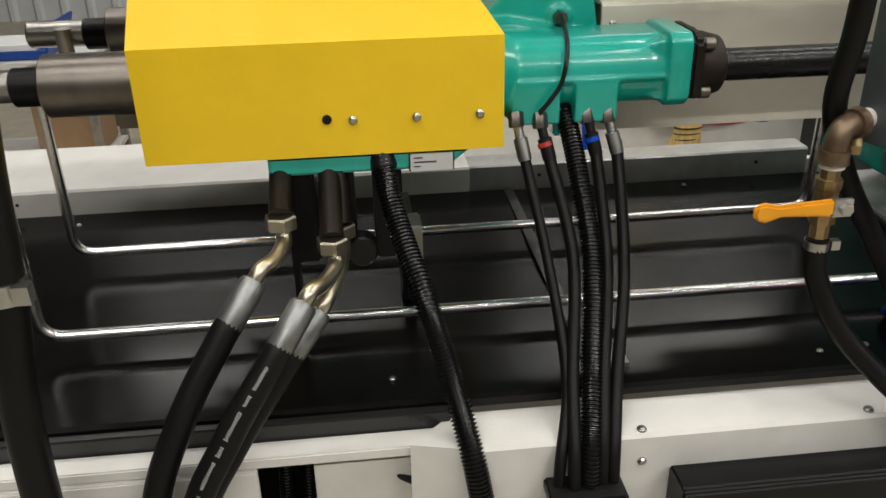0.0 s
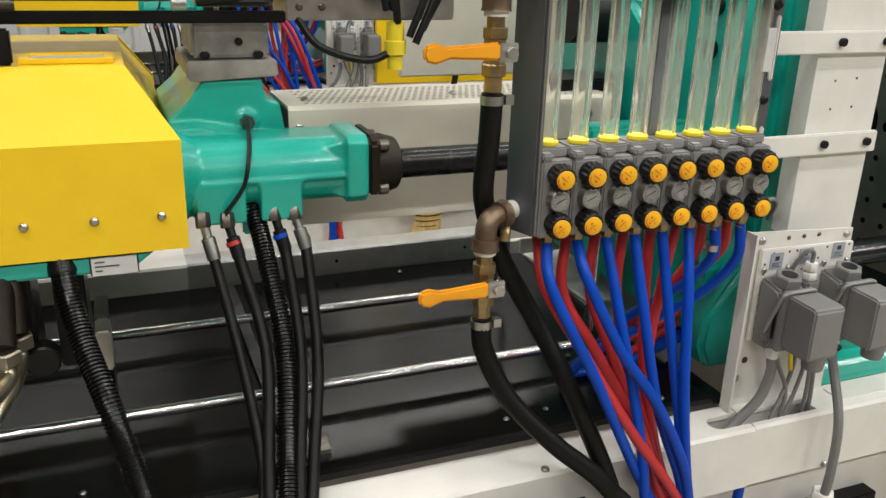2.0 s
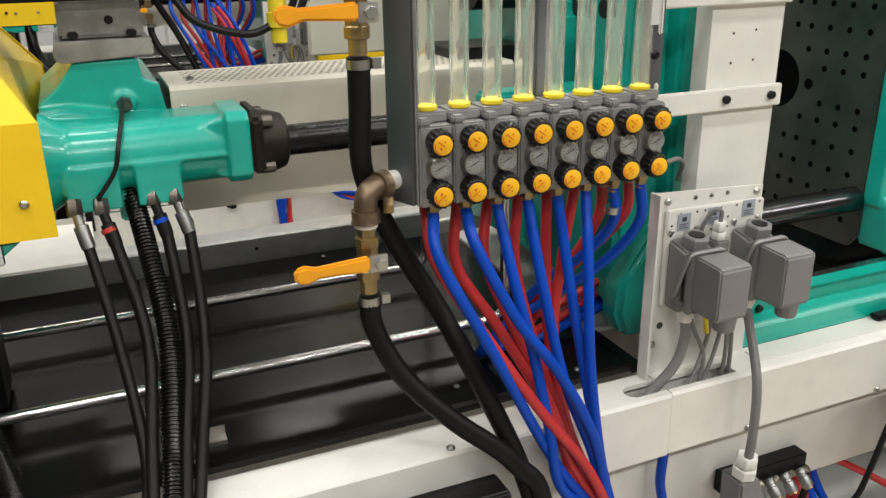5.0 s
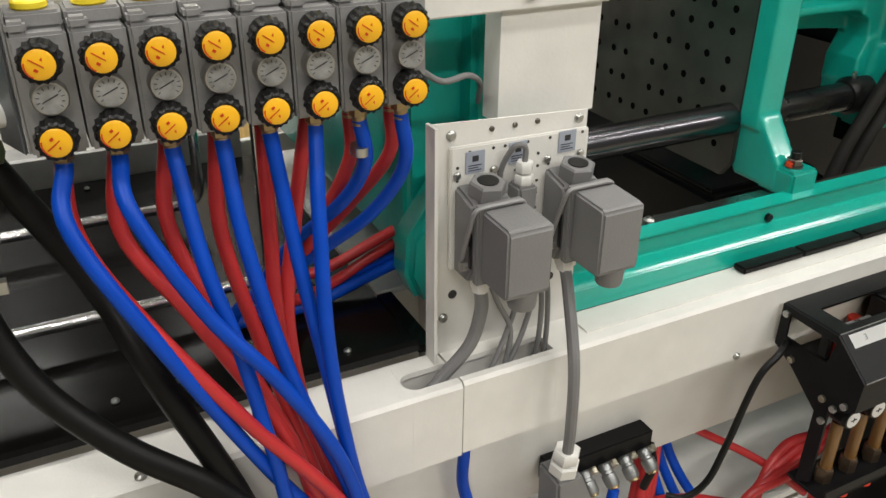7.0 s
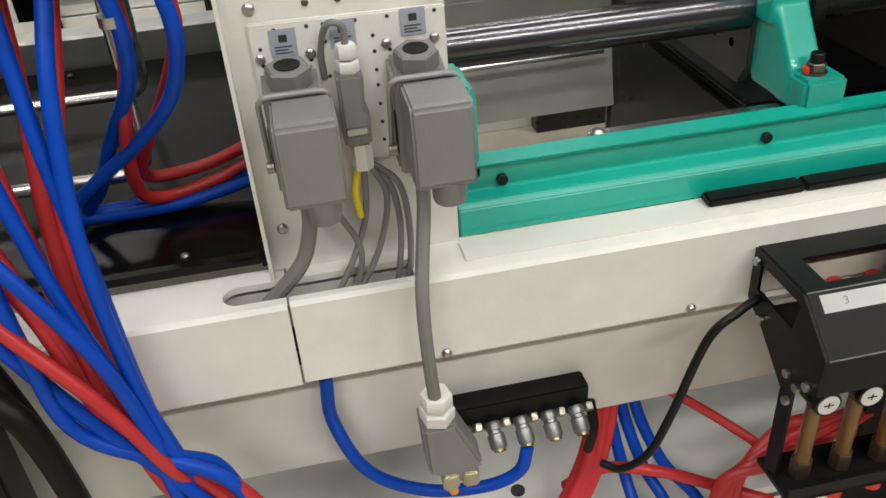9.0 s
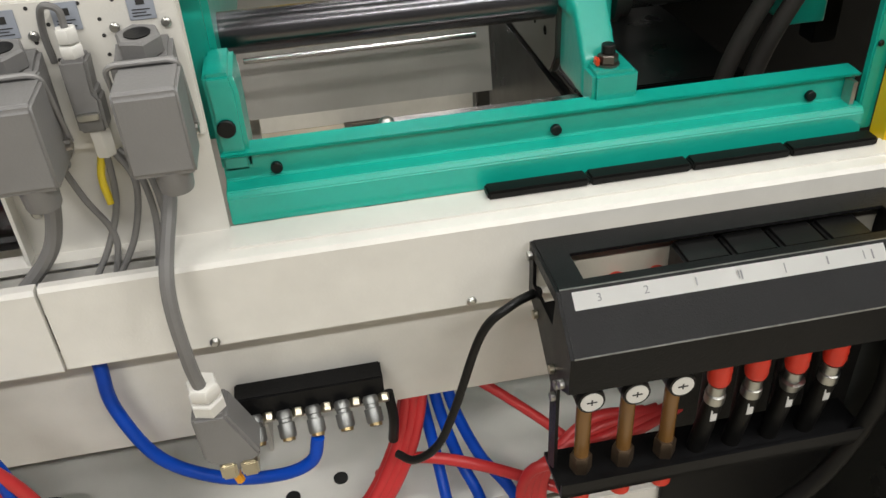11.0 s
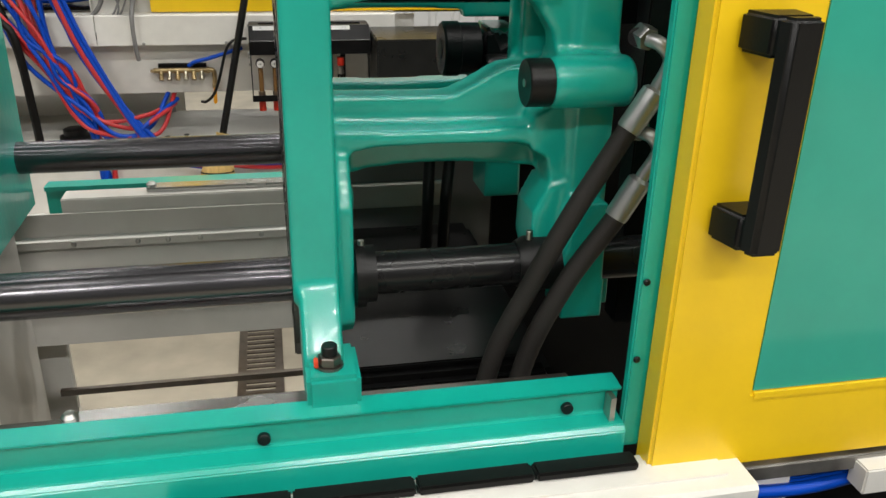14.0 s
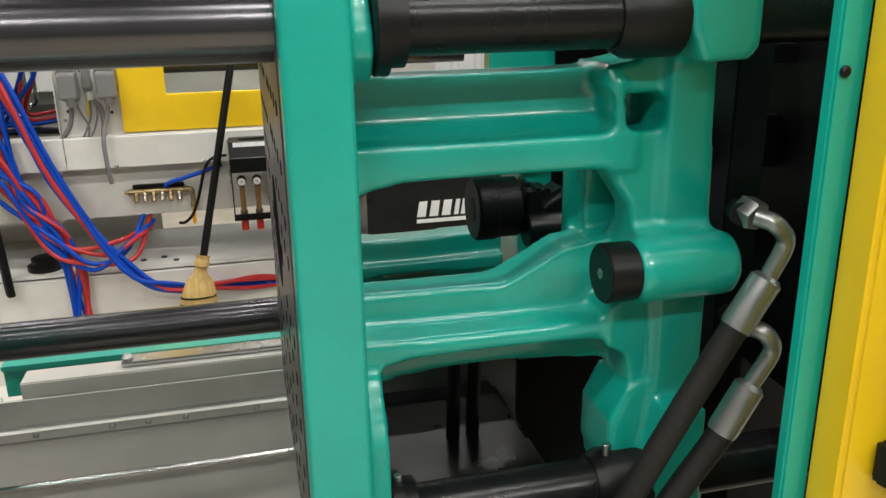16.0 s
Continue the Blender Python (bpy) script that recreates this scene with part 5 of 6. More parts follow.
def moving_platen():
    t = thing("moving_platen", (1.9, 1.35, 1.1), "teal cast moving platen with drilled steel mould face", "machine platen")
    bm = B()
    prism(bm, ((1.078, 1.13), (1.078, 1.682), (1.61, 1.682), (1.61, 1.13), (1.60, 1.10), (1.10, 1.10)), "x", 1.7345, 1.746)
    part("mould_face", bm, MOULDFACE, t, "drilled machined steel mould face", 0.002)
    # holes are flat discs; the shade inside them is their near-black colour
    bm = B()
    for k, dy in enumerate((0.0, 0.039, 0.076, 0.124, 0.172, 0.221)):
        for dz, least in ((0.036, 3), (0.071, 2), (0.118, 1), (0.166, 1), (0.214, 1), (0.262, 0), (0.31, 0)):
            if k < least:
                continue
            for sy in (-1, 1) if k else (1,):
                for sz in (-1, 1):
                    y, z = 1.345 + sy * dy, 1.413 + sz * dz
                    if z > 1.12 and math.hypot(dy - 0.245, dz - 0.22) > 0.04:
                        cyl(bm, (1.735, y, z), (1.7340, y, z), 0.0064, 14)
    tagged(part("bolt_hole", bm, HOLE_SHADE, t, "dark threaded bolt holes"), kind="stuff")
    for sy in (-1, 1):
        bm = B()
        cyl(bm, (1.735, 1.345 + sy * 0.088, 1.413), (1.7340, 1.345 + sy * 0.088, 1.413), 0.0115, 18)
        part("ejector_hole", bm, HOLE_SHADE, t)
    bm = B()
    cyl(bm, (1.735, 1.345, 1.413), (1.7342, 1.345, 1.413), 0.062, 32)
    part("ejector_bore", bm, HOLE_SHADE, t)
    # one casting: slab, front post, ribs, rear posts and lugs with rounded inner corners
    bm = B()
    prism(bm, ((1.045, 1.235), (1.045, 1.69), (1.645, 1.69), (1.645, 1.13), (1.6, 1.12), (1.09, 1.12), (1.05, 1.16)), "x", 1.7445, 1.786)
    bx(bm, 1.7355, 1.7865, 1.040, 1.080, 1.20, 1.69)
    prism(bm, ((1.08, 1.26), (1.042, 1.228), (0.990, 1.158), (0.985, 1.112), (1.08, 1.112)), "x", 1.741, 1.7855)
    for lo, hi in ((1.135, 1.345), (1.60, 1.69)):
        for y0, y1 in ((1.068, 1.15), (1.54, 1.622)):
            prism(bm, ((y0, lo + 0.02), (y0, hi - 0.05), (y0 + 0.03, hi), (y1, hi), (y1, lo), (y0 + 0.02, lo)), "x", 1.78, 1.806)
    n = 10
    for side in (0, 1):
        m = (lambda y: y) if side == 0 else (lambda y: 2.69 - y)
        q = 0.0 if side == 0 else -0.062

        def rib(zlo, zhi, bow, y0, y1, x1=2.04):
            """Rib along x whose lower edge rises by bow at mid-length."""
            xs = [1.78 + (x1 - 1.78) * k / n for k in range(n + 1)]
            low = [(x, zlo + q - 0.012 * max(0, 1 - k / 1.5) + bow * math.sin(math.pi * k / n)) for k, x in enumerate(xs)]
            top = [(x, zhi + q - 0.6 * bow * math.sin(math.pi * k / n)) for k, x in enumerate(xs)]
            prism(bm, low + top[::-1], "y", m(y0), m(y1))

        # upper rib: recessed web over a flange
        rib(1.512, 1.546, 0.003, 1.108, 1.20)
        rib(1.53, 1.598, 0.003, 1.150, 1.19)
        prism(bm, ((1.155, 1.546 + q), (1.155, 1.562 + q), (1.128, 1.544 + q)) if side == 0 else ((m(1.155), 1.546 + q), (m(1.155), 1.562 + q), (m(1.128), 1.544 + q)), "x", 1.78, 2.03)
        rib(1.655, 1.69, 0.004, 1.13, 1.20)
        # lower rib
        rib(1.350, 1.374, 0.005, 1.108, 1.20)
        rib(1.36, 1.404, 0.004, 1.148, 1.19)
        rib(1.308, 1.352, 0.010, 1.156, 1.19)
        # rear posts
        prism(bm, ((2.066, 1.44), (2.066, 1.62), (2.108, 1.62), (2.116, 1.44)), "y", m(1.104), m(1.20))
        prism(bm, ((2.068, 1.14), (2.066, 1.42), (2.112, 1.42), (2.112, 1.26), (2.128, 1.20), (2.130, 1.14)), "y", m(1.098), m(1.19))
        bx(bm, 2.02, 2.10, min(m(1.172), m(1.205)), max(m(1.172), m(1.205)), 1.44, 1.60)
        if side == 0:
            # pocket bar, shoulder, strut to the pin boss, foot round the tie bar
            prism(bm, ((2.019, 1.535), (2.017, 1.59), (2.026, 1.59), (2.031, 1.535)), "y", 1.110, 1.18)
            prism(bm, ((2.010, 1.583), (2.012, 1.602), (2.040, 1.606), (2.075, 1.645), (2.085, 1.60), (2.066, 1.578), (2.035, 1.576)), "y", 1.115, 1.18)
            prism(bm, ((2.010, 1.516), (2.022, 1.545), (2.070, 1.545), (2.070, 1.44), (2.044, 1.44), (2.036, 1.478)), "y", 1.112, 1.15)
            bx(bm, 2.014, 2.075, 1.196, 1.22, 1.35, 1.53)
            prism(bm, ((1.918, 1.375), (1.918, 1.396), (1.938, 1.404), (1.965, 1.418), (1.990, 1.432), (2.05, 1.442), (2.05, 1.375)), "y", 1.146, 1.195)
            prism(bm, ((2.018, 1.345), (2.018, 1.385), (2.075, 1.41), (2.075, 1.30), (2.045, 1.285), (2.038, 1.335)), "y", 1.106, 1.16)
            prism(bm, ((2.040, 1.30), (2.075, 1.31), (2.075, 1.17), (2.035, 1.17), (2.022, 1.225), (2.024, 1.268)), "y", 1.100, 1.17)
            rodc(bm, (2.022, 1.075, 1.431), (2.116, 1.075, 1.431), 0.029, 28)
            bx(bm, 2.040, 2.114, 1.075, 1.16, 1.404, 1.458)
            rodc(bm, (1.785, 1.105, 1.298), (1.809, 1.105, 1.298), 0.015, 14)
            prism(bm, ((2.060, 1.634), (2.056, 1.695), (2.122, 1.695), (2.122, 1.618), (2.114, 1.608), (2.072, 1.606)), "y", 1.064, 1.17)
            prism(bm, ((2.056, 1.14), (2.054, 1.22), (2.066, 1.29), (2.104, 1.29), (2.110, 1.14)), "y", 1.066, 1.13)
    casting = part("casting", bm, CAST, t, "glossy teal casting with rounded ribs")
    cast_round(casting, 0.0040, 5)
    bm = B()
    bx(bm, 1.743, 1.800, 0.955, 1.03, 1.108, 1.154)
    foot = part("foot", bm, CAST, t, bevel=0.005)
    bm = B()
    cyl(bm, (1.769, 0.981, 1.154), (1.769, 0.981, 1.157), 0.0145, 20)
    nut(bm, (1.769, 0.981, 1.157), (1.769, 0.981, 1.168), 0.0125)
    part("nut", bm, DARKSTEEL, foot, "dark hexagon nut")
    bm = B()
    rodc(bm, (1.769, 0.981, 1.168), (1.769, 0.981, 1.180), 0.0085, 16)
    part("set_screw", bm, BLACK, foot)
    bm = B()
    bx(bm, 1.752, 1.7565, 0.972, 0.985, 1.155, 1.166)
    part("paint_mark", bm, REDPAINT, foot, "red locking paint mark", 0.002)
    for y in (1.075,):
        bm = B()
        rodc(bm, (1.995, y, 1.431), (2.024, y, 1.431), 0.0262, 32, 0.06)
        pin = part("link_pin", bm, BLACK, t, "black link pin")
        bm = B()
        cyl(bm, (1.9952, y, 1.431), (1.9942, y, 1.431), 0.0045, 12)
        part("pin_centre", bm, STEEL, pin)
    # ejector drive between the ribs
    bm = B()
    lathe(bm, (1.957, 1.35, 1.418), (2.008, 1.35, 1.418), ((0, 0.034), (0.06, 0.037), (0.45, 0.037), (0.47, 0.035), (1, 0.035)), 32)
    coupling = part("ejector_coupling", bm, BLACKSTEEL, t, "black ejector coupling")
    bm = B()
    cyl(bm, (1.9572, 1.35, 1.418), (1.9562, 1.35, 1.418), 0.014, 20)
    part("bore", bm, INK, coupling)
    bm = B()
    prism(bm, ((2.008, 1.385), (2.008, 1.447), (2.03, 1.45), (2.04, 1.43), (2.068, 1.445), (2.068, 1.38), (2.03, 1.376)), "y", 1.325, 1.375)
    part("coupling_jaw", bm, BLACKSTEEL, coupling, "", 0.009, 3)
    bm = B()
    rodc(bm, (2.012, 1.322, 1.395), (2.064, 1.322, 1.395), 0.020, 20)
    part("jaw_barrel", bm, BLACK, coupling)
    bm = B()
    cyl(bm, (1.783, 1.345, 1.51), (2.06, 1.345, 1.51), 0.03, 24)
    part("ejector_rod", bm, BLACKBAR, t)


def tie_bars():
    for y in (1.10, 1.62):
        for z in (1.203, 1.643):
            t = thing("tie_bar", (1.7, y, z), "thick dark chromed steel tie bar", "tie bar", "tie bars")
            bm = B()
            cyl(bm, (1.20, y, z), (1.735, y, z), 0.0262, 36)
            part("bar", bm, TIEBAR, t)
            bm = B()
            lathe(bm, (1.806, y, z), (1.832, y, z), ((0, 0.036), (0.1, 0.040), (0.5, 0.040), (0.52, 0.034), (1, 0.034)), 28)
            part("collar", bm, BLACK, t, "black split collar")
            bm = B()
            cyl(bm, (1.832, y, z), (2.01, y, z), 0.0255, 32)
            part("sleeve", bm, BLACKBAR, t, "black telescopic sleeve")
            bm = B()
            lathe(bm, (2.005, y, z), (2.06, y, z), ((0, 0.028), (0.2, 0.034), (1, 0.034)), 28)
            part("collar", bm, BLACK, t, "black split collar")
            for x in (1.816, 2.019):
                bm = B()
                rodc(bm, (x, y - 0.004, z + 0.033), (x, y - 0.004, z + 0.045), 0.004, 10)
                part("collar_screw", bm, ZINC, t)
            bm = B()
            cyl(bm, (2.06, y, z), (2.9, y, z), 0.0262, 32)
            part("rear_bar", bm, BLACKBAR, t, "dark rear end of the bar")


def fixed_platen():
    t = thing("fixed_platen", (1.25, 1.35, 1.05), "teal cast fixed platen behind the white column", "machine platen")
    bm = B()
    prism(bm, ((1.02, 1.10), (1.02, 1.695), (1.67, 1.695), (1.67, 1.10)), "x", 1.20, 1.316)
    part("slab", bm, CAST, t, bevel=0.008)
    bm = B()
    prism(bm, ((1.117, 1.10), (1.114, 1.5), (1.118, 1.62), (1.122, 1.698), (1.2, 1.698), (1.2, 1.10)), "y", 1.045, 1.64)
    part("rear_casting", bm, CAST, t, bevel=0.010, seg=3)
    bm = B()
    prism(bm, ((1.112, 1.065), (1.094, 1.11), (1.099, 1.165), (1.16, 1.25), (1.21, 1.25), (1.21, 1.065)), "y", 0.995, 1.05)
    part("rear_foot", bm, CAST, t, bevel=0.010, seg=3)
    boxpart("valve_block", (1.094, 1.1145, 1.058, 1.11, 1.352, 1.41), BLACK, t, "black valve block on the platen", 0.003)
    bm = B()
    prism(bm, ((0.930, 1.44), (0.930, 1.525), (0.94, 1.532), (1.12, 1.532), (1.12, 1.44)), "y", 1.285, 1.41)
    part("nozzle_cover", bm, BLACKSTEEL, t, "black perforated nozzle cover", bevel=0.003)
    boxpart("nozzle_ledge", (0.90, 1.10, 1.10, 1.15, 1.455, 1.485), CAST, t, "", 0.006)
    for y, z in ((1.10, 1.675), (1.10, 1.605), (1.19, 1.672), (1.19, 1.602)):
        bm = B()
        rodc(bm, (1.126, y, z), (1.104, y, z), 0.016, 18)
        part("platen_bolt", bm, BLACK, t, "black socket head bolt")
    bm = B()
    prism(bm, ((1.18, 1.44), (1.18, 1.60), (1.28, 1.68), (1.41, 1.68), (1.5, 1.60), (1.5, 1.44)), "x", 1.07, 1.12)
    part("nozzle_bell", bm, CAST, t, bevel=0.015, seg=3)
    bm = B()
    cyl(bm, (0.98, 1.345, 1.64), (1.071, 1.345, 1.64), 0.05, 24)
    part("nozzle_bore", bm, BLACK, t)
    bm = B()
    prism(bm, ((1.302, 1.095), (1.302, 1.17), (1.300, 1.212), (1.332, 1.212), (1.336, 1.19), (1.336, 1.095)), "y", 0.945, 1.03)
    foot = part("foot", bm, CAST, t, bevel=0.005)
    bm = B()
    rodc(bm, (1.316, 0.966, 1.150), (1.316, 0.940, 1.150), 0.0105, 16)
    part("socket_screw", bm, BLACK, foot)
    t = thing("platen_backboard", (0.95, 1.75, 1.5), "light grey sheet guard behind the fixed platen", "machine guard")
    bm = B()
    bx(bm, 0.78, 1.20, 1.70, 1.72, 1.48, 2.4)
    part("sheet", bm, CREAM, t, bevel=0.003)
    for x, z in ((0.84, 1.80), (1.12, 1.84), (1.14, 1.84)):
        screw(t, (x, 1.70, z), r=0.007)


rail()
pit()
moving_platen()
tie_bars()
fixed_platen()


# clamp side hoses
def clamp_hose(top, crimp, pts, i):
    t = thing("hydraulic_hose", top, "thick black hydraulic hose with bright crimped elbow", "hose", "clamp hoses")
    top, crimp = Vector(top), Vector(crimp)
    d = (Vector(pts[0]) - crimp).normalized()
    bm = B()
    nut(bm, top + Vector((-0.004, 0.020, 0.004)), top + Vector((0.0, 0.002, 0.0)), 0.0135)
    part("union_nut", bm, FERRULE, t)
    bm = B()
    cyl(bm, top + Vector((0.008, 0.045, -0.006)), top + Vector((-0.011, 0.008, 0.002)), 0.010, 14)
    part("port_pipe", bm, BLACKSTEEL, t)
    bm = B()
    sweep(bm, spline((top + Vector((0, 0.004, 0.0)), top + Vector((0.010, -0.008, -0.004)), top.lerp(crimp, 0.5) + Vector((0.017, -0.004, 0.004)), crimp), 8), 0.0078, 14)
    part("elbow_pipe", bm, FITTING, t, "bright bent pipe")
    bm = B()
    lathe(bm, crimp, crimp + d * 0.052, ((0, 0.010), (0.08, 0.0138), (0.9, 0.0138), (1, 0.013)), 18)
    part("ferrule", bm, FITTING, t, "crimped zinc ferrule")
    bm = B()
    sweep(bm, spline([crimp + d * 0.045] + [Vector(p) for p in pts], 8), 0.0120, 16)
    part("hose_body", bm, HOSECOVER, t)


clamp_hose((2.116, 1.034, 1.482), (2.128, 1.03, 1.431), ((2.098, 1.03, 1.383), (2.050, 1.03, 1.30), (2.005, 1.04, 1.20), (1.965, 1.05, 1.09), (1.94, 1.06, 0.9)), 0)
clamp_hose((2.119, 1.034, 1.383), (2.123, 1.03, 1.331), ((2.094, 1.03, 1.28), (2.045, 1.035, 1.20), (2.005, 1.045, 1.09), (1.98, 1.06, 0.9)), 1)
hose("hydraulic_hose", ((1.985, 1.55, 1.26), (1.98, 1.54, 1.20), (1.97, 1.50, 1.12), (1.965, 1.5, 0.95)), 0.010, RUBBER, "black hydraulic hose on the far side", "clamp hoses", 14)
hose("hydraulic_hose", ((2.025, 1.55, 1.26), (2.015, 1.54, 1.20), (2.0, 1.50, 1.12), (1.995, 1.5, 0.95)), 0.010, RUBBER, "black hydraulic hose on the far side", "clamp hoses", 14)


# safety door
def safety_door():
    t = thing("safety_door", (2.4, 0.9, 1.03), "yellow framed sliding safety door with green panel", "door")
    bm = B()
    prism(bm, ((2.108, 1.03), (2.108, 2.1), (2.220, 2.1), (2.220, 1.128), (3.2, 1.128), (3.2, 1.03)), "y", 0.894, 0.93)
    part("door_frame", bm, YELLOW, t, bevel=0.004, seg=3)
    bm = B()
    bx(bm, 2.2203, 3.2, 0.8965, 0.918, 1.1285, 2.1)
    part("panel", bm, DOORPANE, t, "green tinted glossy panel")
    bm = B()
    bx(bm, 2.2205, 3.2, 0.8925, 0.896, 1.120, 1.1275)
    part("panel_bead", bm, YELLOW, t)
    h = thing("door_handle", (2.16, 0.88, 1.42), "black moulded plastic bow handle on yellow door", "door handle")
    for z0, z1 in ((1.318, 1.354), (1.497, 1.533)):
        bm = B()
        prism(bm, ((2.131, 0.8932), (2.186, 0.8932), (2.181, 0.8525), (2.141, 0.8525)), "z", z0, z1)
        part("foot", bm, BLACK, h, bevel=0.004, seg=3)
    bm = B()
    prism(bm, ((2.149, 0.836), (2.177, 0.836), (2.181, 0.852), (2.141, 0.852)), "z", 1.318, 1.533)
    part("grip", bm, BLACK, h, "black moulded grip", bevel=0.004, seg=3)
    bm = B()
    bx(bm, 2.089, 2.112, 0.931, 0.943, 1.045, 2.1)
    t = single("door_jamb", bm, TEAL, (2.095, 0.95, 1.05), "teal painted steel door jamb", "door jamb", bevel=0.002)
    j = thing("jamb_screws", (2.09, 0.93, 1.2), "small dark screws in the teal jamb", "screw")
    for z in (1.613, 1.253, 1.16):
        screw(j, (2.0955, 0.9305, z), r=0.004, material=BLACK)


def dark_frame():
    t = thing("clamp_guard", (2.6, 1.2, 1.05), "dark steel inner guard frame of clamp unit", "machine guard")
    boxpart("rear_sheet", (2.14, 3.4, 1.72, 1.73, 0.3, 2.3), BLACKSTEEL, t)
    boxpart("upper_panel", (2.22, 3.3, 1.70, 1.715, 1.668, 2.25), TEAL, t, "teal upper guard panel", 0.004)
    # sheet added only to block the bright floor behind the lower ribs
    boxpart("lower_sheet", (1.80, 2.139, 1.72, 1.73, 0.3, 1.16), GREY, t)
    boxpart("post", (2.19, 2.23, 1.20, 1.24, 1.05, 2.2), BLACKSTEEL, t)
    boxpart("link_arm", (2.14, 2.8, 1.28, 1.34, 1.46, 1.52), BLACKSTEEL, t)
    boxpart("link_arm", (2.14, 2.8, 1.32, 1.38, 1.34, 1.38), BLACKBAR, t)
    boxpart("link_arm", (2.14, 2.8, 1.26, 1.32, 1.58, 1.60), BLACKSTEEL, t)
    boxpart("toggle_block", (2.3, 2.6, 1.15, 1.6, 1.2, 1.8), BLACKSTEEL, t, "", 0.01)


safety_door()
dark_frame()


# valve box in front of the bed
def valve_box(ox=0.0, oy=0.0):
    X0_, X1_ = 1.632, 2.078
    t = thing("hose_connection_box", (1.85, 0.76, 0.74), "black powder coated quick coupling box with white label strip", "machine box")
    sec = ((0.836, 1.015), (0.738, 1.015), (0.682, 0.968), (0.684, 0.918), (0.722, 0.895), (0.722, 0.76), (0.745, 0.745), (0.745, 0.88), (0.80, 0.925), (0.836, 0.945))
    for x0, x1, i in ((X0_, X0_ + 0.004, 0), (X1_ - 0.004, X1_, 1)):
        bm = B()
        if i:
            prism(bm, sec, "x", x0, x1)
        else:
            prism(bm, ((0.836, 1.015), (0.738, 1.015), (0.722, 1.002), (0.82, 1.002), (0.82, 0.965), (0.836, 0.945)), "x", x0, x1)
            prism(bm, ((0.722, 1.002), (0.682, 0.968), (0.684, 0.918), (0.722, 0.895), (0.722, 0.76), (0.745, 0.745), (0.745, 0.88), (0.80, 0.925), (0.836, 0.945), (0.82, 0.965), (0.745, 0.965), (0.738, 1.002)), "x", x0, x1)
        part("end_plate", bm, BLACKSTEEL, t, "black end plate with screws")
    bm = B()
    prism(bm, ((0.738, 1.016), (0.682, 0.969), (0.684, 0.917), (0.687, 0.917), (0.685, 0.968), (0.739, 1.013)), "x", X0_ + 0.004, X1_ - 0.004)
    part("front_cover", bm, BLACKSTEEL, t)
    bm = B()
    for y, z in ((0.7384, 1.0161), (0.6818, 0.9688)):
        prism(bm, ((y - 0.0008, z - 0.0008), (y - 0.0004, z + 0.0005), (y + 0.0008, z + 0.0004)), "x", X0_ + 0.004, X1_ - 0.004)
    part("worn_edge", bm, WORN, t, "rubbed bright fold edge")
    bm = B()
    bx(bm, X0_ + 0.004, X1_ - 0.004, 0.8, 0.836, 1.012, 1.016)
    bx(bm, X0_ + 0.004, X1_ - 0.004, 0.738, 0.752, 1.012, 1.016)
    bx(bm, X0_ + 0.004, X0_ + 0.035, 0.752, 0.80, 1.012, 1.016)
    bx(bm, X1_ - 0.03, X1_ - 0.004, 0.752, 0.80, 1.012, 1.016)
    part("top_frame", bm, BLACKSTEEL, t)
    boxpart("inner_floor", (X0_ + 0.01, X1_ - 0.01, 0.70, 0.83, 0.925, 0.93), BLACK, t)
    boxpart("back_sheet", (X0_ + 0.005, X1_ - 0.005, 0.832, 0.836, 0.95, 1.011), CREAM, t)
    for k in range(4):
        bm = B()
        bx(bm, 1.79 + k * 0.058, 1.845 + k * 0.058, 0.762, 0.81, 0.93, 1.006)
        m = part("module", bm, BLACK, t, "black ribbed module", 0.004)
    for k in range(3):
        boxpart("orange_clip", (1.685 + k * 0.035, 1.70 + k * 0.035, 0.765, 0.78, 0.93, 0.985), REDCAP, t, "orange red clip", 0.003)
        boxpart("grey_clip", (1.683 + k * 0.035, 1.714 + k * 0.035, 0.781, 0.80, 0.93, 0.975), GREY, t, "", 0.003)
    bm = B()
    d = Vector((0, 0.056, 0.047)).normalized()
    n = Vector((0, -0.047, 0.056)).normalized()
    for o in (0.0006,):
        c = Vector((0, 0.738, 1.016)) + n * o
        a, b = c - d * 0.004, c - d * 0.024
        vs = [bm.verts.new((x, p.y, p.z)) for x, p in ((1.648, a), (2.005, a), (2.005, b), (1.648, b))]
        bm.faces.new(vs)
        bmesh.ops.solidify(bm, geom=bm.faces[:], thickness=-0.0006)
    strip = part("label_strip", bm, TAPE, t, "white paper label strip")
    random.seed(3)
    bm = B()
    c = Vector((0, 0.738, 1.016)) + n * 0.0014 - d * 0.0138
    for text, x in (("3", 1.676), ("2", 1.728), ("1", 1.784)):
        digit(text, x, c.y, c.z, 0.0125, PENCIL, strip, 40)
    for k, x in enumerate((1.832, 1.835, 1.885, 1.935, 1.978, 1.988)):
        c = Vector((0, 0.738, 1.016)) + n * 0.0016
        a, b = c - d * 0.009, c - d * (0.018 + 0.001 * (k % 3))
        w = 0.0006 + 0.0004 * (k % 2)
        vs = [bm.verts.new((xx, p.y, p.z)) for xx, p in ((x - w, a), (x + w, a), (x + w, b), (x - w, b))]
        bm.faces.new(vs)
        bmesh.ops.solidify(bm, geom=bm.faces[-1:], thickness=0.0003)
    part("handwriting", bm, PENCIL, strip, "illegible handwritten marks")
    for y, z in ((0.825, 1.003), (0.80, 0.937), (0.735, 0.91), (0.70, 0.92), (0.715, 0.905), (0.728, 0.875)):
        bm = B()
        rodc(bm, (X0_, y, z), (X0_ - 0.006, y, z), 0.0055, 10)
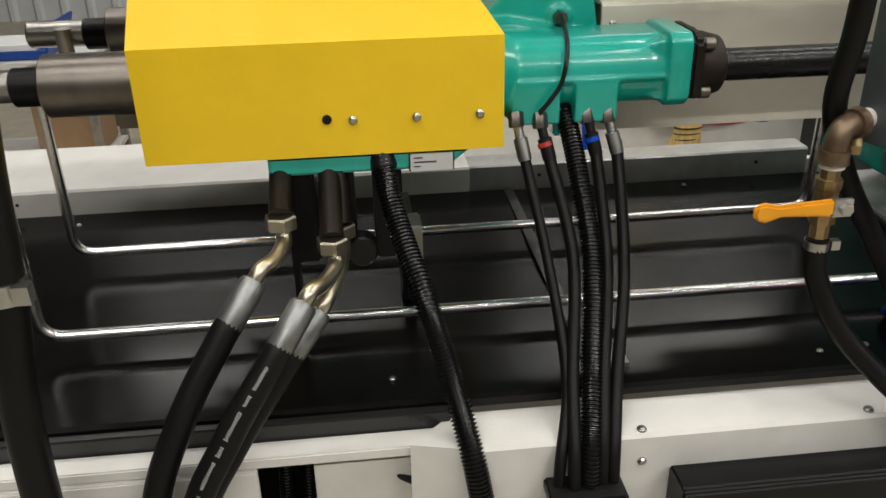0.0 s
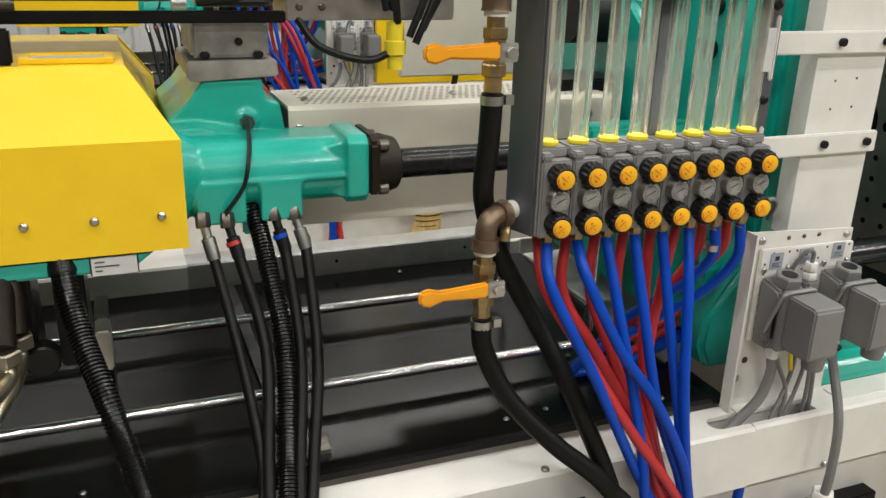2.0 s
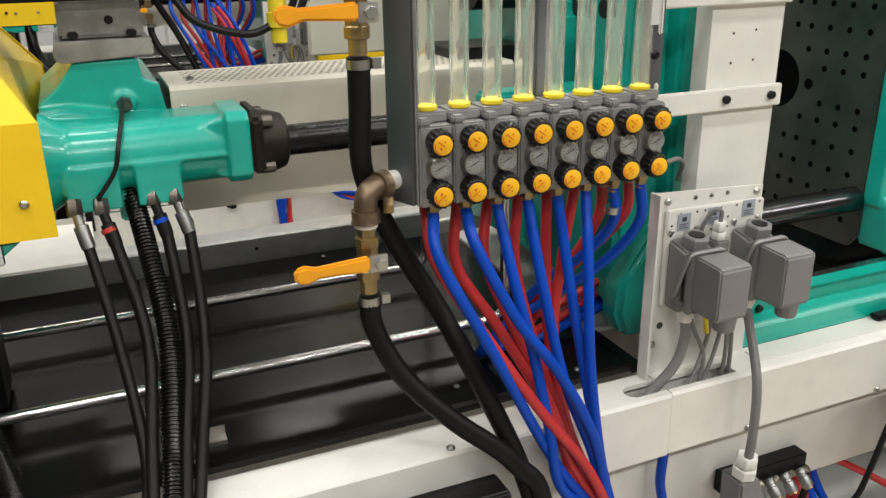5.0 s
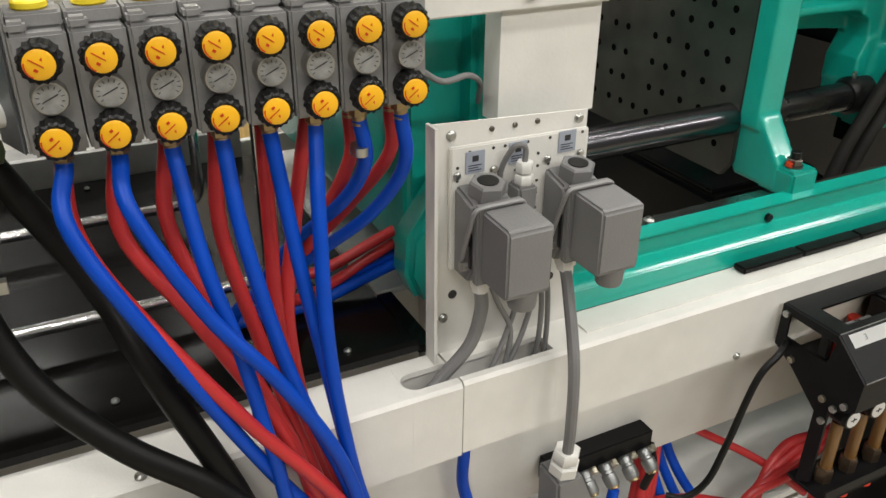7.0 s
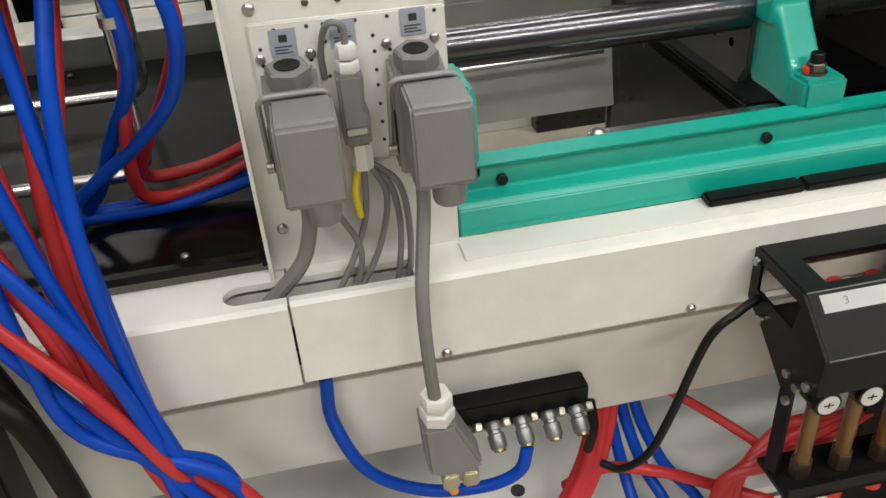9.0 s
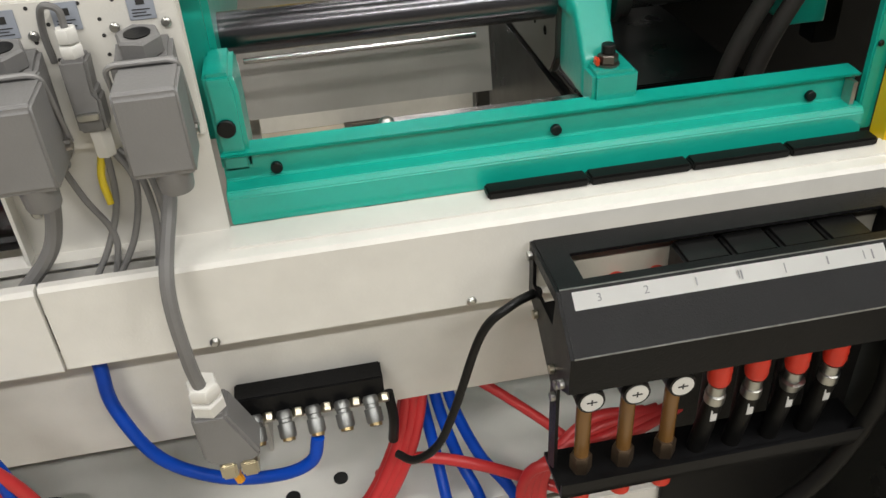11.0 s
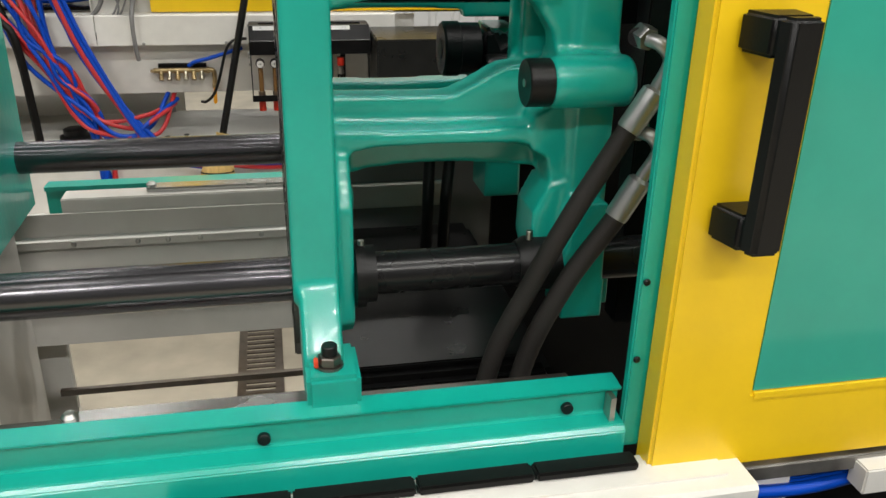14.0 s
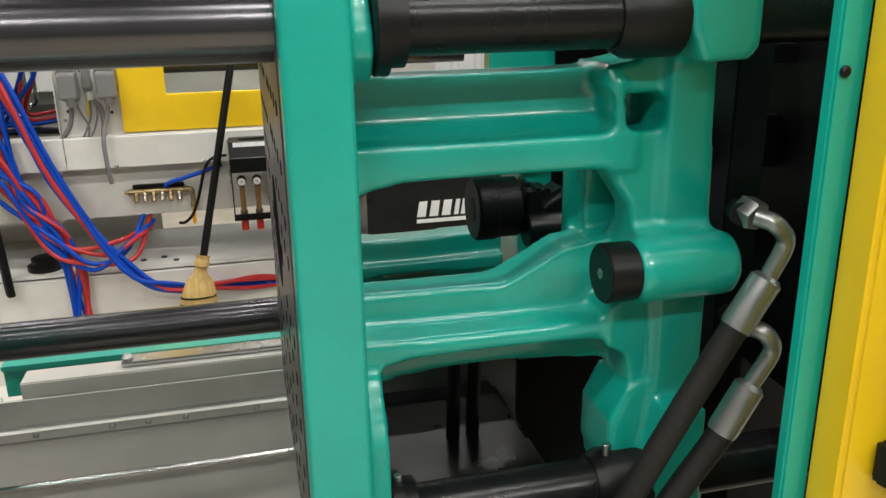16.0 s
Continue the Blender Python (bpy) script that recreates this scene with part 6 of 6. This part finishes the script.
        part("screw", bm, YZINC if y > 0.73 and z < 0.95 else ZINC, t)
    bm = B()
    bx(bm, X0_, 2.03, 0.69, 0.76, 0.742, 0.748)
    bx(bm, X0_, 2.03, 0.69, 0.694, 0.742, 0.765)
    part("lower_shelf", bm, BLACKSTEEL, t)
    for k, x in enumerate((1.667, 1.720, 1.774)):
        bm = B()
        lathe(bm, (x, 0.735, 0.880), (x, 0.704, 0.880), ((0, 0.0165), (0.75, 0.0165), (0.78, 0.017), (1, 0.016)), 22)
        g = part("gauge", bm, BLACK, t, "small pressure gauge with white dial")
        bm = B()
        cyl(bm, (x, 0.7042, 0.880), (x, 0.7032, 0.880), 0.0132, 22)
        part("dial", bm, FACE, g, "white dial face")
        bm = B()
        bx(bm, x - 0.006, x + 0.006, 0.7026, 0.7032, 0.8792, 0.8808)
        bx(bm, x - 0.0008, x + 0.0008, 0.7026, 0.7032, 0.876, 0.884)
        part("needle", bm, INK, g)
        bm = B()
        cyl(bm, (x, 0.725, 0.862), (x, 0.725, 0.775), 0.0092, 16)
        part("sight_tube", bm, AMBER, t, "amber stained sight tube")
        bm = B()
        nut(bm, (x, 0.725, 0.775), (x, 0.725, 0.748), 0.0135)
        part("tube_nut", bm, BRONZE, t)
        bm = B()
        cyl(bm, (x, 0.725, 0.741), (x, 0.725, 0.70), 0.013, 14)
        part("red_coupling", bm, REDCAP, t, "red hose coupling")
    for k, x in enumerate((1.822, 1.868, 1.918, 1.966)):
        bm = B()
        lathe(bm, (x, 0.712, 0.900), (x, 0.712, 0.869), ((0, 0.0125), (0.1, 0.0135), (0.25, 0.0128), (0.4, 0.0138), (0.6, 0.0130), (0.75, 0.0138), (1, 0.012)), 16)
        part("red_collar", bm, REDCAP, t, "red push collar")
        bm = B()
        lathe(bm, (x, 0.712, 0.866), (x, 0.714, 0.838), ((0, 0.010), (0.5, 0.010), (0.55, 0.012 + 0.003 * (k == 2)), (1, 0.012)), 14)
        part("coupling", bm, ZINC, t, "zinc coupling")
        bm = B()
        cyl(bm, (x, 0.714, 0.838), (x - 0.006, 0.725, 0.748), 0.0115, 12)
        sleeve = part("black_sleeve", bm, RUBBER, t)
        boxpart("sleeve_tag", (x - 0.006, x + 0.002, 0.7045, 0.7055, 0.812, 0.830), LABEL, sleeve, "pale paper tag", 0.0003)
        bm = B()
        cyl(bm, (x + 0.012, 0.75, 0.915), (x + 0.012, 0.745, 0.748), 0.010, 12)
        part("black_sleeve", bm, BLACK, t)
    return t


VBOX = valve_box()


def distributor():
    t = thing("air_distributor", (1.35, 0.89, 0.75), "black air distributor bar with zinc couplings", "distributor")
    boxpart("bar", (1.262, 1.450, 0.872, 0.904, 0.772, 0.815), BLACKSTEEL, t, "", 0.002)
    for k in range(5):
        x = 1.282 + k * 0.037
        bm = B()
        lathe(bm, (x, 0.870, 0.788), (x + 0.003, 0.844, 0.764), ((0, 0.008), (0.1, 0.0105), (0.3, 0.0105), (0.33, 0.009), (0.45, 0.009), (0.48, 0.0112), (0.9, 0.0112), (1, 0.010)), 16)
        c = part("coupling", bm, FERRULE, t, "zinc quick coupling")
        bm = B()
        lathe(bm, (x + 0.003, 0.8445, 0.7645), (x + 0.003, 0.8410, 0.7615), ((0, 0.0085), (1, 0.008)), 14)
        mouth = part("mouth", bm, BRASS, c, "brass coupling mouth")
        bm = B()
        cyl(bm, (x + 0.003, 0.8412, 0.7617), (x + 0.003, 0.8405, 0.7610), 0.004, 10)
        part("bore", bm, INK, mouth)
        bm = B()
        nut(bm, (x + 0.018, 0.873, 0.785), (x + 0.018, 0.864, 0.779), 0.0075)
        part("plug", bm, YZINC, t, "tarnished brass plug")
    return t


DIST = distributor()
bm = B()
bx(bm, 1.838, 2.108, 0.830, 0.836, 0.10, 0.925)
single("rear_skirt", bm, BLACKSTEEL, (1.97, 0.833, 0.1), "black sheet skirt behind the coupling box", "machine guard", bevel=0.001)
for x in (1.737, 1.788, 1.842):
    bm = B()
    rodc(bm, (x, 0.822, 0.932), (x, 0.822, 0.956), 0.011, 16)
    nut(bm, (x, 0.822, 0.87), (x, 0.822, 0.9319), 0.011)
    single("valve_knob", bm, REDCAP, (x, 0.815, 0.90), "small red valve knob inside black box", "valve", "valve knobs")
hose("air_hose", ((1.125, 0.88, 1.0), (1.122, 0.88, 0.90), (1.122, 0.878, 0.83), (1.155, 0.872, 0.74), (1.225, 0.862, 0.695), (1.30, 0.846, 0.698), (1.345, 0.838, 0.722), (1.358, 0.841, 0.760)), 0.0085, BLUEHOSE, "blue air hose looping below the beam", "air hoses")
hose("air_hose", ((1.455, 0.88, 0.78), (1.458, 0.87, 0.74), (1.455, 0.88, 0.69)), 0.007, RUBBER, "short black air hose", "air hoses")
for k in range(5):
    dx, dy = 0.011 * (k % 3), 0.012 * (k // 3)
    hose("cooling_hose", ((1.485 + dx, 0.93 + dy, 0.80), (1.478 + dx, 0.91 + dy, 0.72), (1.447 + dx, 0.88 + dy, 0.64), (1.39 + dx, 0.85 + dy, 0.575), (1.30 + dx, 0.83 + dy, 0.57)), 0.0085, REDHOSE, "red cooling water hose below the beam", "lower water hoses")
for k in range(3):
    hose("cooling_hose", ((1.50 + 0.02 * k, 0.95, 0.78), (1.505 + 0.02 * k, 0.93, 0.70), (1.515 + 0.03 * k, 0.89, 0.62), (1.52 + 0.05 * k, 0.84, 0.56), (1.53 + 0.05 * k, 0.82, 0.4)), 0.0085, BLUEHOSE, "blue cooling water hose below the beam", "lower water hoses")
hose("cooling_hose", ((1.43, 0.90, 0.60), (1.48, 0.88, 0.645), (1.55, 0.86, 0.64), (1.63, 0.84, 0.61), (1.70, 0.80, 0.60)), 0.0085, REDHOSE, "red cooling water hose crossing the shelf", "lower water hoses")
hose("cooling_hose", ((1.53, 0.95, 0.76), (1.60, 0.91, 0.725), (1.68, 0.85, 0.68), (1.75, 0.80, 0.62)), 0.007, REDHOSE, "red cooling water hose behind the box", "lower water hoses")
for k in range(4):
    hose("cooling_hose", ((1.80 + 0.02 * k, 0.84, 0.70), (1.72, 0.84 - 0.01 * k, 0.70 - 0.01 * k), (1.655 - 0.008 * k, 0.82, 0.64), (1.645 - 0.008 * k, 0.80, 0.55), (1.66, 0.79, 0.40)), 0.0085, REDHOSE, "red cooling water hose looping from the box", "lower water hoses")
hose("control_cable", ((1.64, 0.82, 0.955), (1.60, 0.80, 0.955), (1.565, 0.80, 0.92), (1.53, 0.80, 0.81), (1.505, 0.80, 0.75), (1.475, 0.81, 0.72), (1.455, 0.83, 0.715)), 0.0055, BLACK, "black control cable from coupling box", "control cables")
hose("hydraulic_hose", ((2.03, 0.70, 0.90), (2.035, 0.70, 0.80), (1.99, 0.70, 0.68), (1.93, 0.71, 0.60)), 0.012, RUBBER, "black hose at the coupling box end", "black water hoses")


def console():
    t = thing("control_cabinet", (2.5, 0.7, 0.0), "black powder coated control cabinet beside machine", "cabinet")
    bm = B()
    prism(bm, ((0.59, 0.0), (0.59, 0.992), (0.598, 1.0), (0.842, 1.0), (0.842, 0.0)), "x", 2.115, 3.3)
    part("body", bm, CABINET, t, bevel=0.003)
    bm = B()
    bx(bm, 2.1165, 3.29, 0.5915, 0.5935, 0.9985, 0.9998)
    bx(bm, 2.1145, 2.1155, 0.60, 0.835, 0.9988, 0.9998)
    part("worn_edge", bm, WORN, t, "rubbed bright edge")
    bm = B()
    for x, w in ((2.20, 0.030), (2.24, 0.028), (2.28, 0.03), (2.32, 0.03)):
        prism(bm, ((x, 0.80), (x + 0.018, 0.84), (x + w, 0.84), (x + w - 0.008, 0.80)), "y", 0.587, 0.59)
    prism(bm, ((2.185, 0.782), (2.19, 0.792), (2.40, 0.792), (2.395, 0.782)), "y", 0.587, 0.59)
    part("emblem", bm, TAPE, t, "white emblem shapes")
    t = thing("bed_end_rail", (2.6, 0.9, 1.0), "grey aluminium door rail above blue cables", "machine rail")
    boxpart("rail", (2.222, 3.3, 0.892, 0.93, 1.005, 1.026), ALU, t)
    # black sheet: the shade deep in the recess is put into its colour
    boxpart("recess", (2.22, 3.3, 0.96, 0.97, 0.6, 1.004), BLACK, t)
    boxpart("end_block", (2.37, 2.48, 0.87, 0.9, 0.985, 1.02), WHITE, t)
    for k in range(3):
        hose("air_hose", ((2.216, 0.90 + 0.012 * k, 0.985 - 0.008 * k), (2.32, 0.90 + 0.01 * k, 0.98 - 0.004 * k), (2.45, 0.91, 0.985 + 0.003 * k), (2.7, 0.92, 0.98)), 0.008, BLUEHOSE, "blue hose in the bed end recess", "air hoses")


console()


# the second machine across the aisle, of the same make
AISLE = Vector((0.0, 2.70, 0.11))
SAME = ("machine_bed", "injection_cover", "injection_carriage", "injection_cylinder", "barrel_guard", "guard_column", "connector_plate", "plug_connector",
        "round_connector", "flow_regulator", "ball_valve", "water_hose", "fixed_platen", "guide_rail", "hydraulic_hose", "corrugated_conduit", "cooling_hose", "control_cable")
for ob in [o for o in scene.collection.objects if o.parent is None]:
    base = ob.name.split(".")[0]
    if ob.get("group") == "lower water hoses":
        continue
    if base in SAME and ob.location.x < 1.65 or base == "hose_connection_box":
        shift = AISLE.copy()
        if base == "hose_connection_box":
            shift += Vector((0.02, 0, 0.0))
        if base.startswith("injection") or base in ("barrel_guard", "hydraulic_hose", "corrugated_conduit"):
            shift += Vector((0.065, 0, -0.075))
        copy_thing(ob, Matrix.Translation(shift) @ ob.matrix_basis)


def far_door():
    t = thing("safety_door", (1.8, 3.57, 1.16), "closed yellow framed safety door of machine across aisle", "door")
    y = 3.565
    bm = B()
    prism(bm, ((1.30, 1.158), (1.30, 2.1), (1.455, 2.1), (1.455, 1.285), (2.5, 1.285), (2.5, 1.158)), "y", y, y + 0.03)
    part("door_frame", bm, YELLOW, t, bevel=0.003)
    bm = B()
    bx(bm, 1.4555, 2.5, y + 0.012, y + 0.016, 1.2855, 2.1)
    p = part("pane", bm, CLEARPANE, t, "clear door pane")
    p.visible_shadow = False
    t = thing("mould_space", (1.8, 3.5, 1.2), "dark mould space with bars behind closed door", "machine part")
    boxpart("rear_sheet", (1.33, 2.6, 4.3, 4.31, 1.1, 2.2), PAN, t)
    boxpart("floor_sheet", (1.33, 2.6, 3.62, 4.3, 1.145, 1.152), PLATEN, t)
    for z, yy in ((1.36, 3.80), (1.38, 4.1)):
        bm = B()
        cyl(bm, (1.33, yy, z), (2.6, yy, z), 0.026, 20)
        part("tie_bar", bm, TIEBAR, t)
    for x in (1.50, 1.57, 1.66):
        boxpart("white_tag", (x, x + 0.045, 4.0, 4.004, 1.42, 1.437), TAPE, t)
    boxpart("base_panel", (0.2, 3.2, 3.58, 3.6, 0.0, 0.64), WHITE, t)


    boxpart("base_ledge", (0.2, 3.2, 3.33, 3.58, 0.0, 0.25), WHITE, t)
    t = thing("control_cabinet", (2.6, 3.4, 0), "black control cabinet of the machine across aisle", "cabinet")
    boxpart("body", (2.105, 3.3, 3.25, 3.55, 0.0, 1.10), CABINET, t, "", 0.004)
    bm = B()
    for x, w in ((2.285, 0.035), (2.33, 0.035), (2.375, 0.035), (2.42, 0.02), (2.445, 0.02)):
        prism(bm, ((x - 0.004, 0.855), (x + 0.006, 0.91), (x + w, 0.91), (x + w - 0.008, 0.855)), "y", 3.246, 3.25)
    bx(bm, 2.28, 2.47, 3.246, 3.25, 0.832, 0.845)
    part("emblem", bm, TAPE, t, "white emblem shapes")


def far_manifold():
    t = thing("water_manifold", (1.40, 3.58, 0.90), "brass water manifold with yellow shut off lever", "manifold")
    bm = B()
    lathe(bm, (1.272, 3.575, 0.938), (1.492, 3.575, 0.938), ((0, 0.006), (0.04, 0.006), (0.05, 0.0105), (0.94, 0.0105), (0.95, 0.013), (1, 0.013)), 14)
    part("pipe", bm, BRASS, t)
    boxpart("mounting_strip", (1.30, 1.48, 3.588, 3.60, 0.945, 0.962), BLACKSTEEL, t, "", 0.002)
    for k in range(6):
        x = 1.312 + k * 0.030
        bm = B()
        lathe(bm, (x, 3.572, 0.935), (x, 3.555, 0.905), ((0, 0.008), (0.3, 0.0095), (0.5, 0.0075), (0.6, 0.0105), (1, 0.009)), 12)
        part("outlet", bm, YZINC if k % 2 else BRASS, t, "small brass outlet")
    bm = B()
    sweep(bm, bent(((1.485, 3.575, 0.938), (1.508, 3.575, 0.938), (1.508, 3.575, 0.885)), 0.012), 0.009, 12)
    nut(bm, (1.508, 3.575, 0.885), (1.508, 3.575, 0.865), 0.0125)
    part("elbow", bm, BRASS, t)
    bm = B()
    prism(bm, ((1.502, 0.872), (1.514, 0.872), (1.512, 0.815), (1.504, 0.808), (1.498, 0.815)), "y", 3.552, 3.558)
    part("lever", bm, ORANGE, t, "yellow shut off lever", 0.001)
    hose("air_hose", ((1.415, 3.57, 0.955), (1.44, 3.56, 0.972), (1.49, 3.555, 0.985), (1.56, 3.56, 1.005), (1.62, 3.58, 1.02)), 0.0075, BLUEHOSE, "short blue air hose across aisle", "air hoses")


CLEARPANE = glass_mat("clear_pane", (0.95, 0.97, 0.96), 0.03, 1.0, 1.05)
far_door()
far_manifold()


def broom():
    t = thing("broom", (1.55, 2.97, 0.4), "corn straw broom with black handle leaning on machine", "broom")
    bm = B()
    lathe(bm, (1.49, 2.98, 0.42), (1.555, 2.98, 0.872), ((0, 0.115), (0.5, 0.075), (0.75, 0.058), (0.86, 0.045), (0.92, 0.022), (1, 0.018)), 28)
    for v in bm.verts:
        v.co.y = 2.98 + (v.co.y - 2.98) * 0.5
        a = math.atan2(v.co.y - 2.98, v.co.x - 1.52)
        v.co.x += 0.004 * math.sin(a * 17)
    part("bristles", bm, STRAW, t, "pale straw bristles")
    for z in (0.70, 0.725, 0.75):
        bm = B()
        lathe(bm, (1.527 + (z - 0.7) * 0.15, 2.98, z), (1.527 + (z - 0.7) * 0.15, 2.98, z + 0.004), ((0, 0.064), (1, 0.063)), 24)
        for v in bm.verts:
            v.co.y = 2.98 + (v.co.y - 2.98) * 0.55
        part("binding", bm, BLACK, t, "dark binding thread")
    bm = B()
    lathe(bm, (1.556, 2.98, 0.862), (1.565, 2.99, 0.90), ((0, 0.024), (0.4, 0.027), (0.7, 0.022), (1, 0.026)), 18)
    part("ferrule", bm, STRAW, t)
    bm = B()
    cyl(bm, (1.564, 2.99, 0.89), (1.76, 3.10, 1.72), 0.0135, 16)
    part("handle", bm, BLACK, t, "black metal handle")
    t.location += Vector((-0.035, 0.42, -0.17))


broom()


# far corner of the hall
def far_corner():
    t = thing("storage_bin", (-1.75, 4.6, 0.6), "blue plastic storage bin on a shelf", "bin")
    bm = B()
    prism(bm, ((-1.95, 0.76), (-1.95, 0.95), (-1.93, 0.95), (-1.90, 0.80), (-1.50, 0.80), (-1.47, 0.93), (-1.45, 0.93), (-1.50, 0.76)), "y", 4.5, 4.9)
    part("tub", bm, BINBLUE, t, bevel=0.004)
    boxpart("paper", (-1.9, -1.55, 4.52, 4.8, 0.80, 0.83), TAPE, t, "white paper inside")
    t = thing("cardboard_box", (-1.5, 4.7, 0.2), "brown cardboard box on the floor", "box")
    boxpart("carton", (-1.68, -1.35, 4.6, 4.95, 0.2, 0.55), CARD, t, "", 0.004)
    t = thing("side_table", (-1.7, 4.7, 0), "white side table carrying a blue bin", "table")
    boxpart("top", (-2.2, -1.3, 4.45, 5.0, 0.72, 0.755), WHITE, t)
    boxpart("shelf", (-2.2, -1.3, 4.45, 5.0, 0.17, 0.195), WHITE, t)
    for x in (-2.18, -1.32):
        for y in (4.47, 4.97):
            boxpart("leg", (x - 0.02, x + 0.02, y - 0.02, y + 0.02, 0, 0.72), STEEL, t)


far_corner()

bm = B()
prism(bm, ((0.785, 0.70), (0.785, 0.987), (0.791, 0.993), (0.838, 0.993), (0.838, 0.70)), "x", 0.45, 0.785)
single("terminal_box", bm, BLACKSTEEL, (0.6, 0.81, 0.70), "dark grey terminal box fixed to beam front", "electrical box", bevel=0.003)
# conduits in the open bay
for x in (-0.058, -0.025):
    ribbed("corrugated_conduit", ((x, 0.98, 1.04), (x, 0.97, 0.95), (x - 0.005, 0.96, 0.8), (x, 0.96, 0.5)), 0.0125, "black corrugated conduit in the open bay", "conduits")
hose("control_cable", ((0.05, 0.95, 1.02), (0.07, 0.93, 0.99), (0.10, 0.905, 0.96), (0.14, 0.895, 0.94), (0.17, 0.89, 0.9)), 0.006, BLACK, "black cable crossing the open bay", "control cables")
hose("control_cable", ((0.06, 0.95, 1.03), (0.09, 0.93, 1.0), (0.12, 0.905, 0.975), (0.16, 0.895, 0.955), (0.18, 0.89, 0.9)), 0.005, BLACK, "black cable crossing the open bay", "control cables")

# hose bundle of the second machine
random.seed(21)
for k in range(7):
    j = lambda w: random.uniform(-w, w)
    pts = ((0.88, 3.56, 1.46), (0.94, 3.52, 1.331), (1.065, 3.49, 0.997), (1.266, 3.47, 0.687), (1.41, 3.48, 0.60), (1.70, 3.53, 0.57), (1.95, 3.56, 0.56))
    hose("cooling_hose", [(a + j(0.022), b + j(0.015), c + j(0.022)) for a, b, c in pts], 0.0085, REDHOSE if k % 2 else BLUEHOSE, "cooling water hose in a drooping bundle across aisle", "far water hoses", 10, 6)
for k in range(5):
    j = lambda w: random.uniform(-w, w)
    pts = ((0.76, 3.52, 1.18), (0.888, 3.50, 1.01), (1.02, 3.48, 0.80), (1.16, 3.47, 0.73), (1.27, 3.50, 0.75), (1.33, 3.62, 0.82))
    hose("cooling_hose", [(a + j(0.04), b + j(0.015), c + j(0.04)) for a, b, c in pts], 0.0085, BLUEHOSE if k % 2 else REDHOSE, "cooling water hose in a drooping bundle across aisle", "far water hoses", 10, 6)
